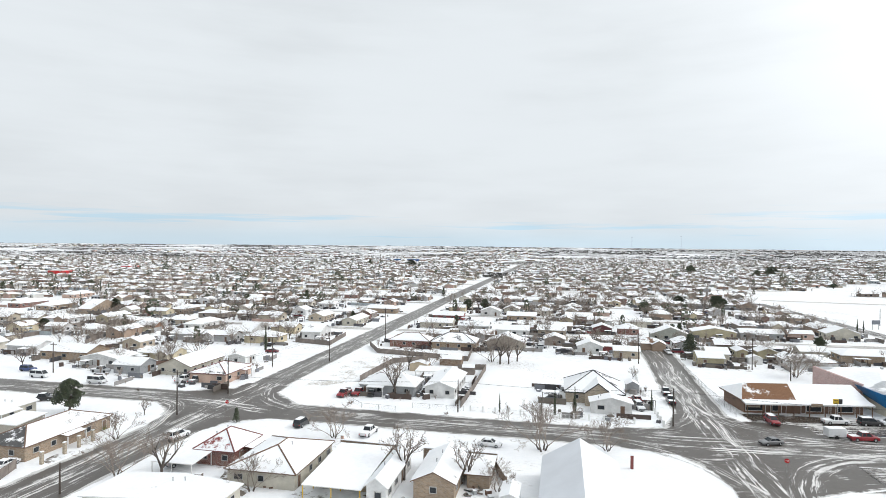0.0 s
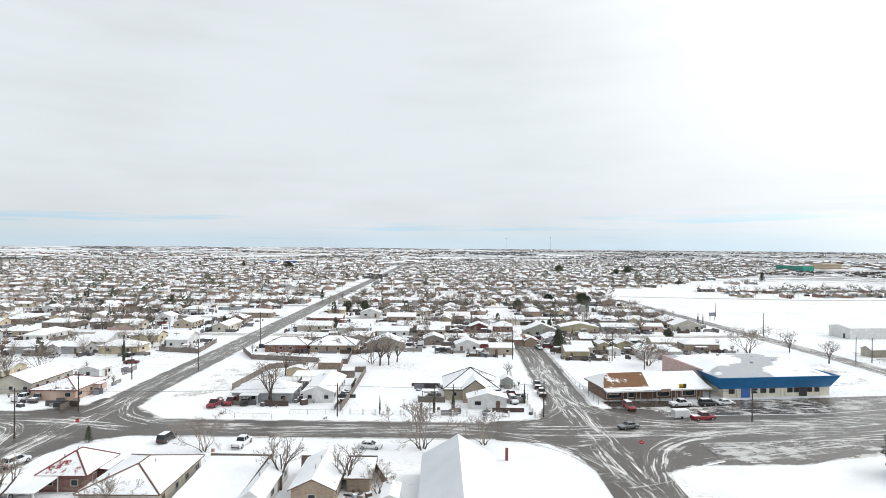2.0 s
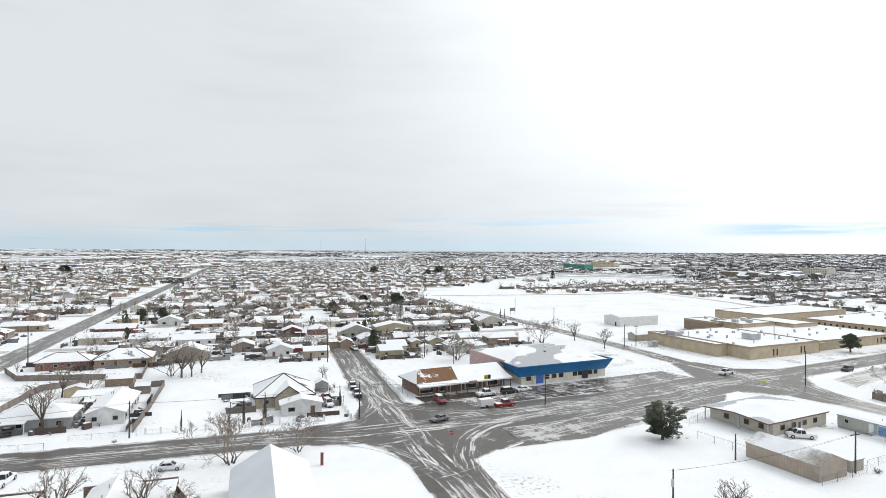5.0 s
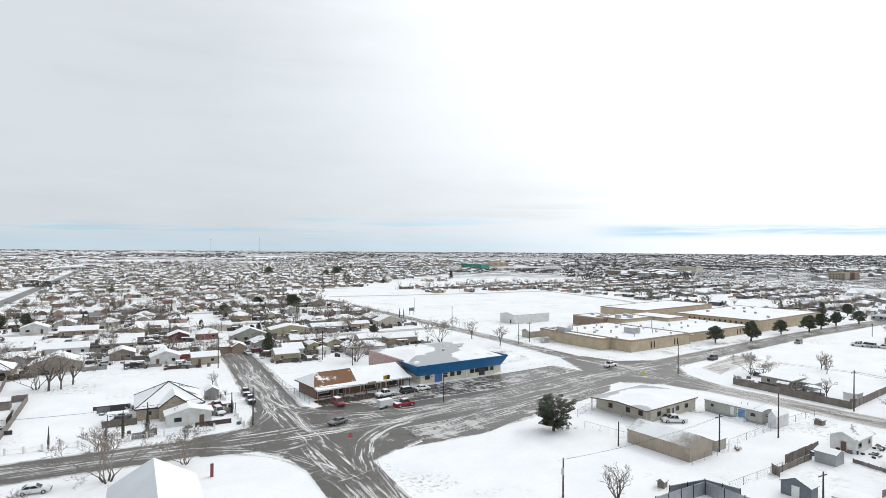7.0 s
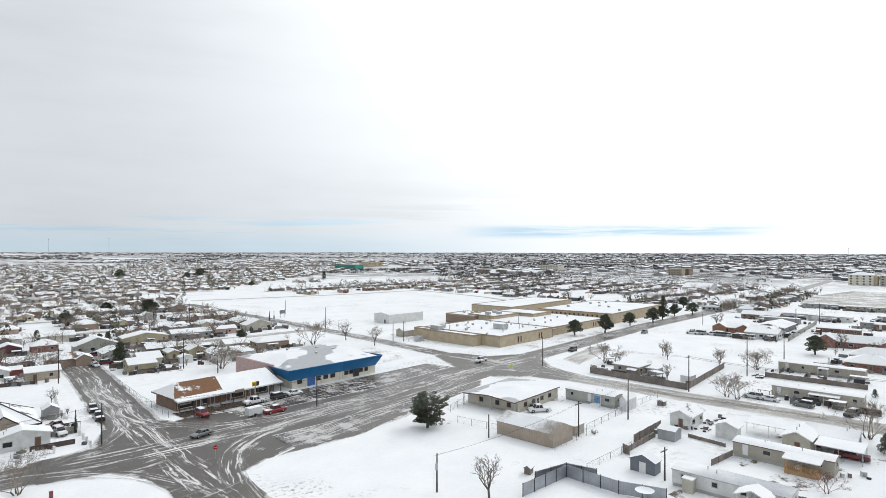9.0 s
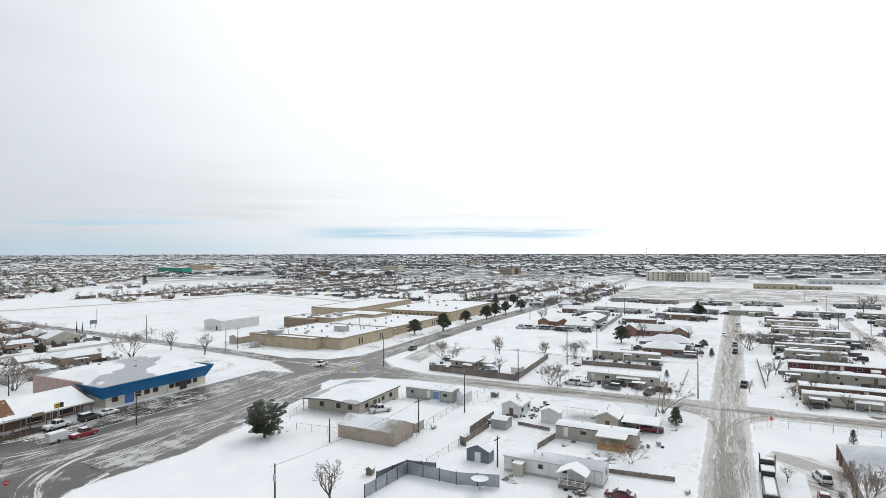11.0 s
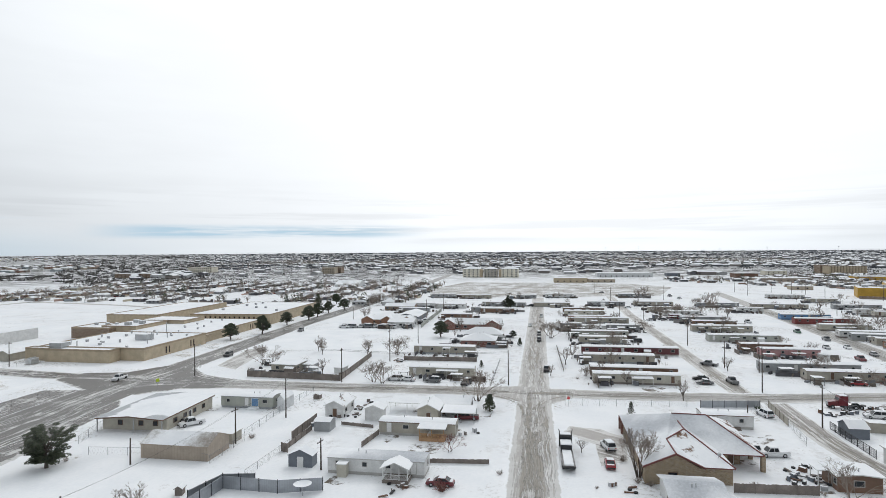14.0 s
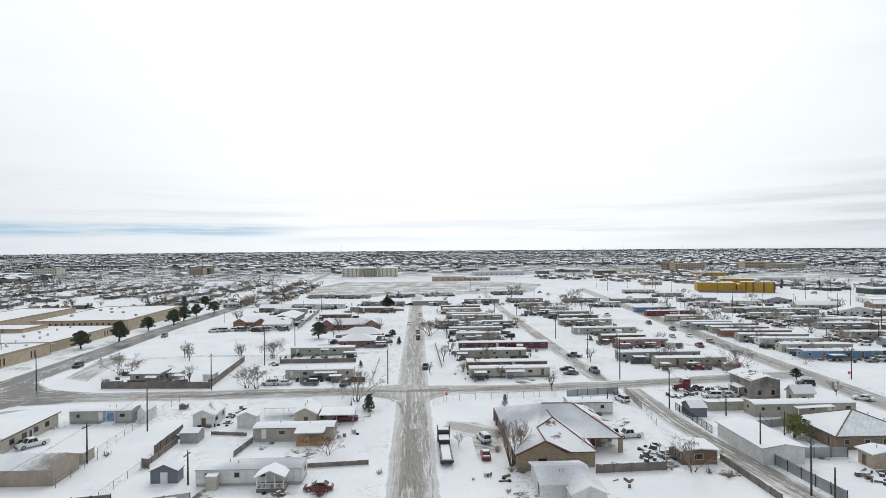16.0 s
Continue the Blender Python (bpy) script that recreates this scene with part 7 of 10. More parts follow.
house(23.3, 216.8, 0.0, 9.6, 7.0, wall='brick_pale', label='low pale house with snowy roof')
house(-20.2, 225.1, 0.0, 15.2, 10.0, axis='y', wall='tan_siding', label='tan house behind leafless trees')

# houses west of the avenue
house(-163.0, 169.7, 0.0, 19.2, 11.0, axis='x', rise=2.0, wall='brick_tan', label='tan brick ranch house with snowy roof', fascia='trim_brown')
house(-143.8, 163.2, 0.0, 14.5, 10.0, axis='y', rise=1.5, wall='white_siding', label='white house with snowy roof')
house(-127.8, 155.4, 90.0, 8.0, 10.0, axis='y', rise=1.7, wall='grey_siding', label='grey house with snowy gable roof')
house(-113.2, 162.5, 90.0, 18.4, 11.8, roof='gable', axis='x', rise=2.4, wall='cream_siding', bare=(1,), bare_mat='some_grey', label='cream house with garage door and snowy roof', fascia='trim_brown')
house(-97.7, 154.1, 90.0, 14.4, 12.2, roof='hip', rise=1.9, wall='peach', bare=(3,), bare_mat='some_grey', fascia='trim_red', caps='trim_red', label='peach stucco house with snowy hip roof')
house(-155.8, 191.3, 0.0, 8.3, 9.0, axis='y', wall='brick_pale', label='pale brick house with snowy roof')
house(-103.2, 174.7, 90.0, 7.5, 7.0, axis='x', rise=1.0, wall='white_siding', label='low white house with snowy roof')
house(-220.0, 252.3, 90.0, 15.8, 8.0, axis='x', wall='yellow_siding', label='yellow house with white trim')
shed(-181.9, 231.8, 0.0, 7.6, 6.0, wall='orange_siding', label='orange shed in the snow')
house(-176.8, 249.6, 0.0, 7.5, 9.0, roof='hip', wall='brick_pale', label='brick house with snowy hip roof')
house(-163.4, 243.1, 90.0, 18.8, 9.0, roof='hip', wall='white_siding', label='white house with snowy hip roof')
house(-100.5, 228.6, 90.0, 12.7, 9.0, axis='y', wall='white_siding', label='two-tone house with snowy roof', h=3.4)
house(-121.9, 283.6, 90.0, 15.7, 9.0, wall='brick_pale', label='pale brick house behind a fence')
house(-102.2, 322.5, 0.0, 21.2, 9.0, roof='hip', wall='brick_tan', label='brick house with snowy hip roof')
house(-99.9, 274.4, 90.0, 19.9, 8.0, wall='cream_siding', label='cream house with snowy roof')
house(-129.7, 227.1, 90.0, 14.2, 8.0, axis='y', wall='white_siding', label='white house with snowy gable roof')
house(-330.1, 301.8, 0.0, 6.3, 9.0, axis='y', wall='brick_pale', label='pale brick house with snowy roof')
house(-316.1, 294.3, 90.0, 20.3, 10.0, roof='hip', wall='brick_red', label='red brick house with snowy hip roof')
house(-290.1, 288.4, 90.0, 20.2, 10.0, roof='hip', wall='brick_tan', label='brick house with wide snowy hip roof')
house(-334.4, 350.8, 90.0, 19.9, 10.0, roof='hip', wall='peach', label='pinkish two-storey house with hip roof')
house(-255.4, 282.7, 90.0, 23.3, 9.0, roof='gable', axis='y', wall='brick_tan', label='tan house with snowy gable roof')
house(-207.5, 291.9, 90.0, 16.1, 9.0, roof='hip', wall='brick_brown', label='brown house with snowy hip roof')

# the corner shop, the blue building and the school
shop(56.6, 158.8, 9.0, 29.7, 12.8)
blue(89.3, 169.9, 7.0, 33.6, 30.4)
school_a(173.0, 165.0, -83.5)
house(164.6, 216.4, 6.0, 9.6, 5.6, h=2.9, axis='x', rise=1.2, wall='tan_siding', cover='roof_grey', windows=False, over=0.3, label='small tan gabled building beside the school')
plant_unit(159.2, 200.6, 8.0)
fence([(150.5, 203.0), (161.5, 198.4), (163.2, 209.4), (159.4, 212.6)], "chain", label="chain-link fence round the school's cooling unit")
school_b(308.9, 206.9, -81.0, 46.0, 73.9)
school_c(221.6, 233.6, -83.5, 20.0, 18.0)
school_d(294.6, 258.2, -81.0, 30.4, 75.5)
gym(195.2, 264.0, -84.5, 12.6, 26.0)
hall(114.7, 104.7, 9.0, 22.3, 16.3)
classroom(130.1, 89.8, -83.5, 14.2, 4.5)
house(96.5, 81.6, -83.5, 14.4, 7.9, axis='x', rise=1.6, wall='tan_metal', cover='barn_roof', over=0.1, windows=False, name='metal_barn', category='barn', fascia='tan_metal', group='', label='tan ribbed-metal barn with gable roof, snow slid off')
shed(104.8, 78.8, 6.5, 4.2, 6.0, roof='flat', wall='tan_siding', label='small tan lean-to beside the metal barn')
house(131.4, 80.4, -83.5, 2.0, 6.0, axis='y', rise=1.0, wall='white_metal', cover='snow', windows=False, name='garage', category='garage', over=0.1, label='small white metal garage with arched roof')
house(172.8, 104.4, -88.0, 9.8, 8.4, h=2.7, roof='shed', rise=0.3, wall='tan_siding', cover='snow', label='low tan house with flat snowy roof behind a grey fence')
house(175.6, 97.6, -88.0, 4.0, 5.6, h=2.2, roof='shed', rise=0.2, wall='grey_siding', cover='snow', windows=False, name='shed', category='shed', label='low dark lean-to beside the tan house')
shed(173.6, 85.6, 2.0, 4.4, 3.4, h=2.0, roof='flat', wall='white_siding', label='small white box shed inside the board fence')

# yards behind the hall
shed_door(shed(96.8, 55.7, -83.5, 5.0, 2.8, axis='y', rise=1.1, wall='slate_siding', label='slate-blue shed with a white door'), 5.0, 2.8)
shed(117.5, 62.0, -83.5, 4.0, 4.0, axis='x', rise=0.5, wall='grey_siding', label='small shed with a snowy roof beside a plank fence')
trailer_porch(97.9, 40.8, -83.5, 17.9, 5.0)
trailer_deck(120.3, 40.7, -83.5, 16.8, 4.6)
house(130.4, 64.6, -83.5, 5.5, 9.0, axis='y', rise=1.3, wall='white_siding', bare=(0,), bare_mat='some_brown', label='small white house with patchy brown roof')
house(127.7, 54.1, -83.5, 5.1, 4.1, axis='y', rise=1.0, wall='white_siding', cover='snow', windows=False, name='garage', category='garage', label='white gable garage with snowy roof')
carport(137.1, 48.8, -83.5, 9.0, 6.0, label='long open carport with snowy roof over a car')
house(132.3, 41.8, -83.5, 5.8, 8.0, axis='y', rise=1.4, wall='cream_siding', cover='snow', label='cream gable house with snowy roof')
house(139.3, 37.9, -83.5, 9.5, 9.0, axis='x', rise=1.2, wall='white_siding', cover='thin_snow', label='white house with a metal roof under thin snow')
carport(132.0, 34.6, -83.5, 7.9, 6.0, label='lean-to carport sheltering a red truck', post='steel')
stone(119.3, -13.6, -83.5)
house(97.2, -11.9, -173.5, 9.9, 9.0, axis='y', rise=1.1, wall='white_siding', cover='thin_snow', label='white house close by with a thin-snowed grey roof', wings=((4.6, 2.6, 7.5, 6.0, 2.5, 'x', 1.3),))
trailer(143.0, -24.2, -83.5, 10.8, 5.0, wall='white_siding', label='white mobile home behind the stone house')
house(112.1, -38.3, -173.5, 6.6, 7.5, axis='x', roof='gable', rise=0.35, wall='brown_siding', cover='snow', label='low brown cabin with a nearly flat snowy roof', skip='n')
house(162.2, -71.7, -173.5, 11.5, 8.6, h=5.0, roof='gable', axis='x', rise=1.1, wall='burnt', cover='some_grey', label='dark weathered two-storey house with snow-streaked low gable roof', win=(1.3, 1.5))
trailer(143.9, -73.9, -83.5, 24.5, 4.6, wall='tan_siding', label='wide tan mobile home with snowy roof')
carport(141.9, -75.5, -173.5, 4.5, 9.0, label='wide flat carport beside the tan mobile home')
house(118.1, -52.9, -173.5, 17.1, 8.7, h=3.2, axis='x', rise=0.7, wall='white_siding', cover='snow', windows=False, name='garage', category='garage', label='long pale metal garage with low snowy roof along the alley', fascia='trim_win')
house(125.9, -75.1, -173.5, 14.0, 17.0, roof='hip', rise=3.2, wall='brick_brown', cover='metal_roof', bare=(0,), bare_mat='snow', caps='trim_brown', label='brown brick house with white metal hip roof and deep porch', fascia='trim_brown')
house(110.7, -71.0, -173.5, 4.4, 6.6, axis='x', rise=0.6, wall='brick_pale', cover='snow', label='pale house with porch and snowy flat roof')
house(154.0, -79.4, -173.5, 4.2, 6.0, axis='y', rise=1.8, wall='cream_siding', cover='snow', bare=(1,), bare_mat='some_grey', label='cream gable garage with snowy roof')
shed(142.0, -49.0, -173.5, 5.1, 4.2, axis='y', rise=1.2, wall='slate_siding', label='grey wooden shed with gable roof')
shed(147.0, -57.7, -83.5, 9.7, 3.0, roof='flat', wall='tan_siding', label='long low tan store with snow on top')

# mobile homes in rows beside the snowy lane
trailer(181.7, -6.6, -83.5, 24.9, 4.4, wall='cream_siding', label='cream mobile home with snow on its low roof', porch=(1.5, -3.2, 6.0, 2.2, 2.3))
trailer(191.9, -6.2, -83.5, 26.3, 4.4, wall='brown_siding', label='brown mobile home with snow on its low roof')
trailer(213.3, -2.0, -83.5, 24.0, 4.4, wall='tan_siding', label='grey-tan mobile home with snow on its low roof')
trailer(230.5, -6.1, -83.5, 35.1, 4.4, wall='maroon_siding', label='dark red mobile home with snow on its low roof')
trailer(255.4, 3.9, -83.5, 19.5, 4.4, wall='tan_siding', label='tan mobile home with snow on its low roof')
trailer(272.4, 5.5, -83.5, 25.1, 4.2, wall='green_siding', label='pale green mobile home with snow on its low roof')
trailer(297.5, 19.8, -83.5, 10.4, 4.2, wall='grey_siding', label='grey mobile home with snow on its low roof')
trailer(291.3, 8.5, -83.5, 11.4, 5.0, wall='white_siding', label='white mobile home with snow on its low roof', porch=(0, -3.4, 7.0, 2.2, 2.4))
trailer(296.6, -4.8, -83.5, 16.1, 4.2, wall='grey_siding', label='grey mobile home with snow on its low roof')
trailer(323.9, 5.5, -83.5, 28.3, 4.2, wall='tan_siding', label='tan mobile home with snow on its low roof')
trailer(332.3, 11.7, -83.5, 23.7, 4.2, wall='peach', label='pinkish mobile home with snow on its low roof')
trailer(358.7, 16.0, -83.5, 23.2, 4.2, wall='cream_siding', label='cream mobile home with snow on its low roof')
trailer(376.3, 17.3, -83.5, 25.4, 4.2, wall='brown_siding', label='brown mobile home with snow on its low roof')
trailer(408.7, 40.1, -83.5, 25.0, 4.2, wall='tan_siding', label='tan mobile home with snow on its low roof')
trailer(423.9, 3.9, -83.5, 25.5, 4.2, wall='grey_siding', label='grey mobile home with snow on its low roof')
trailer(430.4, -27.7, -83.5, 26.5, 4.2, wall='tan_siding', label='tan mobile home with snow on its low roof')
trailer(500.7, -17.9, -83.5, 25.2, 4.2, wall='grey_siding', label='grey mobile home with snow on its low roof')
trailer(486.8, 41.3, -83.5, 23.6, 4.2, wall='white_siding', label='white mobile home with snow on its low roof')
trailer(475.5, 67.1, -83.5, 16.3, 4.2, wall='grey_siding', label='grey mobile home with snow on its low roof')
trailer(391.1, -32.2, -83.5, 21.0, 4.2, wall='cream_siding', label='cream mobile home with snow on its low roof')
trailer(368.7, -39.3, -83.5, 20.1, 4.2, wall='white_siding', label='white mobile home with snow on its low roof')
trailer(348.8, -34.2, -83.5, 6.6, 4.2, wall='maroon_siding', label='dark brown mobile home with snow on its low roof')
trailer(341.1, -47.0, -83.5, 23.1, 4.2, wall='grey_siding', label='grey mobile home with snow on its low roof')
trailer(322.7, -49.8, -83.5, 21.1, 4.2, wall='brown_siding', label='brown mobile home with snow on its low roof')
trailer(304.0, -50.2, -83.5, 27.1, 4.4, wall='tan_siding', label='tan mobile home with snow on its low roof', porch=(1.0, -3.2, 5.0, 2.0, 2.3))
trailer(273.5, -53.7, -83.5, 28.9, 4.6, wall='green_siding', label='grey-green mobile home with snow on its low roof')
trailer(250.0, -56.7, -83.5, 18.8, 4.4, wall='brown_siding', label='dark mobile home with snow on its low roof')
trailer(239.7, -62.1, -83.5, 20.0, 4.6, wall='pink_siding', label='pink mobile home with snow on its low roof')
trailer(211.1, -60.2, -83.5, 29.1, 4.6, wall='grey_siding', label='grey mobile home with snow on its low roof')
trailer(200.2, -67.4, -83.5, 23.8, 4.4, wall='tan_siding', label='tan mobile home with snow on its low roof')
trailer(345.7, -106.1, -83.5, 29.1, 4.4, wall='red_siding', label='red mobile home with snow on its low roof')
trailer(364.9, -102.6, -83.5, 25.4, 4.2, wall='blue_siding', label='blue-grey mobile home with snow on its low roof')
trailer(398.5, -82.3, -83.5, 14.7, 4.2, wall='white_siding', label='white mobile home with snow on its low roof')
trailer(426.5, -105.3, -83.5, 34.3, 4.2, wall='tan_siding', label='tan mobile home with snow on its low roof')
trailer(429.6, -68.8, -83.5, 26.6, 4.2, wall='grey_siding', label='grey mobile home with snow on its low roof')
trailer(320.5, -106.8, -88.0, 21.8, 4.6, wall='cream_siding', label='cream mobile home, narrow end to the street, snowy roof')
trailer(297.3, -108.4, -88.0, 24.0, 4.6, wall='white_siding', label='white mobile home, narrow end to the street, snowy roof')
trailer(288.6, -113.7, -88.0, 31.1, 4.6, wall='grey_siding', label='pale grey mobile home, narrow end to the street, snowy roof')
trailer(276.6, -115.5, -88.0, 25.8, 4.6, wall='tan_siding', label='olive tan mobile home, narrow end to the street, snowy roof')
trailer(265.7, -117.6, -88.0, 30.4, 4.6, wall='orange_siding', label='orange-brown mobile home, narrow end to the street, snowy roof')
trailer(254.2, -119.5, -88.0, 28.7, 4.6, wall='tan_siding', label='beige mobile home, narrow end to the street, snowy roof')
trailer(243.0, -121.2, -88.0, 25.6, 4.6, wall='white_siding', label='white mobile home, narrow end to the street, snowy roof')
trailer(228.7, -122.8, -88.0, 26.2, 4.6, wall='cream_siding', label='yellowish cream mobile home, narrow end to the street, snowy roof')
trailer(214.9, -124.0, -88.0, 27.2, 4.6, wall='blue_siding', label='light blue mobile home, narrow end to the street, snowy roof')
trailer(362.7, -159.5, -88.0, 34.4, 4.6, wall='tan_siding', label='tan mobile home, narrow end to the street, snowy roof')
trailer(432.2, -151.0, -88.0, 27.5, 4.6, wall='grey_siding', label='grey mobile home, narrow end to the street, snowy roof')
trailer(401.7, -146.3, -88.0, 14.3, 4.6, wall='white_siding', label='white mobile home, narrow end to the street, snowy roof')
trailer(390.6, -151.3, -88.0, 12.9, 4.6, wall='cream_siding', label='cream mobile home, narrow end to the street, snowy roof')
trailer(478.7, -145.5, -88.0, 20.3, 4.6, wall='tan_siding', label='tan mobile home, narrow end to the street, snowy roof')
trailer(317.6, -169.9, -88.0, 23.1, 4.6, wall='white_siding', label='white mobile home, narrow end to the street, snowy roof')
trailer(291.3, -170.1, -88.0, 25.4, 4.6, wall='grey_siding', label='grey mobile home, narrow end to the street, snowy roof')
trailer(262.6, -162.7, -88.0, 20.8, 4.6, wall='tan_siding', label='tan mobile home, narrow end to the street, snowy roof')
trailer(306.8, -197.8, -88.0, 25.7, 4.6, wall='white_siding', label='white mobile home, narrow end to the street, snowy roof')
trailer(308.8, -179.9, -88.0, 23.2, 4.6, wall='cream_siding', label='cream mobile home, narrow end to the street, snowy roof')
trailer(333.2, -156.2, -88.0, 24.1, 4.6, wall='cream_siding', label='cream mobile home, narrow end to the street, snowy roof')
trailer(346.8, -228.9, -88.0, 20.2, 4.6, wall='tan_siding', label='tan mobile home, narrow end to the street, snowy roof')
trailer(244.1, -167.9, -88.0, 23.2, 4.6, wall='grey_siding', label='grey mobile home, narrow end to the street, snowy roof')
trailer(355.2, -181.2, -88.0, 23.8, 4.6, wall='grey_siding', label='grey mobile home, narrow end to the street, snowy roof')
trailer(514.2, -131.0, -88.0, 27.4, 4.6, wall='white_siding', label='white mobile home, narrow end to the street, snowy roof')
trailer(407.1, -174.9, -88.0, 18.3, 4.6, wall='white_siding', label='white mobile home, narrow end to the street, snowy roof')
trailer(286.0, -192.7, -88.0, 25.4, 4.6, wall='brown_siding', label='brown mobile home, narrow end to the street, snowy roof')
house(383.9, -207.5, -88.0, 27.5, 9.0, axis='x', rise=1.9, wall='cream_siding', cover='snow', label='cream ranch house with a carport and snowy roof')
house(350.3, -210.1, -88.0, 19.5, 9.0, axis='y', rise=2.2, wall='white_siding', cover='snow', label='white gabled house with snowy roof')
house(421.5, -200.0, -88.0, 17.3, 10.0, axis='y', rise=2.0, wall='grey_siding', cover='snow', label='grey gabled workshop with snow on its roof')
house(389.3, -251.6, -88.0, 18.5, 10.0, axis='x', rise=1.8, wall='brick_tan', cover='snow', label='tan brick house with snowy roof')
bigbox(416.6, -265.2, 166.0, 27.7, 16.0, 'white_metal', 4.0, 'long low white metal workshop under snow')
bigbox(607.3, -329.8, -104.0, 15.6, 16.0, 'cream', 4.5, 'small pale store beside a snowy car park')
bigbox(623.6, -172.1, -88.0, 18.0, 14.0, 'brick_pale', 4.0, 'low pale store among parked cars')
bigbox(898.5, -84.5, -83.5, 18.2, 16.0, 'slate_siding', 5.0, 'dark grey workshop with flat snowy roof')
bigbox(944.9, -226.8, -83.5, 29.1, 20.0, 'cream', 7.0, 'cream two-storey building near the highway')
bigbox(877.2, -550.5, -178.0, 42.6, 18.0, 'white_siding', 7.0, 'white row of apartments far off')
house(319.7, 112.3, 6.5, 26.9, 14.0, axis='x', rise=1.8, wall='slate_siding', cover='snow', label='long dark house with snowy roof behind a fence')
house(367.9, 136.4, -83.5, 20.7, 12.0, axis='x', rise=1.8, wall='brick_brown', cover='snow', label='brown house with wide snowy roof')
trailer(367.1, 76.5, -83.5, 21.8, 4.4, wall='grey_siding', label='mobile home with snowy roof near the street')
trailer(384.5, 106.0, -83.5, 21.1, 4.4, wall='white_siding', label='mobile home with snowy roof near the street')
trailer(407.3, 78.7, -83.5, 20.1, 4.4, wall='tan_siding', label='mobile home with snowy roof near the street')
car(648.1, -309.3, 90, 'sedan', 'black', 1)
car(638.2, -309.2, 90, 'suv', 'grey', 1)
car(647.5, -318.4, 90, 'pickup', 'maroon', 1)
car(628.3, -313.4, 90, 'suv', 'white', 1)
car(637.3, -322.5, 90, 'sedan', 'silver', 1)
car(627.7, -322.2, 90, 'suv', 'black', 1)
car(636.8, -331.4, 90, 'pickup', 'grey', 1)
car(627.2, -330.9, 90, 'suv', 'maroon', 1)
car(569.3, -294.2, 90, 'sedan', 'white', 1)
car(585.3, -294.1, 90, 'suv', 'silver', 1)
car(687.2, -207.4, 90, 'pickup', 'black', 1)
car(675.3, -216.3, 90, 'suv', 'grey', 1)
car(663.7, -227.9, 90, 'sedan', 'maroon', 1)
car(684.6, -244.5, 90, 'suv', 'white', 1)
car(546.9, -299.2, 90, 'pickup', 'silver', 1)
car(533.0, -301.1, 90, 'suv', 'black', 1)
car(545.9, -322.9, 90, 'sedan', 'grey', 1)
car(519.3, -316.4, 90, 'suv', 'maroon', 1)
car(538.3, -339.8, 90, 'pickup', 'white', 1)
car(502.3, -270.3, 90, 'suv', 'silver', 1)
car(336.9, -141.8, 90, 'sedan', 'black', 1)
car(334.3, -143.1, 90, 'suv', 'grey', 1)
car(334.3, -146.7, 90, 'pickup', 'maroon', 1)
car(314.7, -141.5, 90, 'suv', 'silver', 1)
car(314.7, -144.4, 90, 'sedan', 'maroon', 1)
car(301.5, -143.7, 90, 'suv', 'white', 1)
car(297.3, -143.9, 90, 'pickup', 'black', 1)
car(312.5, -154.6, 90, 'suv', 'grey', 1)
car(301.6, -151.9, 90, 'sedan', 'maroon', 1)
car(301.6, -154.6, 90, 'suv', 'silver', 1)
car(255.3, -139.1, 90, 'pickup', 'maroon', 1)
car(253.9, -141.0, 90, 'suv', 'white', 1)
car(253.9, -144.4, 90, 'sedan', 'black', 1)
car(280.3, -160.7, 90, 'suv', 'grey', 1)
car(276.8, -161.6, 90, 'pickup', 'maroon', 1)
car(273.3, -163.5, 90, 'suv', 'silver', 1)
car(248.4, -151.6, 90, 'sedan', 'maroon', 1)
car(242.8, -149.9, 90, 'suv', 'white', 1)
car(375.4, -171.6, 90, 'pickup', 'black', 1)
car(436.6, -209.4, 90, 'suv', 'grey', 1)
car(423.5, -208.9, 90, 'sedan', 'maroon', 1)
car(350.9, -207.5, 90, 'suv', 'silver', 1)
car(334.6, -208.2, 90, 'pickup', 'maroon', 1)
car(210.1, -134.3, 90, 'suv', 'white', 1)
car(404.1, -142.4, 90, 'sedan', 'black', 1)
car(427.7, -212.9, 90, 'suv', 'grey', 1)
car(277.0, 134.3, 90, 'pickup', 'white', 2)
car(275.2, 129.9, 90, 'van', 'silver', 2)
car(277.2, 125.1, 90, 'suv', 'white', 2)
car(277.2, 121.4, 90, 'van', 'grey', 2)
car(279.2, 118.0, 90, 'pickup', 'white', 2)
car(279.3, 113.7, 90, 'van', 'silver', 2)
car(279.4, 110.0, 90, 'suv', 'white', 2)
car(281.5, 101.6, 90, 'van', 'grey', 2)
car(287.6, 101.4, 90, 'pickup', 'white', 2)
car(298.3, 101.5, 90, 'van', 'silver', 2)
car(307.4, 99.9, 90, 'suv', 'white', 2)
trailer(216.4, 62.2, -83.5, 23.9, 4.6, wall='tan_siding', label='tan mobile home with a small gabled entry', porch=(1.0, -3.0, 3.0, 1.8, 2.5))
trailer(177.3, 51.9, -83.5, 20.9, 4.6, wall='cream_siding', label='cream mobile home with low additions by the road', porch=(2.0, -3.0, 7.0, 2.0, 2.3))
house(237.9, 53.5, -83.5, 14.9, 12.0, roof='hip', rise=2.4, wall='brick_red', cover='roof_grey', label='red brick house under snowy hip roof')
house(254.8, 55.2, -83.5, 17.4, 10.0, roof='hip', rise=2.6, wall='grey_siding', cover='snow', label='grey house with steep snowy hip roof')
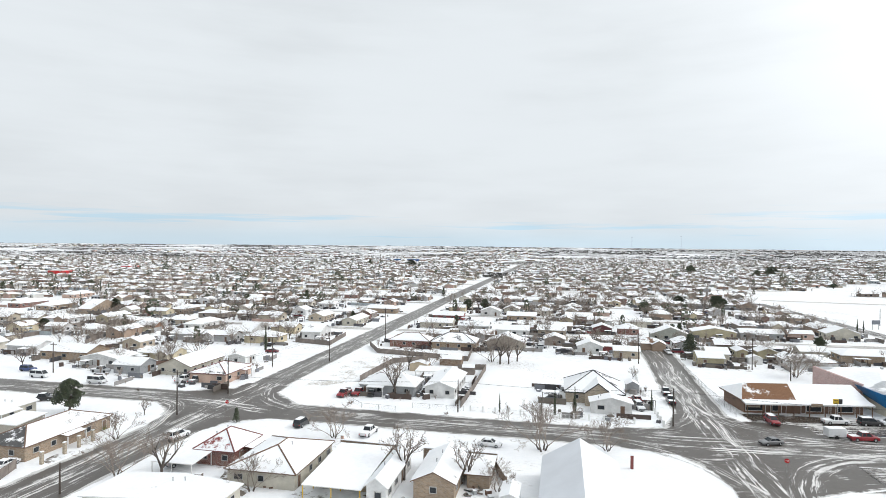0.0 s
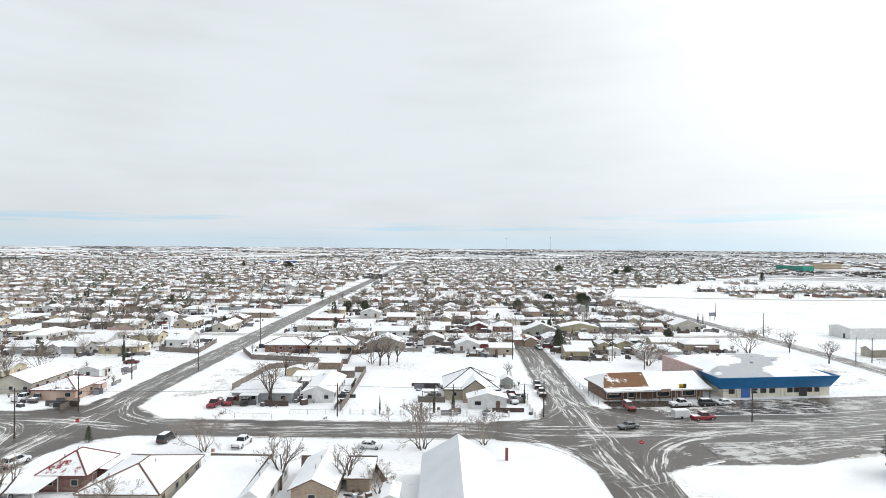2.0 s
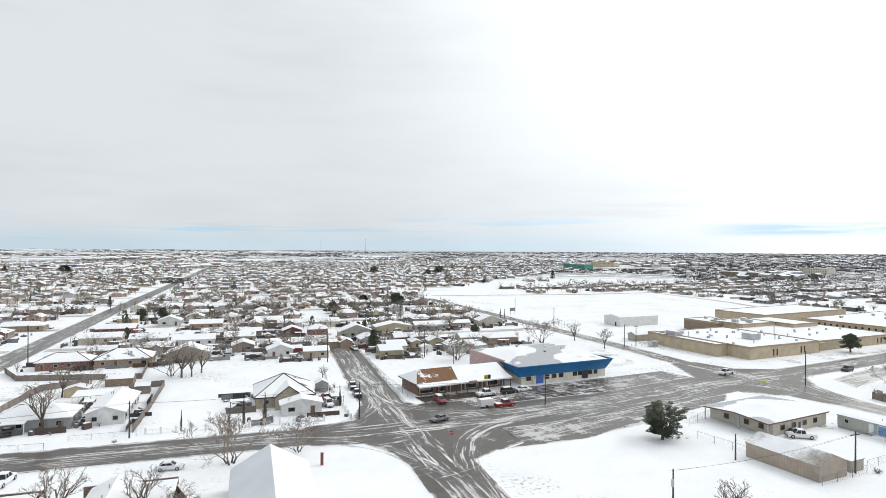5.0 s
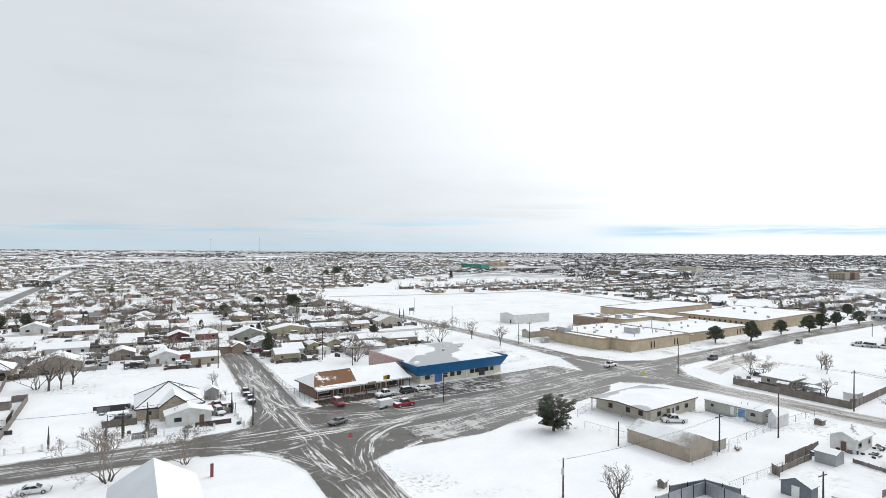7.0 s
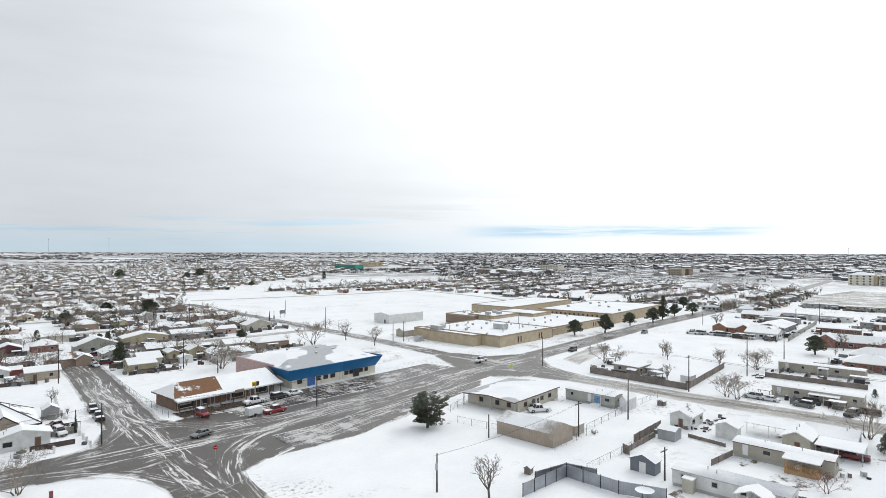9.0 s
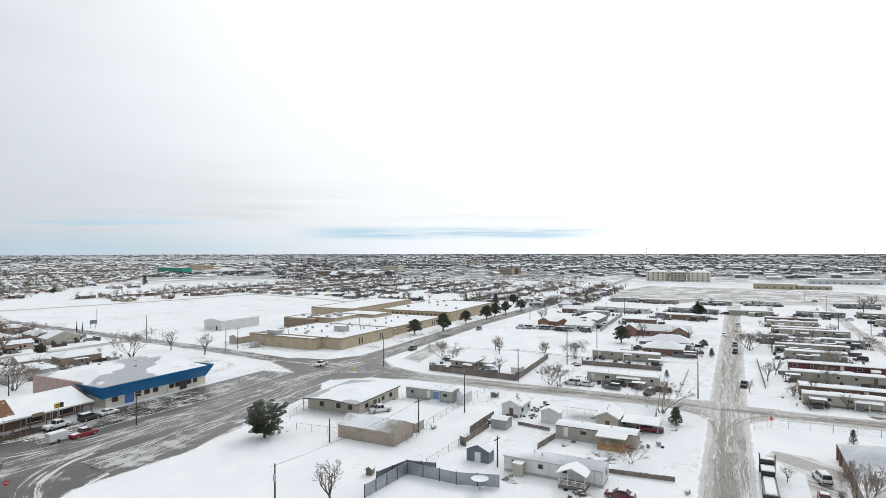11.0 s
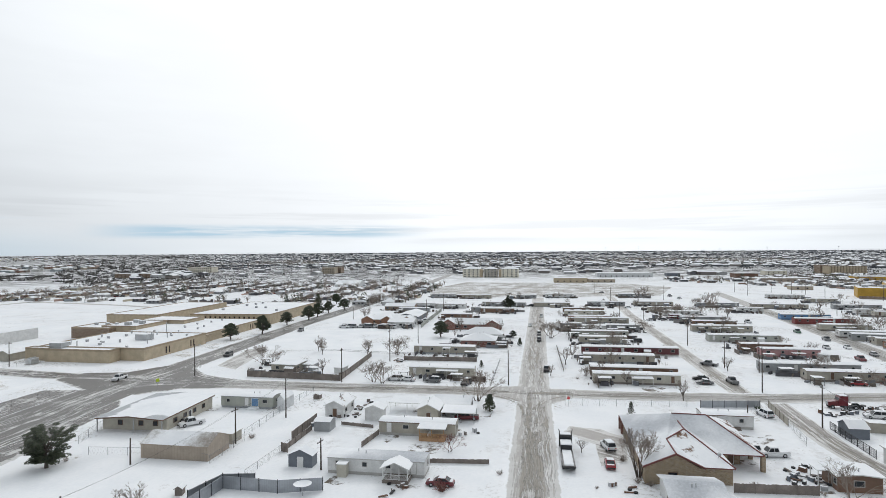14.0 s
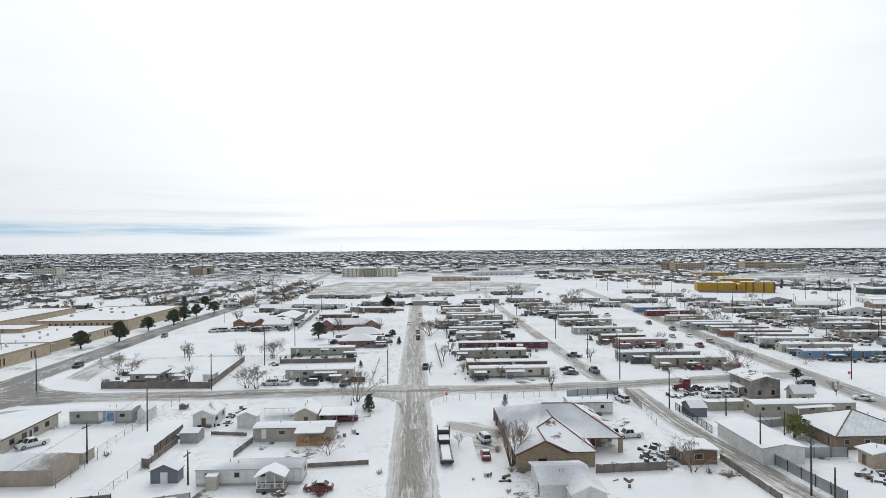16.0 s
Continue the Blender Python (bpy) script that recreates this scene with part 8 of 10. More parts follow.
house(287.1, 67.4, -83.5, 28.9, 10.0, roof='gable', rise=2.6, wall='brick_red', cover='snow', label='long red brick house with dormers in its snowy roof', wings=((-12, -3, 7, 9, 3.4, 'y', 2.2), (10, -4, 7, 8, 3.4, 'y', 2.0)))
house(296.6, 116.6, -83.5, 27.4, 11.0, roof='gable', rise=1.8, wall='orange_siding', cover='snow', label='long shop with three orange-brown gables and snowy roof', name='shop', category='shop', wings=((-11, -3, 7, 8, 3.0, 'y', 1.9), (0, -3, 7, 8, 3.0, 'y', 1.9), (11, -3, 7, 8, 3.0, 'y', 1.9)))
house(288.2, 105.9, 6.5, 13.0, 14.0, roof='gable', axis='y', rise=1.6, wall='white_siding', cover='snow', label='white house with snowy roof behind a green fence')
trailer(386.0, 125.9, -83.5, 23.6, 4.4, wall='white_siding', label='white mobile home with snowy roof')
trailer(354.6, 122.3, -83.5, 20.0, 4.4, wall='grey_siding', label='grey mobile home with snowy roof')
trailer(467.8, 135.2, -83.5, 20.8, 4.2, wall='grey_siding', label='grey mobile home with snowy roof')
trailer(467.1, 106.8, -83.5, 24.5, 4.2, wall='tan_siding', label='tan mobile home with snowy roof')
trailer(404.1, 70.0, -83.5, 24.5, 4.2, wall='grey_siding', label='grey mobile home with snowy roof')
trailer(362.1, 69.5, -83.5, 21.2, 4.2, wall='brown_siding', label='brown mobile home with snowy roof')
trailer(325.5, 86.4, -83.5, 17.9, 4.2, wall='brown_siding', label='dark brown mobile home with snowy roof')

# large buildings farther off
hotel(827.5, 168.1, -83.5, 83.8, 18.0)
bigbox(716.8, 48.2, -83.5, 38.9, 26.0, 'tan_block', 6.0, 'tan flat-roofed store behind the snowy field')
bigbox(724.5, 12.4, -83.5, 30.8, 22.0, 'brick_pale', 4.5, 'lower pale wing of the store beside it')
bigbox(866.6, -16.2, -83.5, 75.1, 30.0, 'white_metal', 6.0, 'long white warehouse with flat roof')
yellow(538.3, -204.4, -104.0, 31.2, 26.0)
bigbox(864.2, -171.8, -83.5, 28.4, 22.0, 'brown_panel', 6.5, 'brown flat-roofed commercial building')
bigbox(775.5, -193.5, -83.5, 61.7, 24.0, 'tan_metal', 4.5, 'long low commercial building with canopy')
bigbox(818.5, -301.5, -88.0, 37.7, 24.0, 'mustard', 5.0, 'olive-yellow flat-roofed store near the highway')
bigbox(1027.7, -316.6, -83.5, 20.2, 22.0, 'brick_brown', 13.0, 'brown four-storey hotel block')
bigbox(1000.6, -335.0, -83.5, 50.7, 22.0, 'tan_block', 12.0, 'tan hotel block with flat roof')
bigbox(1113.6, -491.6, -88.0, 40.5, 24.0, 'tan_block', 11.0, 'distant tan block of several storeys')
bigbox(1076.4, -531.1, -88.0, 59.8, 22.0, 'brick_pale', 8.0, 'distant pale apartment block')
bigbox(680.0, -311.5, -88.0, 80.5, 24.0, 'white_metal', 5.0, 'long white store with flat roof')
bigbox(501.4, -322.4, -88.0, 26.4, 20.0, 'dark_green', 5.0, 'dark green flat-roofed building standing by the road')
bigbox(675.3, 1097.8, -81.0, 67.5, 24.0, 'teal', 9.0, 'green apartment building under construction wrapped in sheeting')
bigbox(791.8, 1180.6, 9.0, 46.3, 24.0, 'tan_block', 11.0, 'tan apartment block on the edge of town')
bigbox(469.9, 1100.4, -90.0, 84.2, 30.0, 'brick_red', 5.0, 'long low red-orange school building')
house(597.9, 282.5, -81.0, 27.6, 30.0, axis='x', rise=4.0, wall='white_metal', cover='snow', windows=False, label='large white metal hall with snowy gable roof', name='warehouse', category='warehouse')
bigbox(922.5, 475.1, -81.0, 22.7, 18.0, 'brick_pale', 11.0, 'pale apartment block far off')
bigbox(948.4, 469.2, -81.0, 11.9, 18.0, 'brick_brown', 11.0, 'brown apartment block far off')
bigbox(949.0, 760.2, -81.0, 49.1, 24.0, 'cream', 10.0, 'cream apartment building with stepped roof')
bigbox(738.6, 715.8, -81.0, 57.9, 20.0, 'brick_brown', 7.0, 'brown apartment row in the distance')
bigbox(-344.5, 1278.1, 0.0, 80.1, 40.0, 'blue_paint', 6.0, 'long flat store with a bright blue front')
bigbox(-585.2, 587.2, 90.0, 16.6, 20.0, 'red_paint', 5.0, 'bright red flat-roofed building far off')
bigbox(-629.6, 753.6, 0.0, 15.3, 20.0, 'red_paint', 4.0, 'long low red building far off')

# vehicles
car(-126.4, 121.5, 20, 'pickup', 'black', 1)
car(-121.8, 124.0, 25, 'suv', 'grey', 0)
car(-95.4, 84.5, 95, 'sedan', 'white', 2)
car(-159.2, 148.1, 2, 'suv', 'blue', 0)
car(-148.9, 142.2, 2, 'van', 'white', 1)
car(-127.2, 139.8, -2, 'van', 'white', 1)
car(-137.1, 152.0, 5, 'pickup', 'silver', 1)
car(-105.2, 147.3, 85, 'pickup', 'white', 1)
car(-101.4, 147.5, 88, 'pickup', 'grey', 1)
car(-66.6, 92.2, 60, 'suv', 'silver', 1)
car(-76.0, 104.7, 80, 'suv', 'white', 1)
car(-55.1, 117.8, 85, 'suv', 'black', 1)
car(-39.0, 115.5, 82, 'pickup', 'white', 2)
car(-55.3, 143.6, -95, 'pickup', 'red', 1)
car(-51.8, 145.6, -100, 'pickup', 'red', 1)
car(-48.4, 145.3, -80, 'sedan', 'black', 1)
car(-13.4, 114.2, -4, 'sedan', 'white', 2)
car(19.9, 155.4, 10, 'sedan', 'red', 1)
car(19.2, 148.5, -80, 'suv', 'white', 2)
car(28.1, 164.7, 88, 'pickup', 'black', 1)
car(27.9, 156.2, 88, 'pickup', 'black', 2)
car(47.3, 143.2, -85, 'suv', 'red', 1)
car(61.4, 146.2, 10, 'pickup', 'white', 1)
car(68.6, 146.7, 8, 'suv', 'black', 1)
car(73.6, 147.8, 8, 'sedan', 'white', 2)
car(61.8, 134.7, 9, 'pickup', 'red', 1, 'red pickup truck hitched to a white cargo trailer')
car(-102.4, 193.8, 15, 'sedan', 'maroon', 1)
car(39.2, 233.2, -85, 'pickup', 'silver', 1)
car(39.6, 227.5, -85, 'sedan', 'white', 2)
car(63.7, 260.5, 0, 'suv', 'maroon', 1)
car(70.7, 262.3, 0, 'suv', 'black', 0)
car(47.6, 268.3, -85, 'sedan', 'white', 1)
car(42.1, 127.8, 200, 'sedan', 'grey', 0, 'dark grey saloon car driving on the wet street')
car(146.4, 148.6, 190, 'pickup', 'white', 0, 'white pickup truck waiting at the crossing')
car(189.6, 140.7, 190, 'suv', 'black', 0)
car(257.4, 148.8, 190, 'suv', 'grey', 0)
car(112.2, 93.3, 150, 'pickup', 'white', 1)
car(167.0, 64.2, 95, 'suv', 'white', 2)
car(167.4, 60.2, 95, 'sedan', 'white', 2)
car(167.6, 52.2, 90, 'suv', 'grey', 1)
car(167.0, 41.6, 170, 'suv', 'black', 1)
car(132.7, 33.0, 100, 'pickup', 'maroon', 0)
car(192.3, 20.7, 185, 'pickup', 'black', 1)
car(253.5, 30.4, 185, 'suv', 'black', 1)
car(271.8, 32.6, 185, 'suv', 'grey', 1)
car(302.5, 40.9, 185, 'sedan', 'white', 2)
car(344.0, 39.8, 185, 'suv', 'white', 1)
winch_truck(113.4, 8.5, 7.5)
car(120.6, 0.9, 20, 'suv', 'white', 1)
car(111.0, 0.5, 5, 'sedan', 'red', 2)
car(124.8, -26.5, 100, 'pickup', 'white', 1)
car(124.2, -29.5, 105, 'pickup', 'white', 1)
car(94.4, 28.2, 95, 'sedan', 'maroon', 2)
car(185.0, -26.1, 90, 'sedan', 'grey', 1)
car(190.8, -25.7, 90, 'sedan', 'black', 1)
car(188.6, -34.1, 10, 'pickup', 'grey', 0)
car(153.3, -34.7, 20, 'suv', 'white', 2)
car(194.0, -68.0, 90, 'sedan', 'red', 2)
car(157.7, -59.0, 90, 'suv', 'white', 2)
car(159.0, -63.1, 90, 'sedan', 'silver', 2)
car(166.0, -56.8, 110, 'sedan', 'grey', 2)
car(172.6, -90.4, 80, 'suv', 'black', 0)
car(156.9, -96.4, 60, 'sedan', 'white', 2)
car(237.2, -84.1, 182, 'pickup', 'maroon', 0)
car(284.7, -88.4, 182, 'pickup', 'grey', 0)
car(263.6, -89.1, 182, 'sedan', 'white', 1)
car(248.4, -92.4, 182, 'sedan', 'grey', 1)
car(261.8, -81.3, 182, 'sedan', 'silver', 1)
car(307.3, -83.5, 182, 'pickup', 'green', 1)
car(208.0, -130.8, 100, 'sedan', 'grey', 1)
car(220.8, -142.1, 100, 'suv', 'black', 1)
car(249.4, -136.8, 90, 'sedan', 'maroon', 1)
car(249.7, -147.5, 90, 'sedan', 'maroon', 1)
car(299.5, -152.5, 90, 'sedan', 'silver', 1)
car(334.3, -145.2, 90, 'sedan', 'black', 1)
car(307.9, -144.9, 90, 'pickup', 'maroon', 1)
car(341.8, -20.8, 120, 'sedan', 'silver', 1)
car(344.7, -26.9, 90, 'sedan', 'black', 1)
car(405.4, 0.7, 90, 'sedan', 'black', 1)
car(409.3, -10.4, 90, 'sedan', 'white', 1)
car(405.7, 38.4, 90, 'suv', 'black', 1)
car(405.9, 54.4, 90, 'suv', 'black', 1)
car(544.6, 8.8, 90, 'sedan', 'grey', 1)
car(515.6, -46.4, 150, 'pickup', 'grey', 1)
car(491.0, -51.2, 150, 'pickup', 'white', 1)
car(479.4, -61.4, 150, 'sedan', 'silver', 1)
car(342.0, -69.6, 10, 'pickup', 'silver', 1)
car(260.4, -10.0, 90, 'suv', 'black', 1)
car(256.9, -0.9, 90, 'sedan', 'white', 2)
car(273.6, 132.9, 97, 'pickup', 'white', 1)
car(276.7, 130.3, 97, 'pickup', 'silver', 1)
car(279.3, 123.4, 97, 'van', 'white', 1)
car(278.1, 115.1, 97, 'suv', 'silver', 1)
car(277.8, 108.7, 97, 'van', 'white', 1)
car(285.8, 104.2, 97, 'sedan', 'silver', 1)
car(284.6, 100.9, 97, 'pickup', 'white', 1)
car(297.9, 103.2, 97, 'sedan', 'black', 1)
car(296.0, 100.2, 97, 'suv', 'black', 1)
car(-166.9, 286.1, 60, 'suv', 'black', 1)
car(-159.7, 280.6, 60, 'sedan', 'white', 1)
car(-99.0, 342.5, 88, 'suv', 'grey', 0)
car(2.3, 269.6, 0, 'sedan', 'black', 1)
car(7.9, 271.1, 0, 'pickup', 'white', 1)
car(13.5, 269.2, 0, 'sedan', 'red', 1)
car(-29.6, 273.7, 85, 'pickup', 'black', 1)
car(80.6, 366.5, 0, 'sedan', 'grey', 1)
car(84.0, 367.5, 0, 'suv', 'blue', 1)
car(-173.5, 240.5, 5, 'sedan', 'white', 1)
car(62.0, 367.1, 0, 'sedan', 'grey', 1)
car(-220.3, 193.5, 0, 'sedan', 'grey', 1)
car(186.1, -26.2, 0, 'sedan', 'grey', 1)
car(214.7, -31.7, 60, 'pickup', 'grey', 1)

# poles
utility_pole(-86.3, 118.4, 10.4, 0.0, True, True)
utility_pole(-85.6, 138.2, 9.4)
utility_pole(-150.0, 147.9, 9.2)
utility_pole(-23.6, 135.5, 7.8, 0.0, False)
utility_pole(24.8, 135.8, 8.5, 0.0, False, False, True)
utility_pole(26.2, 205.5, 10.4)
utility_pole(61.3, 204.2, 10.3)
utility_pole(67.6, 189.8, 5.9, 0.0, False)
utility_pole(-76.1, 183.8, 9.6)
utility_pole(-71.7, 233.0, 13.0)
utility_pole(-90.3, 171.0, 9.4, 0.0, False)
utility_pole(-83.2, 414.9, 9.9)
utility_pole(72.4, 133.0, 7.8, 0.0, False, False, True)
utility_pole(148.1, 263.4, 10.6, 0.0, False)
utility_pole(160.9, 335.9, 8.7, 0.0, False)
utility_pole(148.9, 205.7, 8.8, 0.0, False)
utility_pole(153.1, 203.6, 8.8, 0.0, True)
utility_pole(156.9, 129.1, 10.3, 0.0, False, False, True)
utility_pole(160.6, 79.0, 10.4, 0.0, True)
utility_pole(123.1, 75.3, 9.5, 0.0, False)
utility_pole(103.8, 75.4, 7.6, 0.0, True)
utility_pole(88.3, 87.2, 5.0, 0.0, False)
utility_pole(62.0, 73.2, 6.4, 215.0, False, True, label='wooden utility pole with a grey transformer can')
utility_pole(95.4, 51.2, 5.8, 0.0, True)
utility_pole(195.0, 76.8, 11.6)
utility_pole(233.0, 78.9, 10.8)
utility_pole(169.4, 29.4, 10.3, 0.0, False)
utility_pole(178.3, -39.8, 12.6)
utility_pole(146.5, -44.6, 9.6)
utility_pole(111.2, -50.2, 9.1, 0.0, False)
utility_pole(116.9, -57.3, 7.9, 0.0, False)
utility_pole(96.6, -51.4, 9.2)
utility_pole(95.5, -54.4, 5.0, 0.0, False)
utility_pole(180.9, -107.9, 9.1)
utility_pole(141.2, -56.0, 5.0, 0.0, False)
utility_pole(340.8, -17.1, 8.3)
utility_pole(206.4, -45.2, 9.9)
utility_pole(211.3, -35.9, 9.1, 0.0, False)
utility_pole(256.6, -29.8, 9.9)
utility_pole(453.5, 0.8, 11.0)
utility_pole(142.8, -28.9, 5.0, 0.0, False)
utility_pole(341.5, -156.1, 12.8)
utility_pole(341.5, -173.0, 12.8)
utility_pole(449.0, -235.6, 13.0)
utility_pole(448.7, -251.5, 13.0)
utility_pole(276.2, -177.9, 11.5)
utility_pole(341.4, -139.6, 11.3, 0.0, False)
utility_pole(-166.3, 217.4, 9.4)
utility_pole(-211.6, 272.5, 6.0)
utility_pole(-199.1, 215.1, 9.1)
utility_pole(-172.1, 317.2, 9.4)
utility_pole(-101.6, 225.2, 5.9)
utility_pole(-77.0, 77.2, 5.0, 0.0, False)
utility_pole(103.6, 334.8, 10.1)
utility_pole(21.6, 372.8, 9.9)
utility_pole(54.3, 281.2, 8.0)
utility_pole(310.6, 145.1, 6.6)
utility_pole(333.8, 107.5, 10.3)
utility_pole(367.3, 106.6, 11.2)

# trees and shrubs
bare_tree(-73.9, 85.4, 7.5, 0)
bare_tree(-65.2, 85.5, 9.3, 1)
bare_tree(-48.3, 84.8, 6.0, 2)
bare_tree(-87.5, 101.1, 5.7, 2)
bare_tree(-98.5, 100.6, 5.2, 2)
bare_tree(-45.1, 111.9, 7.0, 2)
bare_tree(-25.6, 94.5, 9.3, 1)
bare_tree(-14.5, 94.6, 7.7, 1)
bare_tree(-9.7, 93.5, 4.8, 0)
bare_tree(-3.1, 113.9, 9.9, 2)
bare_tree(9.3, 116.8, 6.9, 0)
bare_tree(-42.0, 145.8, 11.4, 1)
bare_tree(-46.9, 177.5, 8.9, 1)
bare_tree(-41.0, 181.5, 6.3, 0)
bare_tree(-19.5, 193.2, 11.9, 1)
bare_tree(-16.7, 193.9, 9.8, 3)
bare_tree(-14.3, 199.3, 8.9, 1)
bare_tree(-22.8, 197.1, 9.6, 0)
bare_tree(71.5, 196.8, 7.8, 2)
bare_tree(22.7, 236.8, 6.4, 0)
bare_tree(77.1, 244.4, 7.6, 0)
bare_tree(-165.8, 152.3, 6.2, 1)
bare_tree(-127.5, 170.9, 8.7, 1)
bare_tree(-93.5, 116.7, 4.5, 3)
bare_tree(-171.7, 186.8, 8.6, 0)
bare_tree(21.5, 180.8, 3.9, 3)
bare_tree(66.4, 65.4, 7.3, 1)
bare_tree(208.3, 111.4, 6.6, 3)
bare_tree(179.0, 118.4, 7.4, 2)
bare_tree(183.5, 116.0, 4.6, 0)
bare_tree(184.6, 118.2, 3.2, 2)
bare_tree(119.1, 221.8, 11.3, 0)
bare_tree(136.6, 201.8, 8.7, 1)
bare_tree(135.5, 222.8, 8.8, 3)
bare_tree(71.1, 195.9, 8.1, 2)
bare_tree(207.8, 112.4, 5.4, 1)
bare_tree(217.3, 95.9, 4.6, 3)
bare_tree(211.8, 80.4, 5.9, 0)
bare_tree(163.3, 69.6, 6.6, 0)
bare_tree(162.4, 66.4, 6.8, 2)
bare_tree(208.0, 78.8, 7.4, 0)
bare_tree(210.2, 91.8, 5.0, 1)
bare_tree(149.7, 34.3, 8.2, 2)
bare_tree(110.6, 31.0, 3.6, 2, 'twig_red')
vase_tree(106.8, -4.3, 8.6)
bare_tree(189.6, 3.2, 4.5, 1)
bare_tree(178.1, -4.2, 4.5, 3)
bare_tree(163.3, -17.9, 5.9, 1)
bare_tree(216.3, 14.1, 6.2, 3)
bare_tree(270.0, 28.2, 6.5, 0)
bare_tree(273.0, 15.7, 6.5, 1)
bare_tree(105.8, -36.1, 6.5, 4)
bare_tree(116.1, -41.2, 3.3, 3)
bare_tree(179.5, -73.4, 7.1, 0, 'twig_red')
bare_tree(116.9, 5.9, 2.9, 1)
bare_tree(185.6, 18.7, 3.6, 1)
bare_tree(204.4, 15.5, 6.0, 1)
bare_tree(263.6, 26.3, 9.0, 0)
bare_tree(272.5, 19.2, 8.0, 3)
bare_tree(198.0, -82.3, 7.5, 0)
bare_tree(203.5, -106.6, 3.8, 2)
bare_tree(508.8, -26.2, 9.9, 1)
bare_tree(275.6, -147.0, 9.0, 0)
bare_tree(316.2, -151.6, 7.4, 2)
bare_tree(161.7, -92.6, 4.5, 3)
bare_tree(355.5, -26.8, 8.6, 0)
bare_tree(355.5, -35.3, 8.6, 2)
bare_tree(452.2, -68.6, 9.6, 0)
bare_tree(371.4, -65.1, 7.1, 3)
bare_tree(259.3, -150.9, 6.0, 2)
bare_tree(407.3, -122.8, 7.7, 1)
bare_tree(315.9, -119.9, 7.5, 0)
bare_tree(206.1, -36.0, 4.9, 1)
evergreen(-111.1, 113.9, 8.1, 'oak', 0, 0.75)
evergreen(-70.1, 116.5, 3.6, 'pine', 1, 0.8)
evergreen(-13.9, 137.8, 4.5, 'cypress', 0, 0.8)
evergreen(-4.1, 138.7, 3.9, 'cypress', 1, 0.8)
evergreen(-1.0, 138.5, 6.0, 'cypress', 2, 0.85)
evergreen(3.6, 138.2, 7.1, 'cypress', 0, 0.85)
evergreen(22.0, 147.7, 5.1, 'cypress', 1, 0.9)
evergreen(82.9, 101.2, 7.9, 'spreading', 0, 1.25)
evergreen(226.1, 166.5, 7.4, 'oak', 0, 1.05)
evergreen(245.0, 162.6, 8.9, 'oak', 1, 1.0)
evergreen(278.6, 169.4, 7.1, 'oak', 2, 1.05)
evergreen(299.6, 167.9, 8.5, 'oak', 0, 1.0)
evergreen(316.3, 171.4, 8.2, 'oak', 2, 0.9)
evergreen(338.7, 175.6, 7.4, 'oak', 1, 1.05)
evergreen(358.6, 174.1, 7.6, 'oak', 0, 1.1)
evergreen(396.3, 198.9, 7.8, 'oak', 2, 1.0)
evergreen(381.2, 205.9, 9.5, 'pine', 0, 1.0)
evergreen(432.1, 227.7, 5.1, 'pine', 1, 1.0)
evergreen(139.7, 311.6, 5.6, 'cypress', 0, 1.1)
evergreen(141.9, 310.6, 5.3, 'cypress', 1, 1.1)
evergreen(96.5, 392.9, 8.8, 'oak', 2, 1.3)
evergreen(102.6, 258.0, 4.6, 'pine', 1, 1.2)
evergreen(386.3, 691.1, 13.1, 'pine', 1, 1.0)
evergreen(53.6, 281.5, 5.3, 'pine', 2, 1.2)
evergreen(-107.0, 197.4, 9.0, 'cypress', 2, 1.0)
evergreen(97.1, 391.6, 8.9, 'oak', 2, 1.2)
evergreen(-50.3, 282.8, 5.3, 'pine', 0, 1.1)
evergreen(-264.5, 278.8, 11.1, 'cypress', 0, 0.9)
evergreen(-247.9, 301.5, 5.4, 'oak', 0, 1.0)
evergreen(-100.3, 279.9, 4.3, 'pine', 1, 1.0)
evergreen(-167.3, 364.0, 8.8, 'pine', 2, 1.1)
evergreen(100.7, 254.2, 4.3, 'oak', 2, 1.2)
evergreen(48.1, 267.5, 6.4, 'pine', 1, 1.2)
evergreen(140.9, 29.2, 4.6, 'pine', 2, 1.25)
evergreen(261.1, 43.0, 3.3, 'oak', 1, 1.0)
evergreen(240.3, 36.8, 3.5, 'pine', 2, 1.1)
evergreen(255.1, 75.4, 7.5, 'oak', 0, 1.0)
evergreen(146.3, -4.3, 3.5, 'pine', 0, 0.9)
evergreen(193.3, 42.8, 2.5, 'pine', 1, 1.2)
evergreen(180.3, -92.0, 3.4, 'oak', 1, 1.0)
evergreen(394.7, 68.0, 6.6, 'oak', 1, 1.4)
evergreen(184.3, 893.2, 12.3, 'oak', 0, 1.2)
evergreen(278.0, 852.1, 13.7, 'oak', 1, 1.2)
evergreen(248.8, 813.8, 10.2, 'oak', 2, 1.2)
evergreen(62.1, 655.8, 7.4, 'pine', 0, 1.2)
evergreen(81.0, 563.0, 8.9, 'cypress', 1, 1.3)
evergreen(257.4, 620.8, 5.4, 'oak', 1, 1.3)
evergreen(-246.5, 408.4, 7.5, 'cypress', 1, 1.6)
evergreen(-205.0, 352.7, 5.7, 'oak', 0, 0.9)
evergreen(-415.0, 448.1, 5.1, 'oak', 1, 1.5)
evergreen(-356.8, 395.3, 9.4, 'cypress', 0, 1.2)
evergreen(-351.1, 397.2, 8.5, 'cypress', 1, 1.2)
evergreen(-429.9, 377.5, 8.0, 'pine', 0, 1.0)
evergreen(-424.0, 379.4, 8.0, 'pine', 1, 1.0)
evergreen(-248.6, 407.8, 6.6, 'pine', 2, 0.8)
evergreen(-87.2, 432.6, 7.8, 'pine', 1, 0.7)
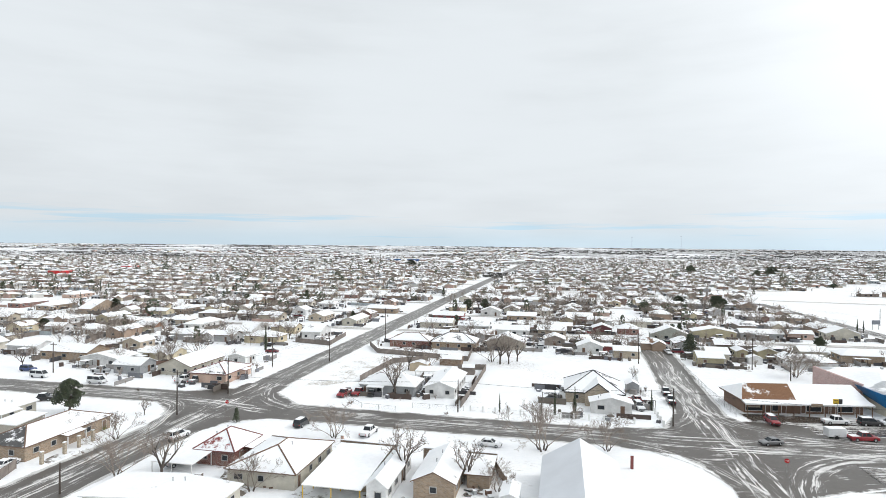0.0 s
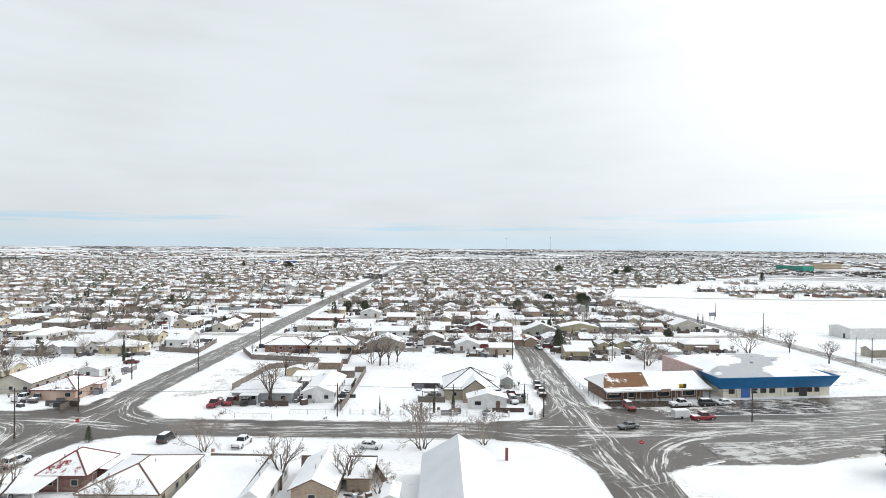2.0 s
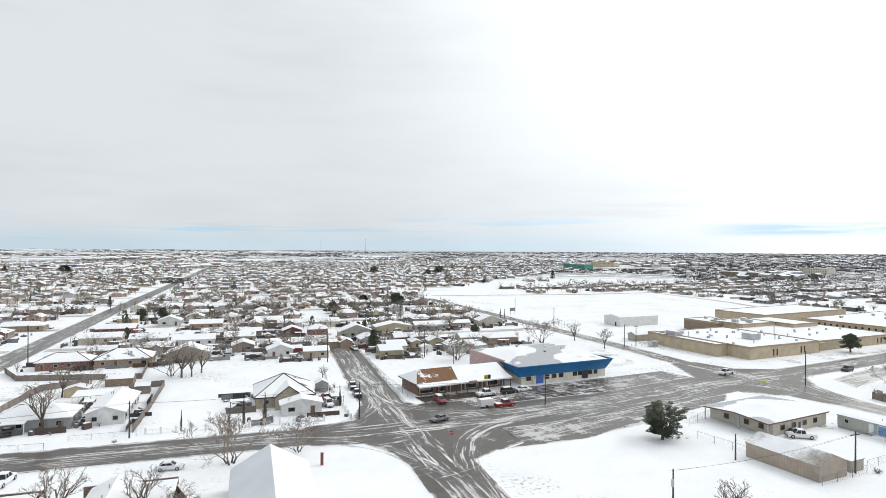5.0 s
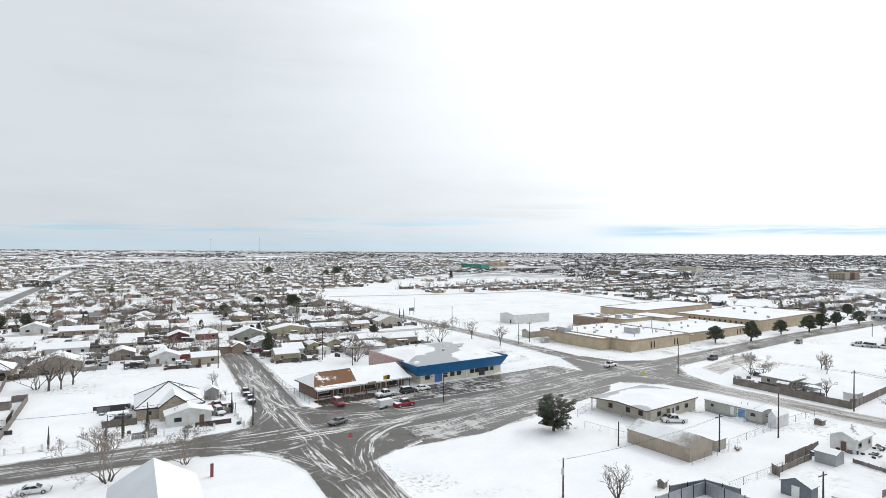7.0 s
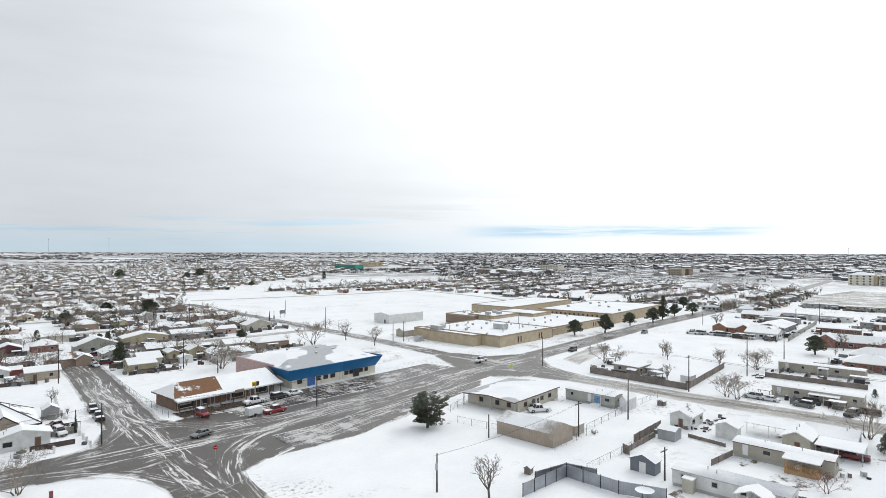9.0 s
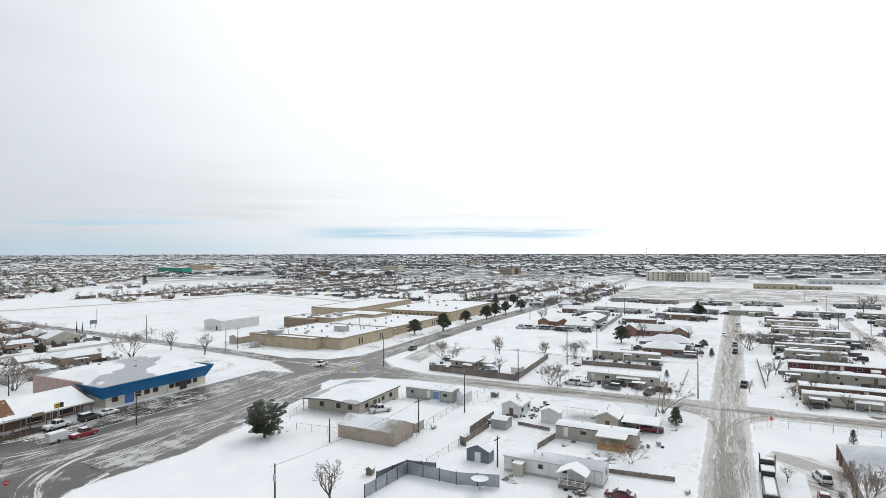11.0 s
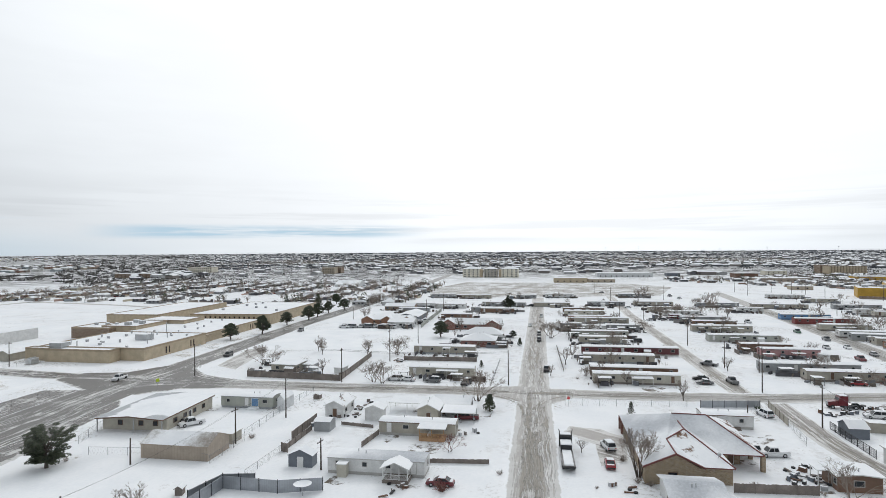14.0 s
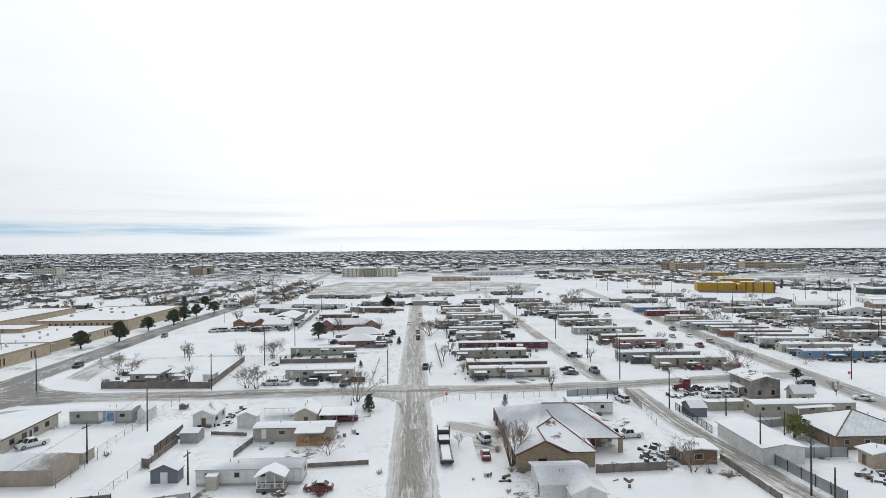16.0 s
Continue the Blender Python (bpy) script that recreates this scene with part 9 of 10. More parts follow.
evergreen(-147.0, 481.6, 7.8, 'cypress', 2, 1.5)
evergreen(-256.4, 983.8, 11.9, 'oak', 1, 1.5)
evergreen(-338.4, 1002.6, 12.3, 'pine', 1, 1.2)
evergreen(-233.7, 459.7, 6.8, 'pine', 0, 1.4)
evergreen(389.4, 65.7, 5.8, 'oak', 0, 1.2)
evergreen(430.8, 74.8, 6.4, 'pine', 0, 1.2)
evergreen(125.6, -63.5, 5.0, 'oak', 2, 1.25, 'leaf_pale', 'small yellow-green tree still in leaf')
shrub(107.7, 74.2, 1.8)
shrub(-25.9, 133.1, 1.2)
shrub(183.7, 36.4, 1.6)
shrub(182.8, 10.3, 1.2)
shrub(101.8, 19.3, 1.4)
shrub(107.6, -22.7, 1.5)
shrub(86.5, 100.7, 1.5)
shrub(-94.3, 105.4, 2.4, 'straggling green-brown hedge bush beside the brick house', 'leaf_pale', 1)
shrub(-94.8, 102.4, 1.9, 'straggling green-brown hedge bush beside the brick house', 'leaf_pale', 2)
shrub(-110.3, 135.3, 1.5)
shrub(-104.7, 114.0, 1.6)
shrub(-95.1, 105.9, 1.5)
shrub(-50.9, 136.5, 1.6)
shrub(-34.5, 120.0, 1.5)
shrub(92.1, 27.4, 3.2, 'reddish leafless shrub beside a parked car', 'twig_red')
shrub(159.2, -34.5, 2.0, 'spiky agave-like plant in the snow', 'leaf')
bare_tree(284.8, -151.4, 7.2, 1)
bare_tree(427.2, -187.6, 6.8, 2)
bare_tree(387.9, -222.5, 7.2, 0)
bare_tree(335.9, -129.1, 5.4, 1)
bare_tree(347.0, -163.3, 4.2, 0)
bare_tree(272.4, -161.0, 4.3, 2)
bare_tree(439.2, -269.5, 5.7, 1)
bare_tree(352.7, -132.3, 5.3, 3)
bare_tree(364.9, -145.2, 5.9, 1)
bare_tree(377.7, -220.0, 6.3, 3)
bare_tree(304.9, -147.6, 4.3, 2)
bare_tree(371.5, -26.2, 5.4, 0)
bare_tree(378.2, -39.3, 5.1, 1)
bare_tree(407.8, -61.8, 7.8, 0)
bare_tree(442.6, -62.9, 7.2, 1)
bare_tree(378.2, -60.9, 5.5, 2)
bare_tree(364.9, -63.9, 5.6, 1)
bare_tree(468.5, -19.6, 10.9, 1)
bare_tree(429.0, -56.9, 6.2, 2)
bare_tree(207.3, 90.9, 5.2, 3)
bare_tree(301.4, 133.5, 9.1, 1)
bare_tree(275.3, 71.4, 7.6, 1)
bare_tree(271.8, 60.9, 5.4, 3)
bare_tree(271.9, 54.1, 6.7, 0)
bare_tree(201.4, 107.2, 5.1, 1)
bare_tree(407.4, -113.4, 5.8, 1)
bare_tree(388.5, -115.3, 5.5, 0)
bare_tree(285.3, -178.7, 4.5, 3)
bare_tree(244.9, -156.6, 4.5, 1)
utility_pole(504.9, -156.1, 12.0, 0.0, False)
utility_pole(388.4, -126.1, 9.2, 0.0, False)
utility_pole(503.8, -193.7, 11.9, 0.0, False)
utility_pole(535.4, -211.8, 12.6, 0.0, False)
utility_pole(388.2, -158.4, 13.0, 0.0, False)
utility_pole(449.0, -235.6, 13.0, 0.0, False)
utility_pole(532.4, -291.3, 13.0, 0.0, False)
utility_pole(513.0, -289.8, 13.0, 0.0, False)
utility_pole(341.6, -196.5, 13.0, 0.0, False)
utility_pole(387.9, -231.1, 11.9, 0.0, False)
utility_pole(328.7, -207.4, 10.7, 0.0, False)
utility_pole(244.9, -156.6, 9.1, 0.0, False)
utility_pole(266.8, -132.7, 6.2, 0.0, False)
utility_pole(259.1, -144.6, 5.0, 0.0, False)
utility_pole(388.0, -197.6, 7.3, 0.0, False)
utility_pole(543.9, 15.1, 10.6, 0.0, False)
utility_pole(340.8, -4.3, 9.9, 0.0, False)
utility_pole(479.0, -38.5, 11.6, 0.0, False)
utility_pole(576.9, -106.7, 11.1, 0.0, False)
utility_pole(539.2, -109.9, 13.0, 0.0, False)
utility_pole(575.6, -136.2, 13.0, 0.0, False)
utility_pole(538.0, -142.3, 12.8, 0.0, False)
utility_pole(574.5, -160.0, 9.8, 0.0, False)
utility_pole(559.1, -158.3, 11.7, 0.0, False)
shrub(104.1, -4.1, 1.8)
shrub(103.4, -6.1, 1.6)
shrub(114.1, -1.8, 2.2)
shrub(124.5, -2.6, 2.0)
shrub(95.2, -3.3, 1.2)
shrub(100.0, 2.6, 0.8)
shrub(103.6, -41.5, 2.2)
shrub(105.2, -38.8, 1.6)

# fences
fence([(-72.7, 216.1), (-65.2, 202.2), (-30.7, 195.2), (-32.9, 229.0)], 'wood', label='brown wooden yard fence round two houses')
fence([(-45.0, 152.3), (-38.2, 145.0), (-39.8, 168.8)], 'wood')
fence([(-56.6, 159.4), (-54.4, 186.5), (-44.0, 192.0)], 'wood', label='dark wooden fence along the vacant lot')
fence([(-31.7, 181.2), (-23.0, 183.4), (-23.1, 157.6), (-23.6, 139.4)], 'wood', label='weathered wooden fence along a yard')
fence([(-20.8, 137.1), (0.1, 136.0), (16.6, 135.6)], 'picket')
fence([(22.7, 135.0), (21.6, 168.4), (23.5, 194.9)], 'picket')
fence([(39.3, 198.8), (39.4, 166.5), (40.8, 147.0)], 'chain', h=1.8)
fence([(-56.7, 143.4), (-47.0, 133.8), (-38.2, 133.0)], 'chain')
fence([(-35.0, 136.7), (-22.5, 136.7)], 'chain')
fence([(160.4, 112.0), (160.6, 107.0), (162.0, 80.2), (202.0, 87.0)], 'wood', label='grey board fence along the side road', h=2.0)
fence([(109.0, 65.3), (122.7, 66.9)], 'wood', label='reddish plank fence in a yard')
fence([(102.3, 63.7), (101.8, 62.0)], 'wood')
fence([(90.5, 99.6), (93.1, 87.9), (93.8, 77.1), (92.7, 73.0), (105.6, 74.6)], 'chain', h=1.6)
fence([(108.0, 76.3), (133.9, 80.2), (147.0, 81.0)], 'chain', h=1.6)
fence([(88.6, 62.5), (105.7, 63.8)], 'chain', h=1.4)
fence([(95.0, 107.1), (106.9, 112.4)], 'chain', h=1.8)
fence([(76.8, 64.7), (84.2, 63.8), (85.9, 58.6)], 'iron', h=2.2)
fence([(71.4, 62.7), (83.5, 63.2), (84.2, 53.2), (87.2, 46.5)], 'iron', h=2.2, label='tall grey corrugated metal fence with dark posts')
fence([(103.7, 33.4), (106.1, 22.2)], 'wood', h=0.9, label='low wooden yard fence')
fence([(108.5, 49.0), (116.8, 48.7)], 'wood', h=1.2)
fence([(102.0, 63.0), (115.9, 64.4)], 'wood', h=1.2)
fence([(121.4, 59.8), (120.9, 51.8)], 'wood', h=0.8)
fence([(151.0, 11.6), (153.6, -1.0), (157.0, -18.0)], 'chain', h=1.8)
fence([(157.4, -21.2), (161.1, -35.4)], 'iron', h=1.8, label='blue-grey metal fence along the road')
fence([(161.7, -37.4), (145.9, -37.7)], 'wood', h=1.8, mat='tan_siding')
fence([(145.9, -37.7), (132.4, -37.5)], 'chain', h=1.8)
fence([(146.0, -45.9), (127.4, -47.6)], 'bars', h=1.8)
fence([(111.7, -43.2), (93.8, -45.6)], 'wood', h=1.3, label='rough plank fence along the alley')
fence([(113.0, -51.5), (93.9, -55.3)], 'iron', h=2.0)
fence([(113.0, -51.5), (114.4, -67.5)], 'iron', h=2.0)
fence([(104.1, -19.0), (106.4, -31.9)], 'wood', h=1.6)
fence([(240.4, 21.7), (192.8, 15.2)], 'wood', h=0.9)
fence([(165.2, 82.2), (167.1, 81.5)], 'wood')
fence([(130.9, -56.1), (134.9, -71.2)], 'wood', h=1.8, mat='grey_siding')
fence([(283.5, 94.3), (361.1, 106.2)], 'iron', h=2.2, mat='green_siding')
fence([(-215.7, 188.3), (-215.8, 207.4), (-221.8, 236.1)], 'wood')
fence([(-179.4, 191.1), (-185.5, 206.2)], 'wood')
fence([(-166.3, 217.4), (-147.9, 216.1)], 'wood')
fence([(-104.0, 216.0), (-87.9, 212.1), (-90.3, 235.8)], 'wood')
fence([(-214.1, 321.1), (-199.8, 335.6)], 'wood')
fence([(-91.1, 79.6), (-93.0, 84.2)], 'wood')
fence([(103.5, 151.2), (126.0, 152.4)], 'chain')
fence([(198.3, 72.6), (202.0, 46.4)], 'wood', h=1.6)
fence([(169.5, 34.5), (204.9, 38.5)], 'chain')

# signs, junk and small things
stop_sign(39.6, 112.3, -15)
stop_sign(150.3, 10.7, -80)
stop_sign(180.1, -106.8, -115)
stop_sign(-76.9, 123.8, 25)
low_wall([(-39.5, 101.4), (-26.6, 100.9)], 3.5, 0.3, 'brick_brown', 'brown brick wall behind the low house')
low_wall([(-23.9, 102.3), (-10.8, 102.4)], 2.9, 0.3, 'brick_brown', 'brown brick wall behind the tan house')
low_wall([(-10.8, 102.4), (-8.5, 96.0)], 1.6, 0.3, 'brick_brown', 'low brick yard wall with snow')
gate_pillar(-40.6, 104.6, 3.2, 'peach', 'pinkish square masonry pillar in the snow')
gate_pillar(12.9, 108.3, 2.4, 'red_siding', 'red square post standing in the snow')
gate_pillar(-90.5, 86.9, 2.2, 'brick_pale', 'pale brick pillar along the avenue')
gate_pillar(-90.7, 92.0, 2.2, 'brick_pale', 'pale brick pillar along the avenue')
gate_pillar(-91.0, 95.6, 2.2, 'brick_pale', 'pale brick pillar along the avenue')
gate_pillar(-91.2, 99.2, 2.2, 'brick_pale', 'pale brick pillar along the avenue')
pole_sign(62.0, 146.8, 9, 5.5, 'yellow_paint', 'yellow and black shop sign on a pole')
warning_sign(140.8, 128.9, -30)
cargo_trailer(56.9, 135.5, 9)
dog_house(79.8, 68.7, 20)
dog_house(141.3, 76.4, 0)
dog_house(141.0, 76.9, 10)
dish(84.5, 48.7)
semi_truck(165.6, -54.7, 97)
backstop(155.9, 262.1, 20)
scoreboard(151.1, 319.3, 20)
junk_pile(111.2, -33.3, 9)
junk_pile(115.6, -31.4, 8)
junk_pile(120.0, -53.5, 5)
junk_pile(104.9, -65.5, 8)
junk_pile(135.8, 61.3, 10)
junk_pile(120.4, 63.5, 5)
junk_pile(128.7, 44.4, 5)
junk_pile(139.5, 59.8, 7)
junk_pile(196.5, 73.5, 9)
junk_pile(185.8, 61.1, 6)
junk_pile(160.0, -53.2, 9)
junk_pile(158.6, -49.1, 9)
junk_pile(162.6, -57.9, 9)
junk_pile(164.2, -65.2, 8)
junk_pile(160.5, -65.9, 7)
junk_pile(117.3, -33.5, 8)
junk_pile(111.0, -30.7, 9)
junk_pile(106.9, -31.0, 6)
junk_pile(117.1, -60.7, 6)
junk_pile(103.2, -65.8, 8)
junk_pile(106.7, -66.7, 6)
junk_pile(157.4, -60.3, 8)
junk_pile(-66.7, 94.2, 6)
junk_pile(-0.7, 163.0, 6)
junk_pile(-3.7, 159.1, 5)
junk_pile(-59.8, 86.7, 5)
junk_pile(-44.4, 87.9, 5)
junk_pile(127.0, 63.5, 8)
junk_pile(128.6, 59.8, 6)
junk_pile(121.8, 29.8, 4)
junk_pile(89.9, 35.6, 8)
junk_pile(100.2, -1.5, 6)
junk_pile(120.1, -56.9, 6)
junk_pile(100.9, -23.1, 4)
junk_pile(-102.0, 93.7, 6)
junk_pile(-96.1, 86.1, 5)
junk_pile(-14.1, 92.5, 8)
junk_pile(-12.1, 90.8, 6)
junk_pile(-37.2, 148.1, 6)
junk_pile(-36.9, 153.0, 6)
junk_pile(173.9, -76.2, 6)
junk_pile(166.6, -63.1, 8)
junk_pile(-127.9, 126.3, 7)
junk_pile(-129.0, 121.6, 7)
carport(-34.4, 86.0, 0, 9.8, 4.4, 2.35, label='low carport on yellow posts under a snowy roof', post='yellow_paint')
carport(-64.6, 90.1, 0, 8.0, 6.0, 2.4, label='carport beside the red house with snowy roof')
propane_tank(117.8, 37.5, 10)
wire((-87.2, 118.4, 9.9), (-86.5, 138.2, 8.9))
wire((-85.4, 118.4, 9.9), (-84.7, 138.2, 8.9))
wire((-87.2, 118.4, 9.9), (-150.9, 147.9, 8.7))
wire((-85.4, 118.4, 9.9), (-149.1, 147.9, 8.7))
wire((-86.5, 138.2, 8.9), (-77.0, 183.8, 9.1))
wire((-84.7, 138.2, 8.9), (-75.2, 183.8, 9.1))
wire((-77.0, 183.8, 9.1), (-72.6, 233.0, 12.5))
wire((-75.2, 183.8, 9.1), (-70.8, 233.0, 12.5))
wire((-87.2, 118.4, 9.9), (-24.5, 135.5, 7.3))
wire((-85.4, 118.4, 9.9), (-22.7, 135.5, 7.3))
wire((-24.5, 135.5, 7.3), (23.9, 135.8, 8.0))
wire((-22.7, 135.5, 7.3), (25.7, 135.8, 8.0))
wire((23.9, 135.8, 8.0), (25.3, 205.5, 9.9))
wire((25.7, 135.8, 8.0), (27.1, 205.5, 9.9))
wire((23.9, 135.8, 8.0), (71.5, 133.0, 7.3))
wire((25.7, 135.8, 8.0), (73.3, 133.0, 7.3))
wire((60.5, 72.7, 6.4), (102.9, 75.4, 7.1))
wire((62.3, 72.7, 6.4), (104.7, 75.4, 7.1))
wire((102.9, 75.4, 7.1), (122.2, 75.3, 9.0))
wire((104.7, 75.4, 7.1), (124.0, 75.3, 9.0))
wire((156.0, 129.1, 9.8), (159.6, 79.3, 9.9))
wire((157.8, 129.1, 9.8), (161.4, 79.3, 9.9))
wire((159.6, 79.3, 9.9), (168.5, 29.4, 9.8))
wire((161.4, 79.3, 9.9), (170.3, 29.4, 9.8))
wire((145.6, -44.6, 9.1), (110.3, -50.2, 8.6))
wire((147.4, -44.6, 9.1), (112.1, -50.2, 8.6))
wire((110.3, -50.2, 8.6), (95.7, -51.4, 8.7))
wire((112.1, -50.2, 8.6), (97.5, -51.4, 8.7))
wire((116.0, -57.3, 7.4), (110.3, -50.2, 8.6))
wire((117.8, -57.3, 7.4), (112.1, -50.2, 8.6))
wire((177.4, -39.8, 12.1), (180.0, -107.9, 8.6))
wire((179.2, -39.8, 12.1), (181.8, -107.9, 8.6))
wire((145.6, -44.6, 9.1), (177.4, -39.8, 12.1))
wire((147.4, -44.6, 9.1), (179.2, -39.8, 12.1))
wire((146.0, 73.6, 12.4), (168.5, 29.4, 9.8))
wire((147.8, 73.6, 12.4), (170.3, 29.4, 9.8))

# far masts on the horizon
radio_mast(3100, 30, 37)
radio_mast(3097, -134, 45)
radio_mast(3059, -504, 30)
radio_mast(3020, -699, 34)
radio_mast(2946, -966, 34)
radio_mast(2742, -1445, 34)
radio_mast(3005, 761, 46)
radio_mast(583, 3045, 80)
radio_mast(354, 3080, 74)


# ---- slush between the wheel tracks ----
def glide(path, step=1.0):
    """Points along a smooth curve through the given ones."""
    p = [Vector((*q, 0)) for q in path]
    p = [p[0] * 2 - p[1]] + p + [p[-1] * 2 - p[-2]]
    out = []
    for a, b, c, d in zip(p, p[1:], p[2:], p[3:]):
        n = max(2, int((c - b).length / step))
        for i in range(n):
            t = i / n
            out.append(0.5 * (2 * b + (c - a) * t + (2 * a - 5 * b + 4 * c - d) * t * t + (3 * b - 3 * c + d - a) * t ** 3))
    return out + [p[-2]]


def slush_layers():
    """Layers of slush along the ways that the wheels take, straight through and round every turn."""
    rng = random.Random(5)

    def laid(name, mat, label, ways):
        v, f, uv, rim = [], [], [], []
        for path, span, z in ways:
            line = glide(path, 2.0)
            k, u0, w0, run = len(v), rng.uniform(0, 900), rng.uniform(0, 900), 0.0
            offs = (-0.5, -0.3, 0.0, 0.3, 0.5)
            for i, p in enumerate(line):
                if i:
                    run += (p - line[i - 1]).length
                d = (line[min(i + 1, len(line) - 1)] - line[max(i - 1, 0)]).normalized()
                ends = max(0.0, 1 - min(i, len(line) - 1 - i) / 4)
                for o in offs:
                    q = p + Vector((-d.y, d.x, 0)) * o * span
                    v.append((q.x, q.y, z))
                    uv.append((u0 + run, w0 + o * span))
                    rim.append(max(ends, 1.0 if abs(o) == 0.5 else 0.0))
            for i in range(len(line) - 1):
                for j in range(4):
                    a = k + i * 5 + j
                    f.append((a, a + 5, a + 6, a + 1))
        me = bpy.data.meshes.new(name)
        me.from_pydata(v, [], f)
        layer = me.uv_layers.new(name="UVMap")
        for loop in me.loops:
            layer.data[loop.index].uv = uv[loop.vertex_index]
        me.attributes.new("edge", "FLOAT", "POINT").data.foreach_set("value", rim)
        me.materials.append(M[mat])
        bm = bmesh.new()
        bm.from_mesh(me)
        for face in bm.faces:
            if face.normal.z < 0:
                face.normal_flip()
        bm.to_mesh(me)
        bm.free()
        tagged(new(name, me), label, "slush", kind="stuff")

    laid("slush_tracks", "tracks", "streaks of grey-white slush between wheel tracks", [
        # the crossing by the shop: straight through and every turn
        ([(36, 2), (35.5, 40), (34.5, 75), (34, 100), (33.5, 130), (33.3, 160), (34, 200)], 9.5, 0.062),
        ([(36, 2), (35.5, 40), (34.5, 78), (31, 104), (20, 119), (2, 124.5), (-30, 126)], 6, 0.067),
        ([(36, 30), (36, 60), (37, 88), (41, 108), (52, 121), (70, 126.5), (96, 130)], 7, 0.072),
        ([(-60, 127), (-20, 126), (14, 126)], 8, 0.058),
        ([(14, 126), (45, 127), (96, 131.5), (134, 140), (168, 144.5)], 16, 0.077),
        ([(150, 142), (168, 144.5), (205, 150), (283, 163), (395, 175)], 11, 0.060),
        ([(34, 200), (33.5, 165), (35, 148), (42, 138), (60, 132), (96, 133)], 6, 0.082),
        ([(33, 190), (32.5, 160), (29, 141), (16, 130), (-10, 127)], 5, 0.087),
        ([(34.5, 250), (34.5, 205), (33.5, 166), (33, 146)], 10, 0.060),
        ([(44, 142), (56, 140), (72, 143), (100, 147), (126, 153)], 9, 0.047),
        ([(50, 118), (62, 114), (80, 119), (110, 127), (128, 132)], 12, 0.050),
        # the avenue and its crossing
        ([(-83, 22), (-82, 70), (-81, 117), (-80.5, 150), (-80, 230), (-80, 400)], 10, 0.062),
        ([(-250, 135), (-157, 132.5), (-98, 132), (-63, 127)], 9, 0.067),
        ([(-80, 220), (-80, 165), (-76, 142), (-66, 131), (-40, 127)], 5, 0.072),
        ([(-84, 40), (-83, 90), (-88, 118), (-100, 130), (-140, 133)], 5, 0.077),
        # roads round the school and the mobile homes
        ([(146, 300), (146, 210), (147, 170), (149, 152), (149.5, 130), (152, 98), (157, 60), (162, 22), (165.3, -5), (170, -32), (180, -66)], 9, 0.067),
        ([(110, 134), (138, 137), (147, 126), (151, 105), (155.5, 70)], 5, 0.084),
        ([(400, 176), (283, 163), (205, 150), (175, 143), (158, 128), (152, 100)], 6, 0.088),
        ([(62, 8.6), (92, 12), (118, 15), (150, 19.3), (166, 21.5), (220, 28), (300, 37.5), (400, 49)], 8.5, 0.072),
        ([(150, -100), (230, -96), (408, -93)], 8, 0.055),
    ])
    laid("wheel_ruts", "ruts", "dark wet wheel ruts worn through the packed snow", [
        ([(62, 8.4), (92, 11.8), (118, 14.8), (150, 19), (166, 21.2), (220, 28), (300, 37.5), (400, 49)], 6.5, 0.080),
        ([(90, 12), (125, 16), (152, 16.5), (163.5, 4), (168.3, -20)], 4.5, 0.092),
        ([(90, 13), (125, 17), (151, 23), (159, 40), (156, 68)], 4.5, 0.096),
        ([(152, 95), (157, 60), (162, 22), (165.3, -5), (170, -32), (180, -66), (186, -90)], 5, 0.100),
        ([(172, -34.5), (256, -24), (372, -10)], 5, 0.050),
        ([(62, -57.5), (99, -50), (134, -43), (166, -40)], 4.5, 0.050),
        ([(150, -100), (230, -96), (408, -93)], 6, 0.062),
    ])


slush_layers()

# streets between the blocks, white over but for two tracks
for i, y in enumerate((319.5, 381.5, 443.5, 505.5, 567.5, 629.5, 691.5, 753.5)):
    street("street_block", [(-640, y + 2), (-300, y), (-86, y)], 8, "track", "snow-covered cross street with tracks", 0.02, 1.6)
    street("street_block", [(-74, y), (20, y), (126 + max(0, y - 480) * 0.8, y)], 8, "track", "snow-covered cross street with tracks", 0.02, 1.6)

# ---- the rest of the town ----
def taken(x, y, spots, r):
    for a, b, c in spots:
        if (a - x) ** 2 + (b - y) ** 2 < (c + r) ** 2:
            return True
    return False


def occupied_spots():
    """Where buildings stand already: middle and half size."""
    spots = []
    kinds = ("house", "mobile home", "building", "school", "store", "shop", "hall", "hotel", "warehouse", "garage", "carport", "barn")
    for ob in scene.objects:
        if ob.parent is None and ob.type == "EMPTY" and ob.get("category") in kinds:
            r = 0.0
            for c in ob.children:
                if c.type == "MESH":
                    r = max(r, max(math.hypot(v[0], v[1]) for v in c.bound_box))
            spots.append((ob.location.x, ob.location.y, r * 0.72))
    return spots


TOWN = random.Random(21)


def heading(x, y):
    """The heading at which a place is seen from the eye."""
    return math.degrees(math.atan2(-x, y))


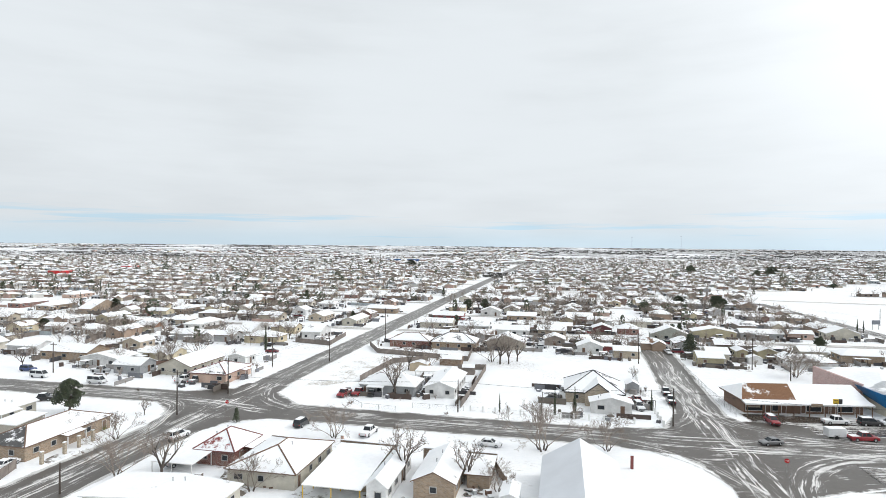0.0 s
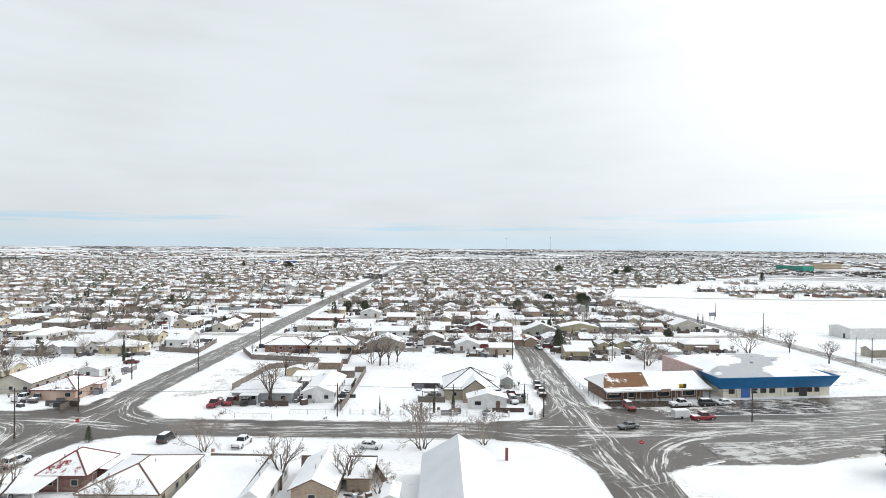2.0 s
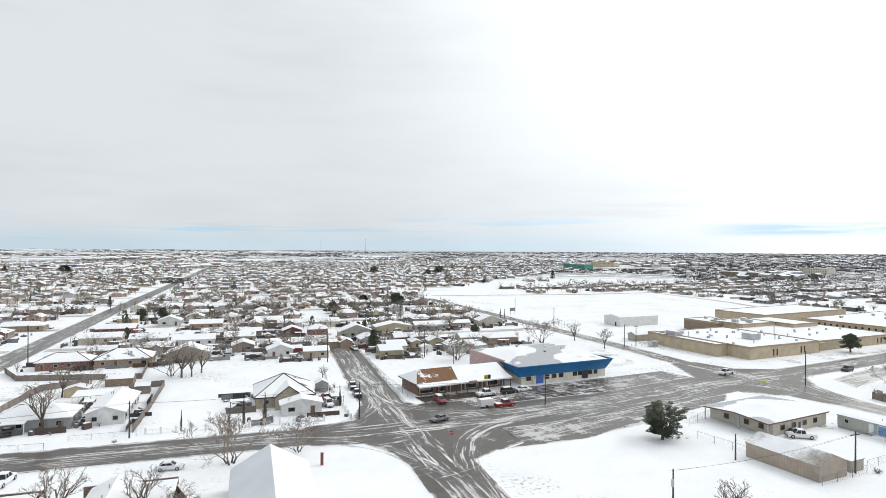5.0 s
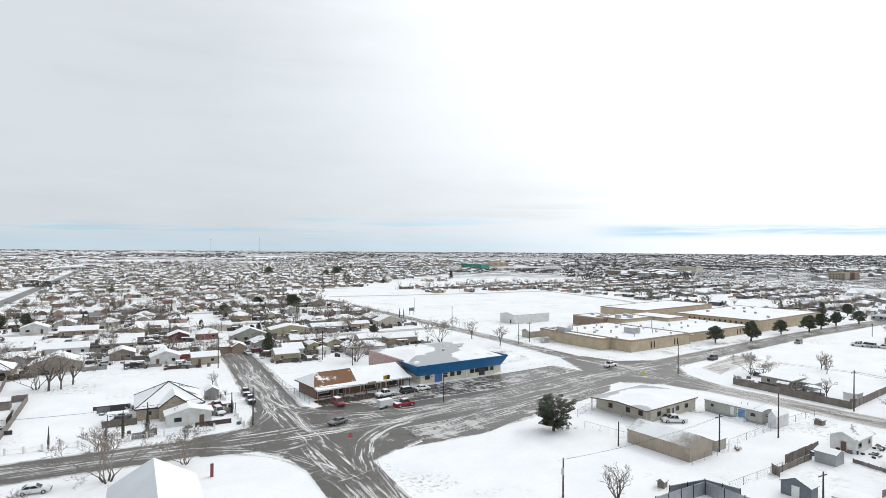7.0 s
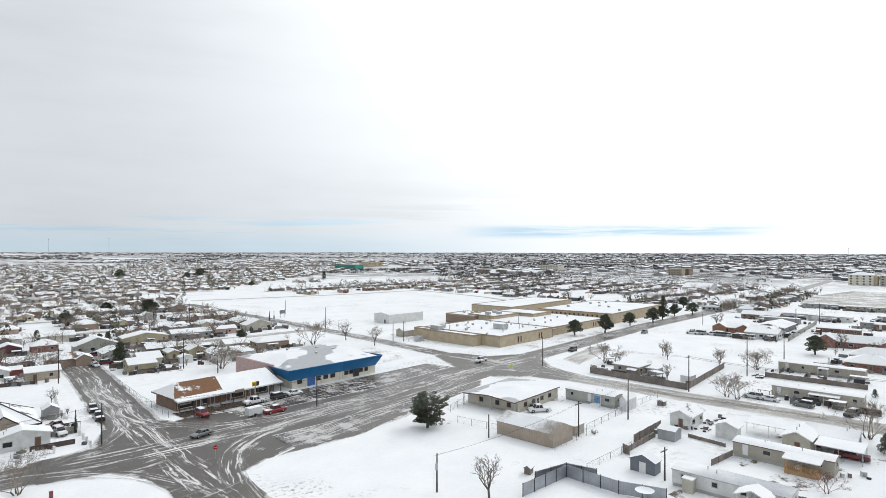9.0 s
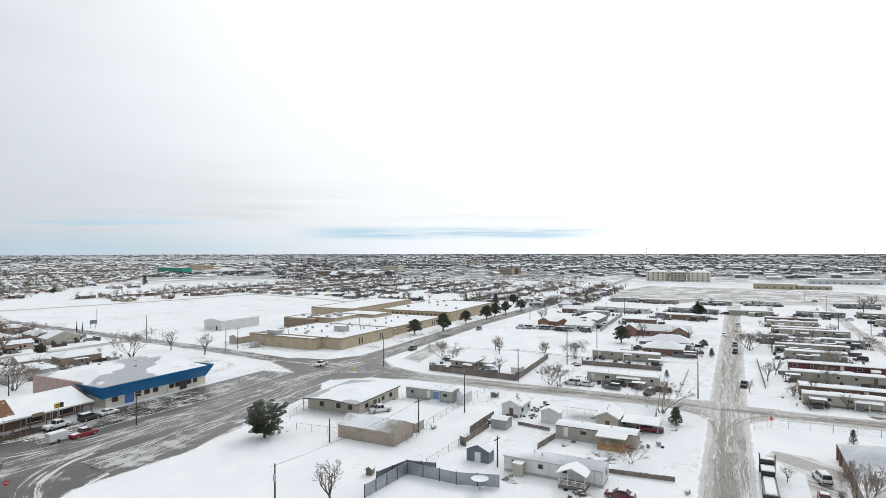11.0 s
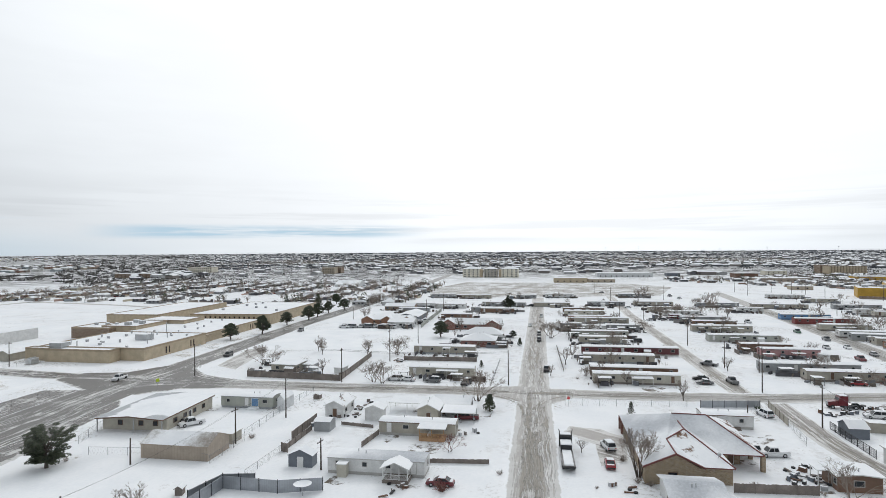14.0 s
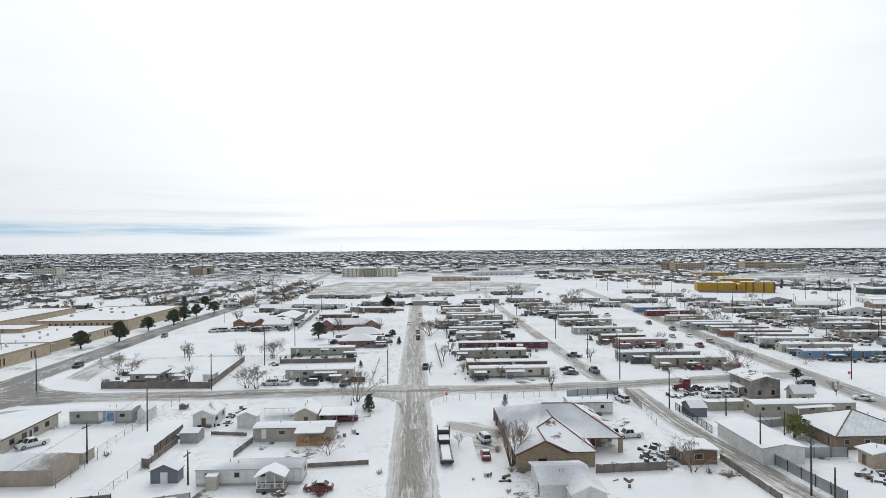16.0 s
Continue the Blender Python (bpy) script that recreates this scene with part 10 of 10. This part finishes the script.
def town_templates():
    """Ten kinds of small town house, most with a front wing, to be repeated."""
    made = []
    specs = [("gable", "x", 13, 8, ((3, -3, 5, 5, 2.6, "y", 1.3),)), ("hip", "x", 14, 9, ()), ("gable", "y", 9, 10, ()), ("hip", "x", 12, 9, ((-3, -3.5, 5.5, 5, 2.6, "y", 1.4),)),
             ("gable", "x", 15, 7.5, ((-4, -2.5, 5, 5, 2.5, "y", 1.2),)), ("hip", "x", 15, 9.5, ((4, -4, 6, 5, 2.6, "y", 1.5),)), ("gable", "y", 8.5, 9, ()),
             ("gable", "x", 11, 7.5, ()), ("gable", "x", 12, 8, ((0, -3, 4.5, 5, 2.6, "y", 1.2),)), ("hip", "x", 11, 10, ())]
    for i, (kind, axis, L, W, wings) in enumerate(specs):
        made.append(house(0, -360 - i * 30, 0, L, W, 2.7, kind, axis, None, "town_wall", ("roof_grey", "roof_brown", "some_grey")[i % 3], (0,) if i in (2, 5, 8) else (), "some_brown",
                          seed=300 + i, label="single-storey town house with a snow-covered roof", step=5.6, fascia="trim_brown" if i % 3 else "trim", skip="n", wings=wings))
    return made


def plot_rows():
    """Plots of the town, street by street: place and whether the street grid is the turned one of the east side."""
    for row in range(0, 62):
        y = 176 + row * 31 + (8 if row % 2 else 0)
        x = -2300.0
        while x < 2300:
            x += TOWN.uniform(14, 19)
            yield x, y + TOWN.uniform(-2.5, 2.5), 0.0
    c, s = math.cos(radians(8)), math.sin(radians(8))
    for row in range(-26, 30):
        v = row * 31 + (8 if row % 2 else 0)
        u = 300.0
        while u < 2300:
            u += TOWN.uniform(14, 19)
            yield u * c - v * s, u * s + v * c + TOWN.uniform(-2.5, 2.5), 8.0


def is_built(x, y, turned):
    """The town's outline: blocks north and west, more beyond the school, shops and fields in the east."""
    d = math.hypot(x, y)
    if not turned:
        if y < 168 or x > 128 + max(0, y - 480) * 0.9 or abs(x + 79) < 14 or d > 1750:
            return False
        if 126 < x < 160 and y < 470:
            return False
        return (y > 185 or x < -95) and (d < 1150 or noise.noise((x * 0.004, y * 0.004, 0)) > -0.18)
    if y > 168 and x < 128 + max(0, y - 480) * 0.9 + 12:
        return False
    if 120 < x < 372 and 165 < y < 470:
        return False
    a = heading(x, y)
    if a < -74 and d < 1000:      # mobile homes, an open field and shops along the highway
        return d > 520 and y < -75 and noise.noise((x * 0.006, y * 0.006, 4)) > 0.02
    if a <= -60 and d < 420:
        return False
    if a < -52 and d > 760:
        return 1450 < d < 2300 and noise.noise((x * 0.0035, y * 0.0035, 7)) > 0.10 * noise.noise((x * 0.02, y * 0.02, 9)) - 0.06
    if y > 420 + x * 0.05 and x < 560 and y < 640 and y > 470:
        return x > 190 and y < 560
    if a > -58 and d > 820:
        return False
    if y < -130 and d < 420:
        return x > 200
    return d < 1500 and noise.noise((x * 0.005, y * 0.005, 7)) > (-0.4 if d < 620 else -0.12)


def fill_town():
    spots = occupied_spots()
    stock = town_templates()
    near, far = [], []
    for x, y, turn in plot_rows():
        a = heading(x, y)
        if a > 53 or a < -128 or TOWN.random() < 0.13 or not is_built(x, y, turn):
            continue
        d = math.hypot(x, y)
        if d < 1000 and taken(x, y, spots, 8.5):
            continue
        if d < 800:
            spots.append((x, y, 6.0))
        (near if d < 430 else far).append((x, y, turn))
    TOWN.shuffle(near)
    for x, y, turn in near[:145]:
        c = copy_thing(TOWN.choice(stock), pose(x, y, 0, 0, 0, turn + TOWN.choice((0, 0, 0, 180, 90)) + TOWN.uniform(-1.5, 1.5)))
        s = TOWN.uniform(0.86, 1.08)
        c.scale = (s, s, TOWN.uniform(0.95, 1.1))
    for t in stock:
        for o in (*t.children_recursive, t):
            bpy.data.objects.remove(o)
    return near, near[145:] + far


NEAR, REST = fill_town()


def far_houses():
    """Houses too many and too far to tell apart: gabled and hipped, walls below snowy roofs, all in one mesh."""
    g = Geo()
    for x, y, turn in REST:
        L, W, h = TOWN.uniform(8, 15.5), TOWN.uniform(7, 9.5), TOWN.uniform(2.3, 2.8)
        t = radians(turn + TOWN.choice((0, 0, 90)))
        c, s = math.cos(t), math.sin(t)
        wall = 4 if turn and heading(x, y) < -45 else 0
        g.box(x, y, 0, L - 0.9, W - 0.9, h, t, wall)
        kind = TOWN.choice(("gable", "hip", "gable"))
        tops = [[(x + a * c - b * s, y + a * s + b * c, z) for a, b, z in f] for f in roof_faces(L, W, h - 0.05, kind, TOWN.uniform(0.8, 1.7), "x")]
        bare = TOWN.random() < 0.25
        cover = TOWN.choice((1, 1, 5, 6))
        for f in tops:
            g.poly(f, 2 if bare and TOWN.random() < 0.6 else cover)
        if kind == "gable":
            for e in (-1, 1):
                p = [tops[0][1], tops[0][2], tops[1][0]] if e > 0 else [tops[0][0], tops[1][1], tops[0][3]]
                g.poly(p, wall)
        if TOWN.random() < 0.55:      # a front wing
            o, wl, ww = TOWN.uniform(-0.3, 0.3) * L, TOWN.uniform(4, 5.5), TOWN.uniform(5, 7)
            k = -W / 2 + 1.0
            g.box(x + o * c - k * s, y + o * s + k * c, 0, wl - 0.6, ww - 0.6, h, t, wall)
            wt = [[(x + (o + a) * c - (k + b) * s, y + (o + a) * s + (k + b) * c, z) for a, b, z in f] for f in roof_faces(wl, ww, h - 0.02, "gable", 1.3, "y")]
            for f in wt:
                g.poly(f, 1)
            g.poly([wt[0][0], wt[0][3], wt[1][1]], 0)
        if TOWN.random() < 0.5:       # an open carport, dark below
            o = TOWN.choice((-1, 1)) * (L / 2 + 2.2)
            for q in (-2, 2):
                for r in (-2.2, 2.2):
                    g.box(x + (o + q) * c - r * s, y + (o + q) * s + r * c, 0, 0.15, 0.15, 2.3, t, 0)
            g.box(x + o * c, y + o * s, 2.3, 4.6, 5.2, 0.15, t, 0, 1.0, 1)
        # dark windows and a door recess along the walls
        for i in range(3):
            o = (i - 1) * L * 0.28 + TOWN.uniform(-0.6, 0.6)
            for side in (-1, 1):
                b = side * (W / 2 - 0.43)
                g.poly([(x + (o + q) * c - b * s, y + (o + q) * s + b * c, z) for q, z in ((-0.7, 0.9), (0.7, 0.9), (0.7, 2.0), (-0.7, 2.0))], 3)
    tagged(new("distant_houses", g.mesh("distant_houses", ["town_far", "roof_grey", "some_grey", "glass", "east_far", "snow", "thin_snow"])), "many far town houses with snow-covered roofs", "houses", kind="stuff")


far_houses()


def yard_fences():
    """Board fences between the back yards, past counting."""
    g = Geo()
    for x, y, turn in NEAR + REST:
        if math.hypot(x, y) > 1000 or TOWN.random() < 0.35:
            continue
        t = radians(turn)
        c, s = math.cos(t), math.sin(t)
        o = TOWN.choice((-9.5, 9.5, 11.0))
        l = TOWN.uniform(8, 17)
        g.box(x - o * s, y + o * c, 0, l, 0.08, TOWN.uniform(1.2, 1.9), t)
        if TOWN.random() < 0.5:
            g.box(x + l / 2 * c - (o + 3) * s, y + l / 2 * s + (o + 3) * c, 0, 0.08, 6, 1.7, t)
        if TOWN.random() < 0.45:      # a small shed behind the house
            q = TOWN.uniform(-5, 5)
            sx, sy = x + q * c - (o + 3) * s, y + q * s + (o + 3) * c
            g.box(sx, sy, 0, 3.4, 2.8, 2.2, t)
            for f in roof_faces(3.8, 3.2, 2.2, "gable", 0.7, "x"):
                g.poly([(sx + a * c - b * s, sy + a * s + b * c, z) for a, b, z in f], 1)
    tagged(new("yard_fences", g.mesh("yard_fences", ["town_far", "snow"])), "many board fences and small sheds between back yards", "fences", kind="stuff")


yard_fences()


def yard_dirt():
    """Driveways and worn yard ground where dirt shows between the snow, past counting."""
    g = Geo()
    spots = [(x, y) for x, y, t in NEAR + REST if math.hypot(x, y) < 620]
    spots += [(o.location.x, o.location.y) for o in scene.objects if o.parent is None and o.get("category") in ("mobile home", "house", "shop") and o.location.y > -300]
    for x, y in spots:
        for k in range(3):
            cx, cy = x + TOWN.uniform(-9, 9), y + TOWN.choice((-1, 1)) * TOWN.uniform(4, 9)
            rx, ry = TOWN.uniform(1.2, 4.5), TOWN.uniform(1.2, 4.5)
            z = 0.006 + 0.01 * TOWN.random()
            g.poly([(cx + rx * math.cos(a) * TOWN.uniform(0.6, 1.2), cy + ry * math.sin(a) * TOWN.uniform(0.6, 1.2), z) for a in [i * math.tau / 11 for i in range(11)]])
    tagged(new("yard_dirt", g.mesh("yard_dirt", ["mud"])), "patches of trodden dirt and thin snow in yards", "dirt", kind="stuff")


yard_dirt()


def town_cars():
    """Cars standing by the town's houses, past counting."""
    g = Geo()
    for x, y, turn in NEAR + REST:
        d = math.hypot(x, y)
        if d > 900:
            continue
        for k in range(TOWN.choice((0, 1, 1, 2))):
            t = radians(turn + TOWN.choice((0, 90, 90)))
            o, r = TOWN.uniform(-7, 7), TOWN.choice((-1, 1)) * TOWN.uniform(8, 11)
            cx, cy = x + o, y + r
            tall = TOWN.random() < 0.5
            slot = TOWN.randrange(5)
            c, s = math.cos(t), math.sin(t)
            g.box(cx, cy, 0.3, 4.7, 1.8, 0.6 if not tall else 0.75, t, slot, 0.96)
            bx = -0.3
            h0 = 0.9 if not tall else 1.05
            g.box(cx + bx * c, cy + bx * s, h0, 2.6 if not tall else 3.2, 1.6, 0.5 if not tall else 0.72, t, 5, 0.78, 6)
            for ax in (-1.4, 1.4):
                g.box(cx + ax * c, cy + ax * s, 0.0, 0.62, 1.84, 0.62, t, 7)
    mats = [paint("white"), paint("grey"), paint("black"), paint("maroon"), paint("silver"), "glass", "snow", "rubber"]
    tagged(new("town_cars", g.mesh("town_cars", mats)), "many cars parked in the town, some snowed over", "cars", kind="stuff")


town_cars()


def yard_trees():
    """Leafless trees and dark evergreens in the nearer yards, each on its own."""
    n = m = 0
    for x, y, turn in NEAR:
        if n < 150 and TOWN.random() < 0.75:
            bare_tree(x + TOWN.uniform(-8, 8), y + TOWN.choice((-9, 8)) + TOWN.uniform(-1.5, 1.5), TOWN.uniform(5.5, 9.5), TOWN.randrange(5), label="leafless yard tree among town houses")
            n += 1
        if m < 28 and TOWN.random() < 0.16:
            evergreen(x + TOWN.uniform(-8, 8), y + TOWN.choice((-9, 8)), TOWN.uniform(4, 8), TOWN.choice(("oak", "pine", "cypress", "oak")), TOWN.randrange(3), TOWN.uniform(0.9, 1.3))
            m += 1


yard_trees()


def far_trees():
    """Far trees: sprays of thin bare branches, and darker evergreen lumps of leaves, each kind in one mesh."""
    bare, dark = Geo(), Geo()
    for x, y, turn in REST + NEAR:
        d = math.hypot(x, y)
        for k in range(5 if d < 700 else 4):
            px, py = x + TOWN.uniform(-10, 10), y + TOWN.choice((-9.5, -8.5, 9.5)) + TOWN.uniform(-3, 3)
            h = TOWN.uniform(3.5, 9.5)
            if TOWN.random() < 0.93:
                w = 0.02 + d * 0.00008
                for i in range(46 if d < 500 else 26 if d < 800 else 13):
                    t = TOWN.uniform(0, 6.28)
                    r = TOWN.uniform(0.1, 0.55) * h
                    z0, z1 = h * TOWN.uniform(0.12, 0.45), h * TOWN.uniform(0.5, 1.0)
                    a, b = Vector((px, py, z0)), Vector((px + r * math.cos(t), py + r * math.sin(t), z1))
                    q = Vector((-math.sin(t), math.cos(t), 0)) * w
                    bare.poly([a - q, a + q, b])
                    bare.poly([a.lerp(b, 0.45) - Vector((0, 0, w)), a.lerp(b, 0.45) + Vector((0, 0, w)), b + Vector((-math.sin(t), math.cos(t), 0.2)) * r * 0.5])
                bare.poly([(px - w * 1.6, py, 0), (px + w * 1.6, py, 0), (px, py, h * 0.6)])
            else:
                tall = TOWN.random() < 0.3
                rx = h * (0.14 if tall else 0.36)
                for i in range(44):
                    v = Vector((TOWN.gauss(0, 1), TOWN.gauss(0, 1), TOWN.gauss(0, 1))).normalized()
                    p = Vector((px + v.x * rx, py + v.y * rx, h * 0.55 + v.z * h * 0.42))
                    u = Vector((TOWN.gauss(0, 1), TOWN.gauss(0, 1), TOWN.gauss(0, 1))).normalized()
                    o = u.orthogonal().normalized()
                    s = 0.34 * h / 5 + 0.1
                    dark.poly([p - u * s, p + o * s, p + u * s, p - o * s])
    tagged(new("distant_bare_trees", bare.mesh("distant_bare_trees", ["twig"])), "many far leafless trees among the houses", "trees", kind="stuff")
    tagged(new("distant_evergreens", dark.mesh("distant_evergreens", ["leaf"])), "many far dark evergreen trees among the houses", "trees", kind="stuff")


far_trees()


def far_brush():
    """Open country out to the horizon: belts of dry brush, blue-hazed tree lines far east and lone roofs."""
    g, roofs = Geo(), Geo()
    for i in range(40000):
        a = radians(TOWN.uniform(-130, 52))
        d = 700 + 4100 * TOWN.random() ** 1.35
        x, y = -math.sin(a) * d, math.cos(a) * d
        field = noise.noise((x * 0.0022, y * 0.0022, 2)) + 0.35 * noise.noise((x * 0.01, y * 0.01, 5))
        if field < (0.02 if math.degrees(a) > -40 else -0.32) or (d < 1300 and (is_built(x, y, 0.0) or is_built(x, y, 8.0))):
            continue
        if math.degrees(a) < -70 and d < 1000:
            continue
        lift = max(0.0, (d - 2300) / 2580) ** 1.3 * 20.5
        h = TOWN.uniform(1.2, 3.0) * (1 + max(0, d - 900) * 0.00026)
        w = h * TOWN.uniform(1.2, 2.8)
        # far eastern brush takes the bluish palette, haze painted as colour
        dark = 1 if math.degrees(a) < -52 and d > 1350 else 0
        if math.degrees(a) < -52 and d < 1350:
            h, w = h * 0.6, w * 1.4
        for k in range(7):
            p = Vector((x + TOWN.uniform(-w, w), y + TOWN.uniform(-w, w), lift - 0.6))
            q = p + Vector((TOWN.uniform(-w, w) * 0.5, TOWN.uniform(-w, w) * 0.5, h * TOWN.uniform(0.5, 1.1) + 0.6))
            o = Vector((math.cos(a), math.sin(a), 0)) * h * 0.5
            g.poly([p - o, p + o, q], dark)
    for i in range(7000):
        a = radians(TOWN.uniform(-130, 52))
        d = 950 + 3300 * TOWN.random() ** 1.4
        x, y = -math.sin(a) * d, math.cos(a) * d
        east = math.degrees(a) < -50
        if noise.noise((x * 0.0016, y * 0.0016, 11)) < (-0.12 if east else 0.12) or (east and d < 1400 and TOWN.random() < 0.85):
            continue
        lift = max(0.0, (d - 2300) / 2580) ** 1.3 * 20.5
        L, W, h = TOWN.uniform(9, 22), TOWN.uniform(8, 13), TOWN.uniform(2.8, 5)
        t = TOWN.choice((0, 1.57)) + 0.1
        c, s = math.cos(t), math.sin(t)
        roofs.box(x, y, lift - 1, L, W, h + 1, t, 2 if math.degrees(a) < -45 else 0)
        for f in roof_faces(L + 1, W + 1, h + lift, "gable", W * 0.16, "x"):
            roofs.poly([(x + p * c - q * s, y + p * s + q * c, z) for p, q, z in f], 1)
    tagged(new("distant_brush", g.mesh("distant_brush", ["scrub", "hazed_brush"])), "dry brush and tree lines out to the horizon", "brush", kind="stuff")
    tagged(new("distant_outskirts", roofs.mesh("distant_outskirts", ["town_far", "roof_grey", "east_far"])), "scattered far roofs on the edge of town", "houses", kind="stuff")


far_brush()


def footprints():
    """Outlines of the standing buildings: middle, turn and half sizes."""
    out = []
    for ob in scene.objects:
        if ob.parent is None and ob.type == "EMPTY" and ob.get("category") in ("house", "mobile home", "building", "school", "store", "shop", "garage", "carport", "barn", "shed"):
            lo, hi = [0.0, 0.0], [0.0, 0.0]
            for c in ob.children:
                if c.type == "MESH" and not c.location.length > 0.01:
                    for v in c.bound_box:
                        for k in (0, 1):
                            lo[k], hi[k] = min(lo[k], v[k]), max(hi[k], v[k])
            out.append((ob.location.x, ob.location.y, ob.rotation_euler.z, lo, hi))
    return out


LANES = (((-80, 20), (-80, 800), 10.0), ((34, 0), (34, 800), 10.0), ((-400, 135), (-98, 132), 9.0), ((-98, 132), (40, 126), 9.0), ((145, 160), (138, 440), 9.0), ((-640, 319.5), (126, 319.5), 6.0), ((-640, 381.5), (126, 381.5), 6.0), ((60, 8.5), (480, 58), 6.5), ((150, 112), (160.6, 33), 8.0), ((160.6, 33), (187, -94), 8.5), ((172, -34.5), (510, 2), 5.0), ((60, -104), (560, -90), 7.0), ((60, -58), (168, -40), 4.5), ((53, 127), (395, 175), 10.0))


def on_lane(x, y):
    for (ax, ay), (bx, by), w in LANES:
        dx, dy = bx - ax, by - ay
        t = min(1.0, max(0.0, ((x - ax) * dx + (y - ay) * dy) / (dx * dx + dy * dy)))
        if math.hypot(ax + dx * t - x, ay + dy * t - y) < w:
            return True
    return False


def stands_in(x, y, plots, gap):
    for ox, oy, t, lo, hi in plots:
        c, s = math.cos(t), math.sin(t)
        a, b = (x - ox) * c + (y - oy) * s, -(x - ox) * s + (y - oy) * c
        if lo[0] - gap < a < hi[0] + gap and lo[1] - gap < b < hi[1] + gap:
            return True
    return False


def park_yards():
    """Loose things round the mobile homes: sheds and trees one by one, and a scatter of junk, low fences and lean-tos past counting."""
    rng = random.Random(77)
    plots = footprints()
    homes = [o for o in scene.objects if o.parent is None and o.get("category") in ("mobile home", "house") and 172 < o.location.x < 560 and -240 < o.location.y < 140]
    park = len(homes)
    homes += [o for o in scene.objects if o.parent is None and o.get("category") == "house" and o.location.y > 135 and o.location.x < 125 and math.hypot(o.location.x, o.location.y) < 420]
    g, brush = Geo(), Geo()
    sheds = trees = 0

    def spot(o, along, near, wide, gap):
        c, s = math.cos(o.rotation_euler.z), math.sin(o.rotation_euler.z)
        for _ in range(6):
            a, b = rng.uniform(-along, along), rng.choice((-1, 1)) * rng.uniform(near, wide)
            x, y = o.location.x + a * c - b * s, o.location.y + a * s + b * c
            if not stands_in(x, y, plots, gap) and not on_lane(x, y):
                return x, y
        return None

    for at, o in enumerate(homes):
        turn = o.rotation_euler.z
        c, s = math.cos(turn), math.sin(turn)
        for i in range(16 if at < park else 12):
            p = spot(o, 13, 2.4, 7.5, 0.6)
            if p:
                w, d, h = rng.uniform(0.5, 2.4), rng.uniform(0.4, 1.4), rng.uniform(0.3, 1.4)
                g.box(*p, 0, w, d, h, rng.uniform(0, 3), 0, rng.uniform(0.75, 1.0), 1 if rng.random() < 0.3 else None)
        for i in range(5):      # dry bushes and saplings
            p = spot(o, 15, 2.6, 9.0, 0.8)
            if p:
                h = rng.choice((1.0, 1.4, 1.8, 3.0, 4.2))
                for k in range(34):
                    t, r = rng.uniform(0, 6.28), rng.uniform(0.1, 0.55) * h
                    a = Vector((*p, h * rng.uniform(0.0, 0.4)))
                    b = Vector((p[0] + r * math.cos(t), p[1] + r * math.sin(t), h * rng.uniform(0.5, 1.0)))
                    q = Vector((-math.sin(t), math.cos(t), 0)) * 0.035
                    brush.poly([a - q, a + q, b])
                    brush.poly([a.lerp(b, 0.5) - q, a.lerp(b, 0.5) + q, b + Vector((-math.sin(t), math.cos(t), 0.2)) * r * 0.6])
        p = spot(o, 12, 4.0, 8.0, 2.0)
        if p and sheds < 44 and at < park:
            shed(round(p[0], 1), round(p[1], 1), round(math.degrees(turn)), rng.uniform(2.4, 3.6), rng.uniform(2.2, 3.0), 2.1, wall=rng.choice(("wood", "grey_siding", "white_siding", "slate_siding", "tan_siding")),
                 label="small yard shed beside a mobile home")
            plots.append((*p, turn, [-1.8, -1.5], [1.8, 1.5]))
            sheds += 1
        for k in range(2):
            p = spot(o, 15, 3.5, 8.0, 1.2)
            if p and trees < 105 and at < park:
                bare_tree(*p, rng.uniform(3.0, 6.5), rng.randrange(5), label="small leafless tree between mobile homes")
                trees += 1
        for i in range(5):      # low fences along and across the yards
            p = spot(o, 14, 3.5, 8.0, 1.0)
            if p:
                g.box(*p, 0, rng.uniform(3, 8), 0.08, rng.uniform(0.9, 1.7), turn + (0 if rng.random() < 0.6 else math.pi / 2))
        for i in range(3 if at < park else 1):      # open lean-tos on posts with things under them
            p = spot(o, 12, 4.0, 7.0, 1.8)
            if p:
                w, d, h = rng.uniform(2.5, 5.0), rng.uniform(2.2, 3.2), rng.uniform(1.9, 2.4)
                for e, f in ((-1, -1), (1, -1), (1, 1), (-1, 1)):
                    a, b = e * (w / 2 - 0.15), f * (d / 2 - 0.15)
                    g.box(p[0] + a * c - b * s, p[1] + a * s + b * c, 0, 0.12, 0.12, h, turn)
                g.box(*p, h, w, d, 0.12, turn, 0, 1.0, 1)
                g.box(*p, 0, w * 0.6, d * 0.5, rng.uniform(0.5, 1.2), turn, 0, 0.9)
                plots.append((*p, turn, [-w / 2, -d / 2], [w / 2, d / 2]))
    tagged(new("yard_junk", g.mesh("yard_junk", ["junk", "snow"])), "scattered yard junk, low fences and lean-tos half under snow", "junk", kind="stuff")
    tagged(new("yard_brush", brush.mesh("yard_brush", ["twig"])), "dry bushes and saplings in the yards of homes", "bushes", kind="stuff")


park_yards()
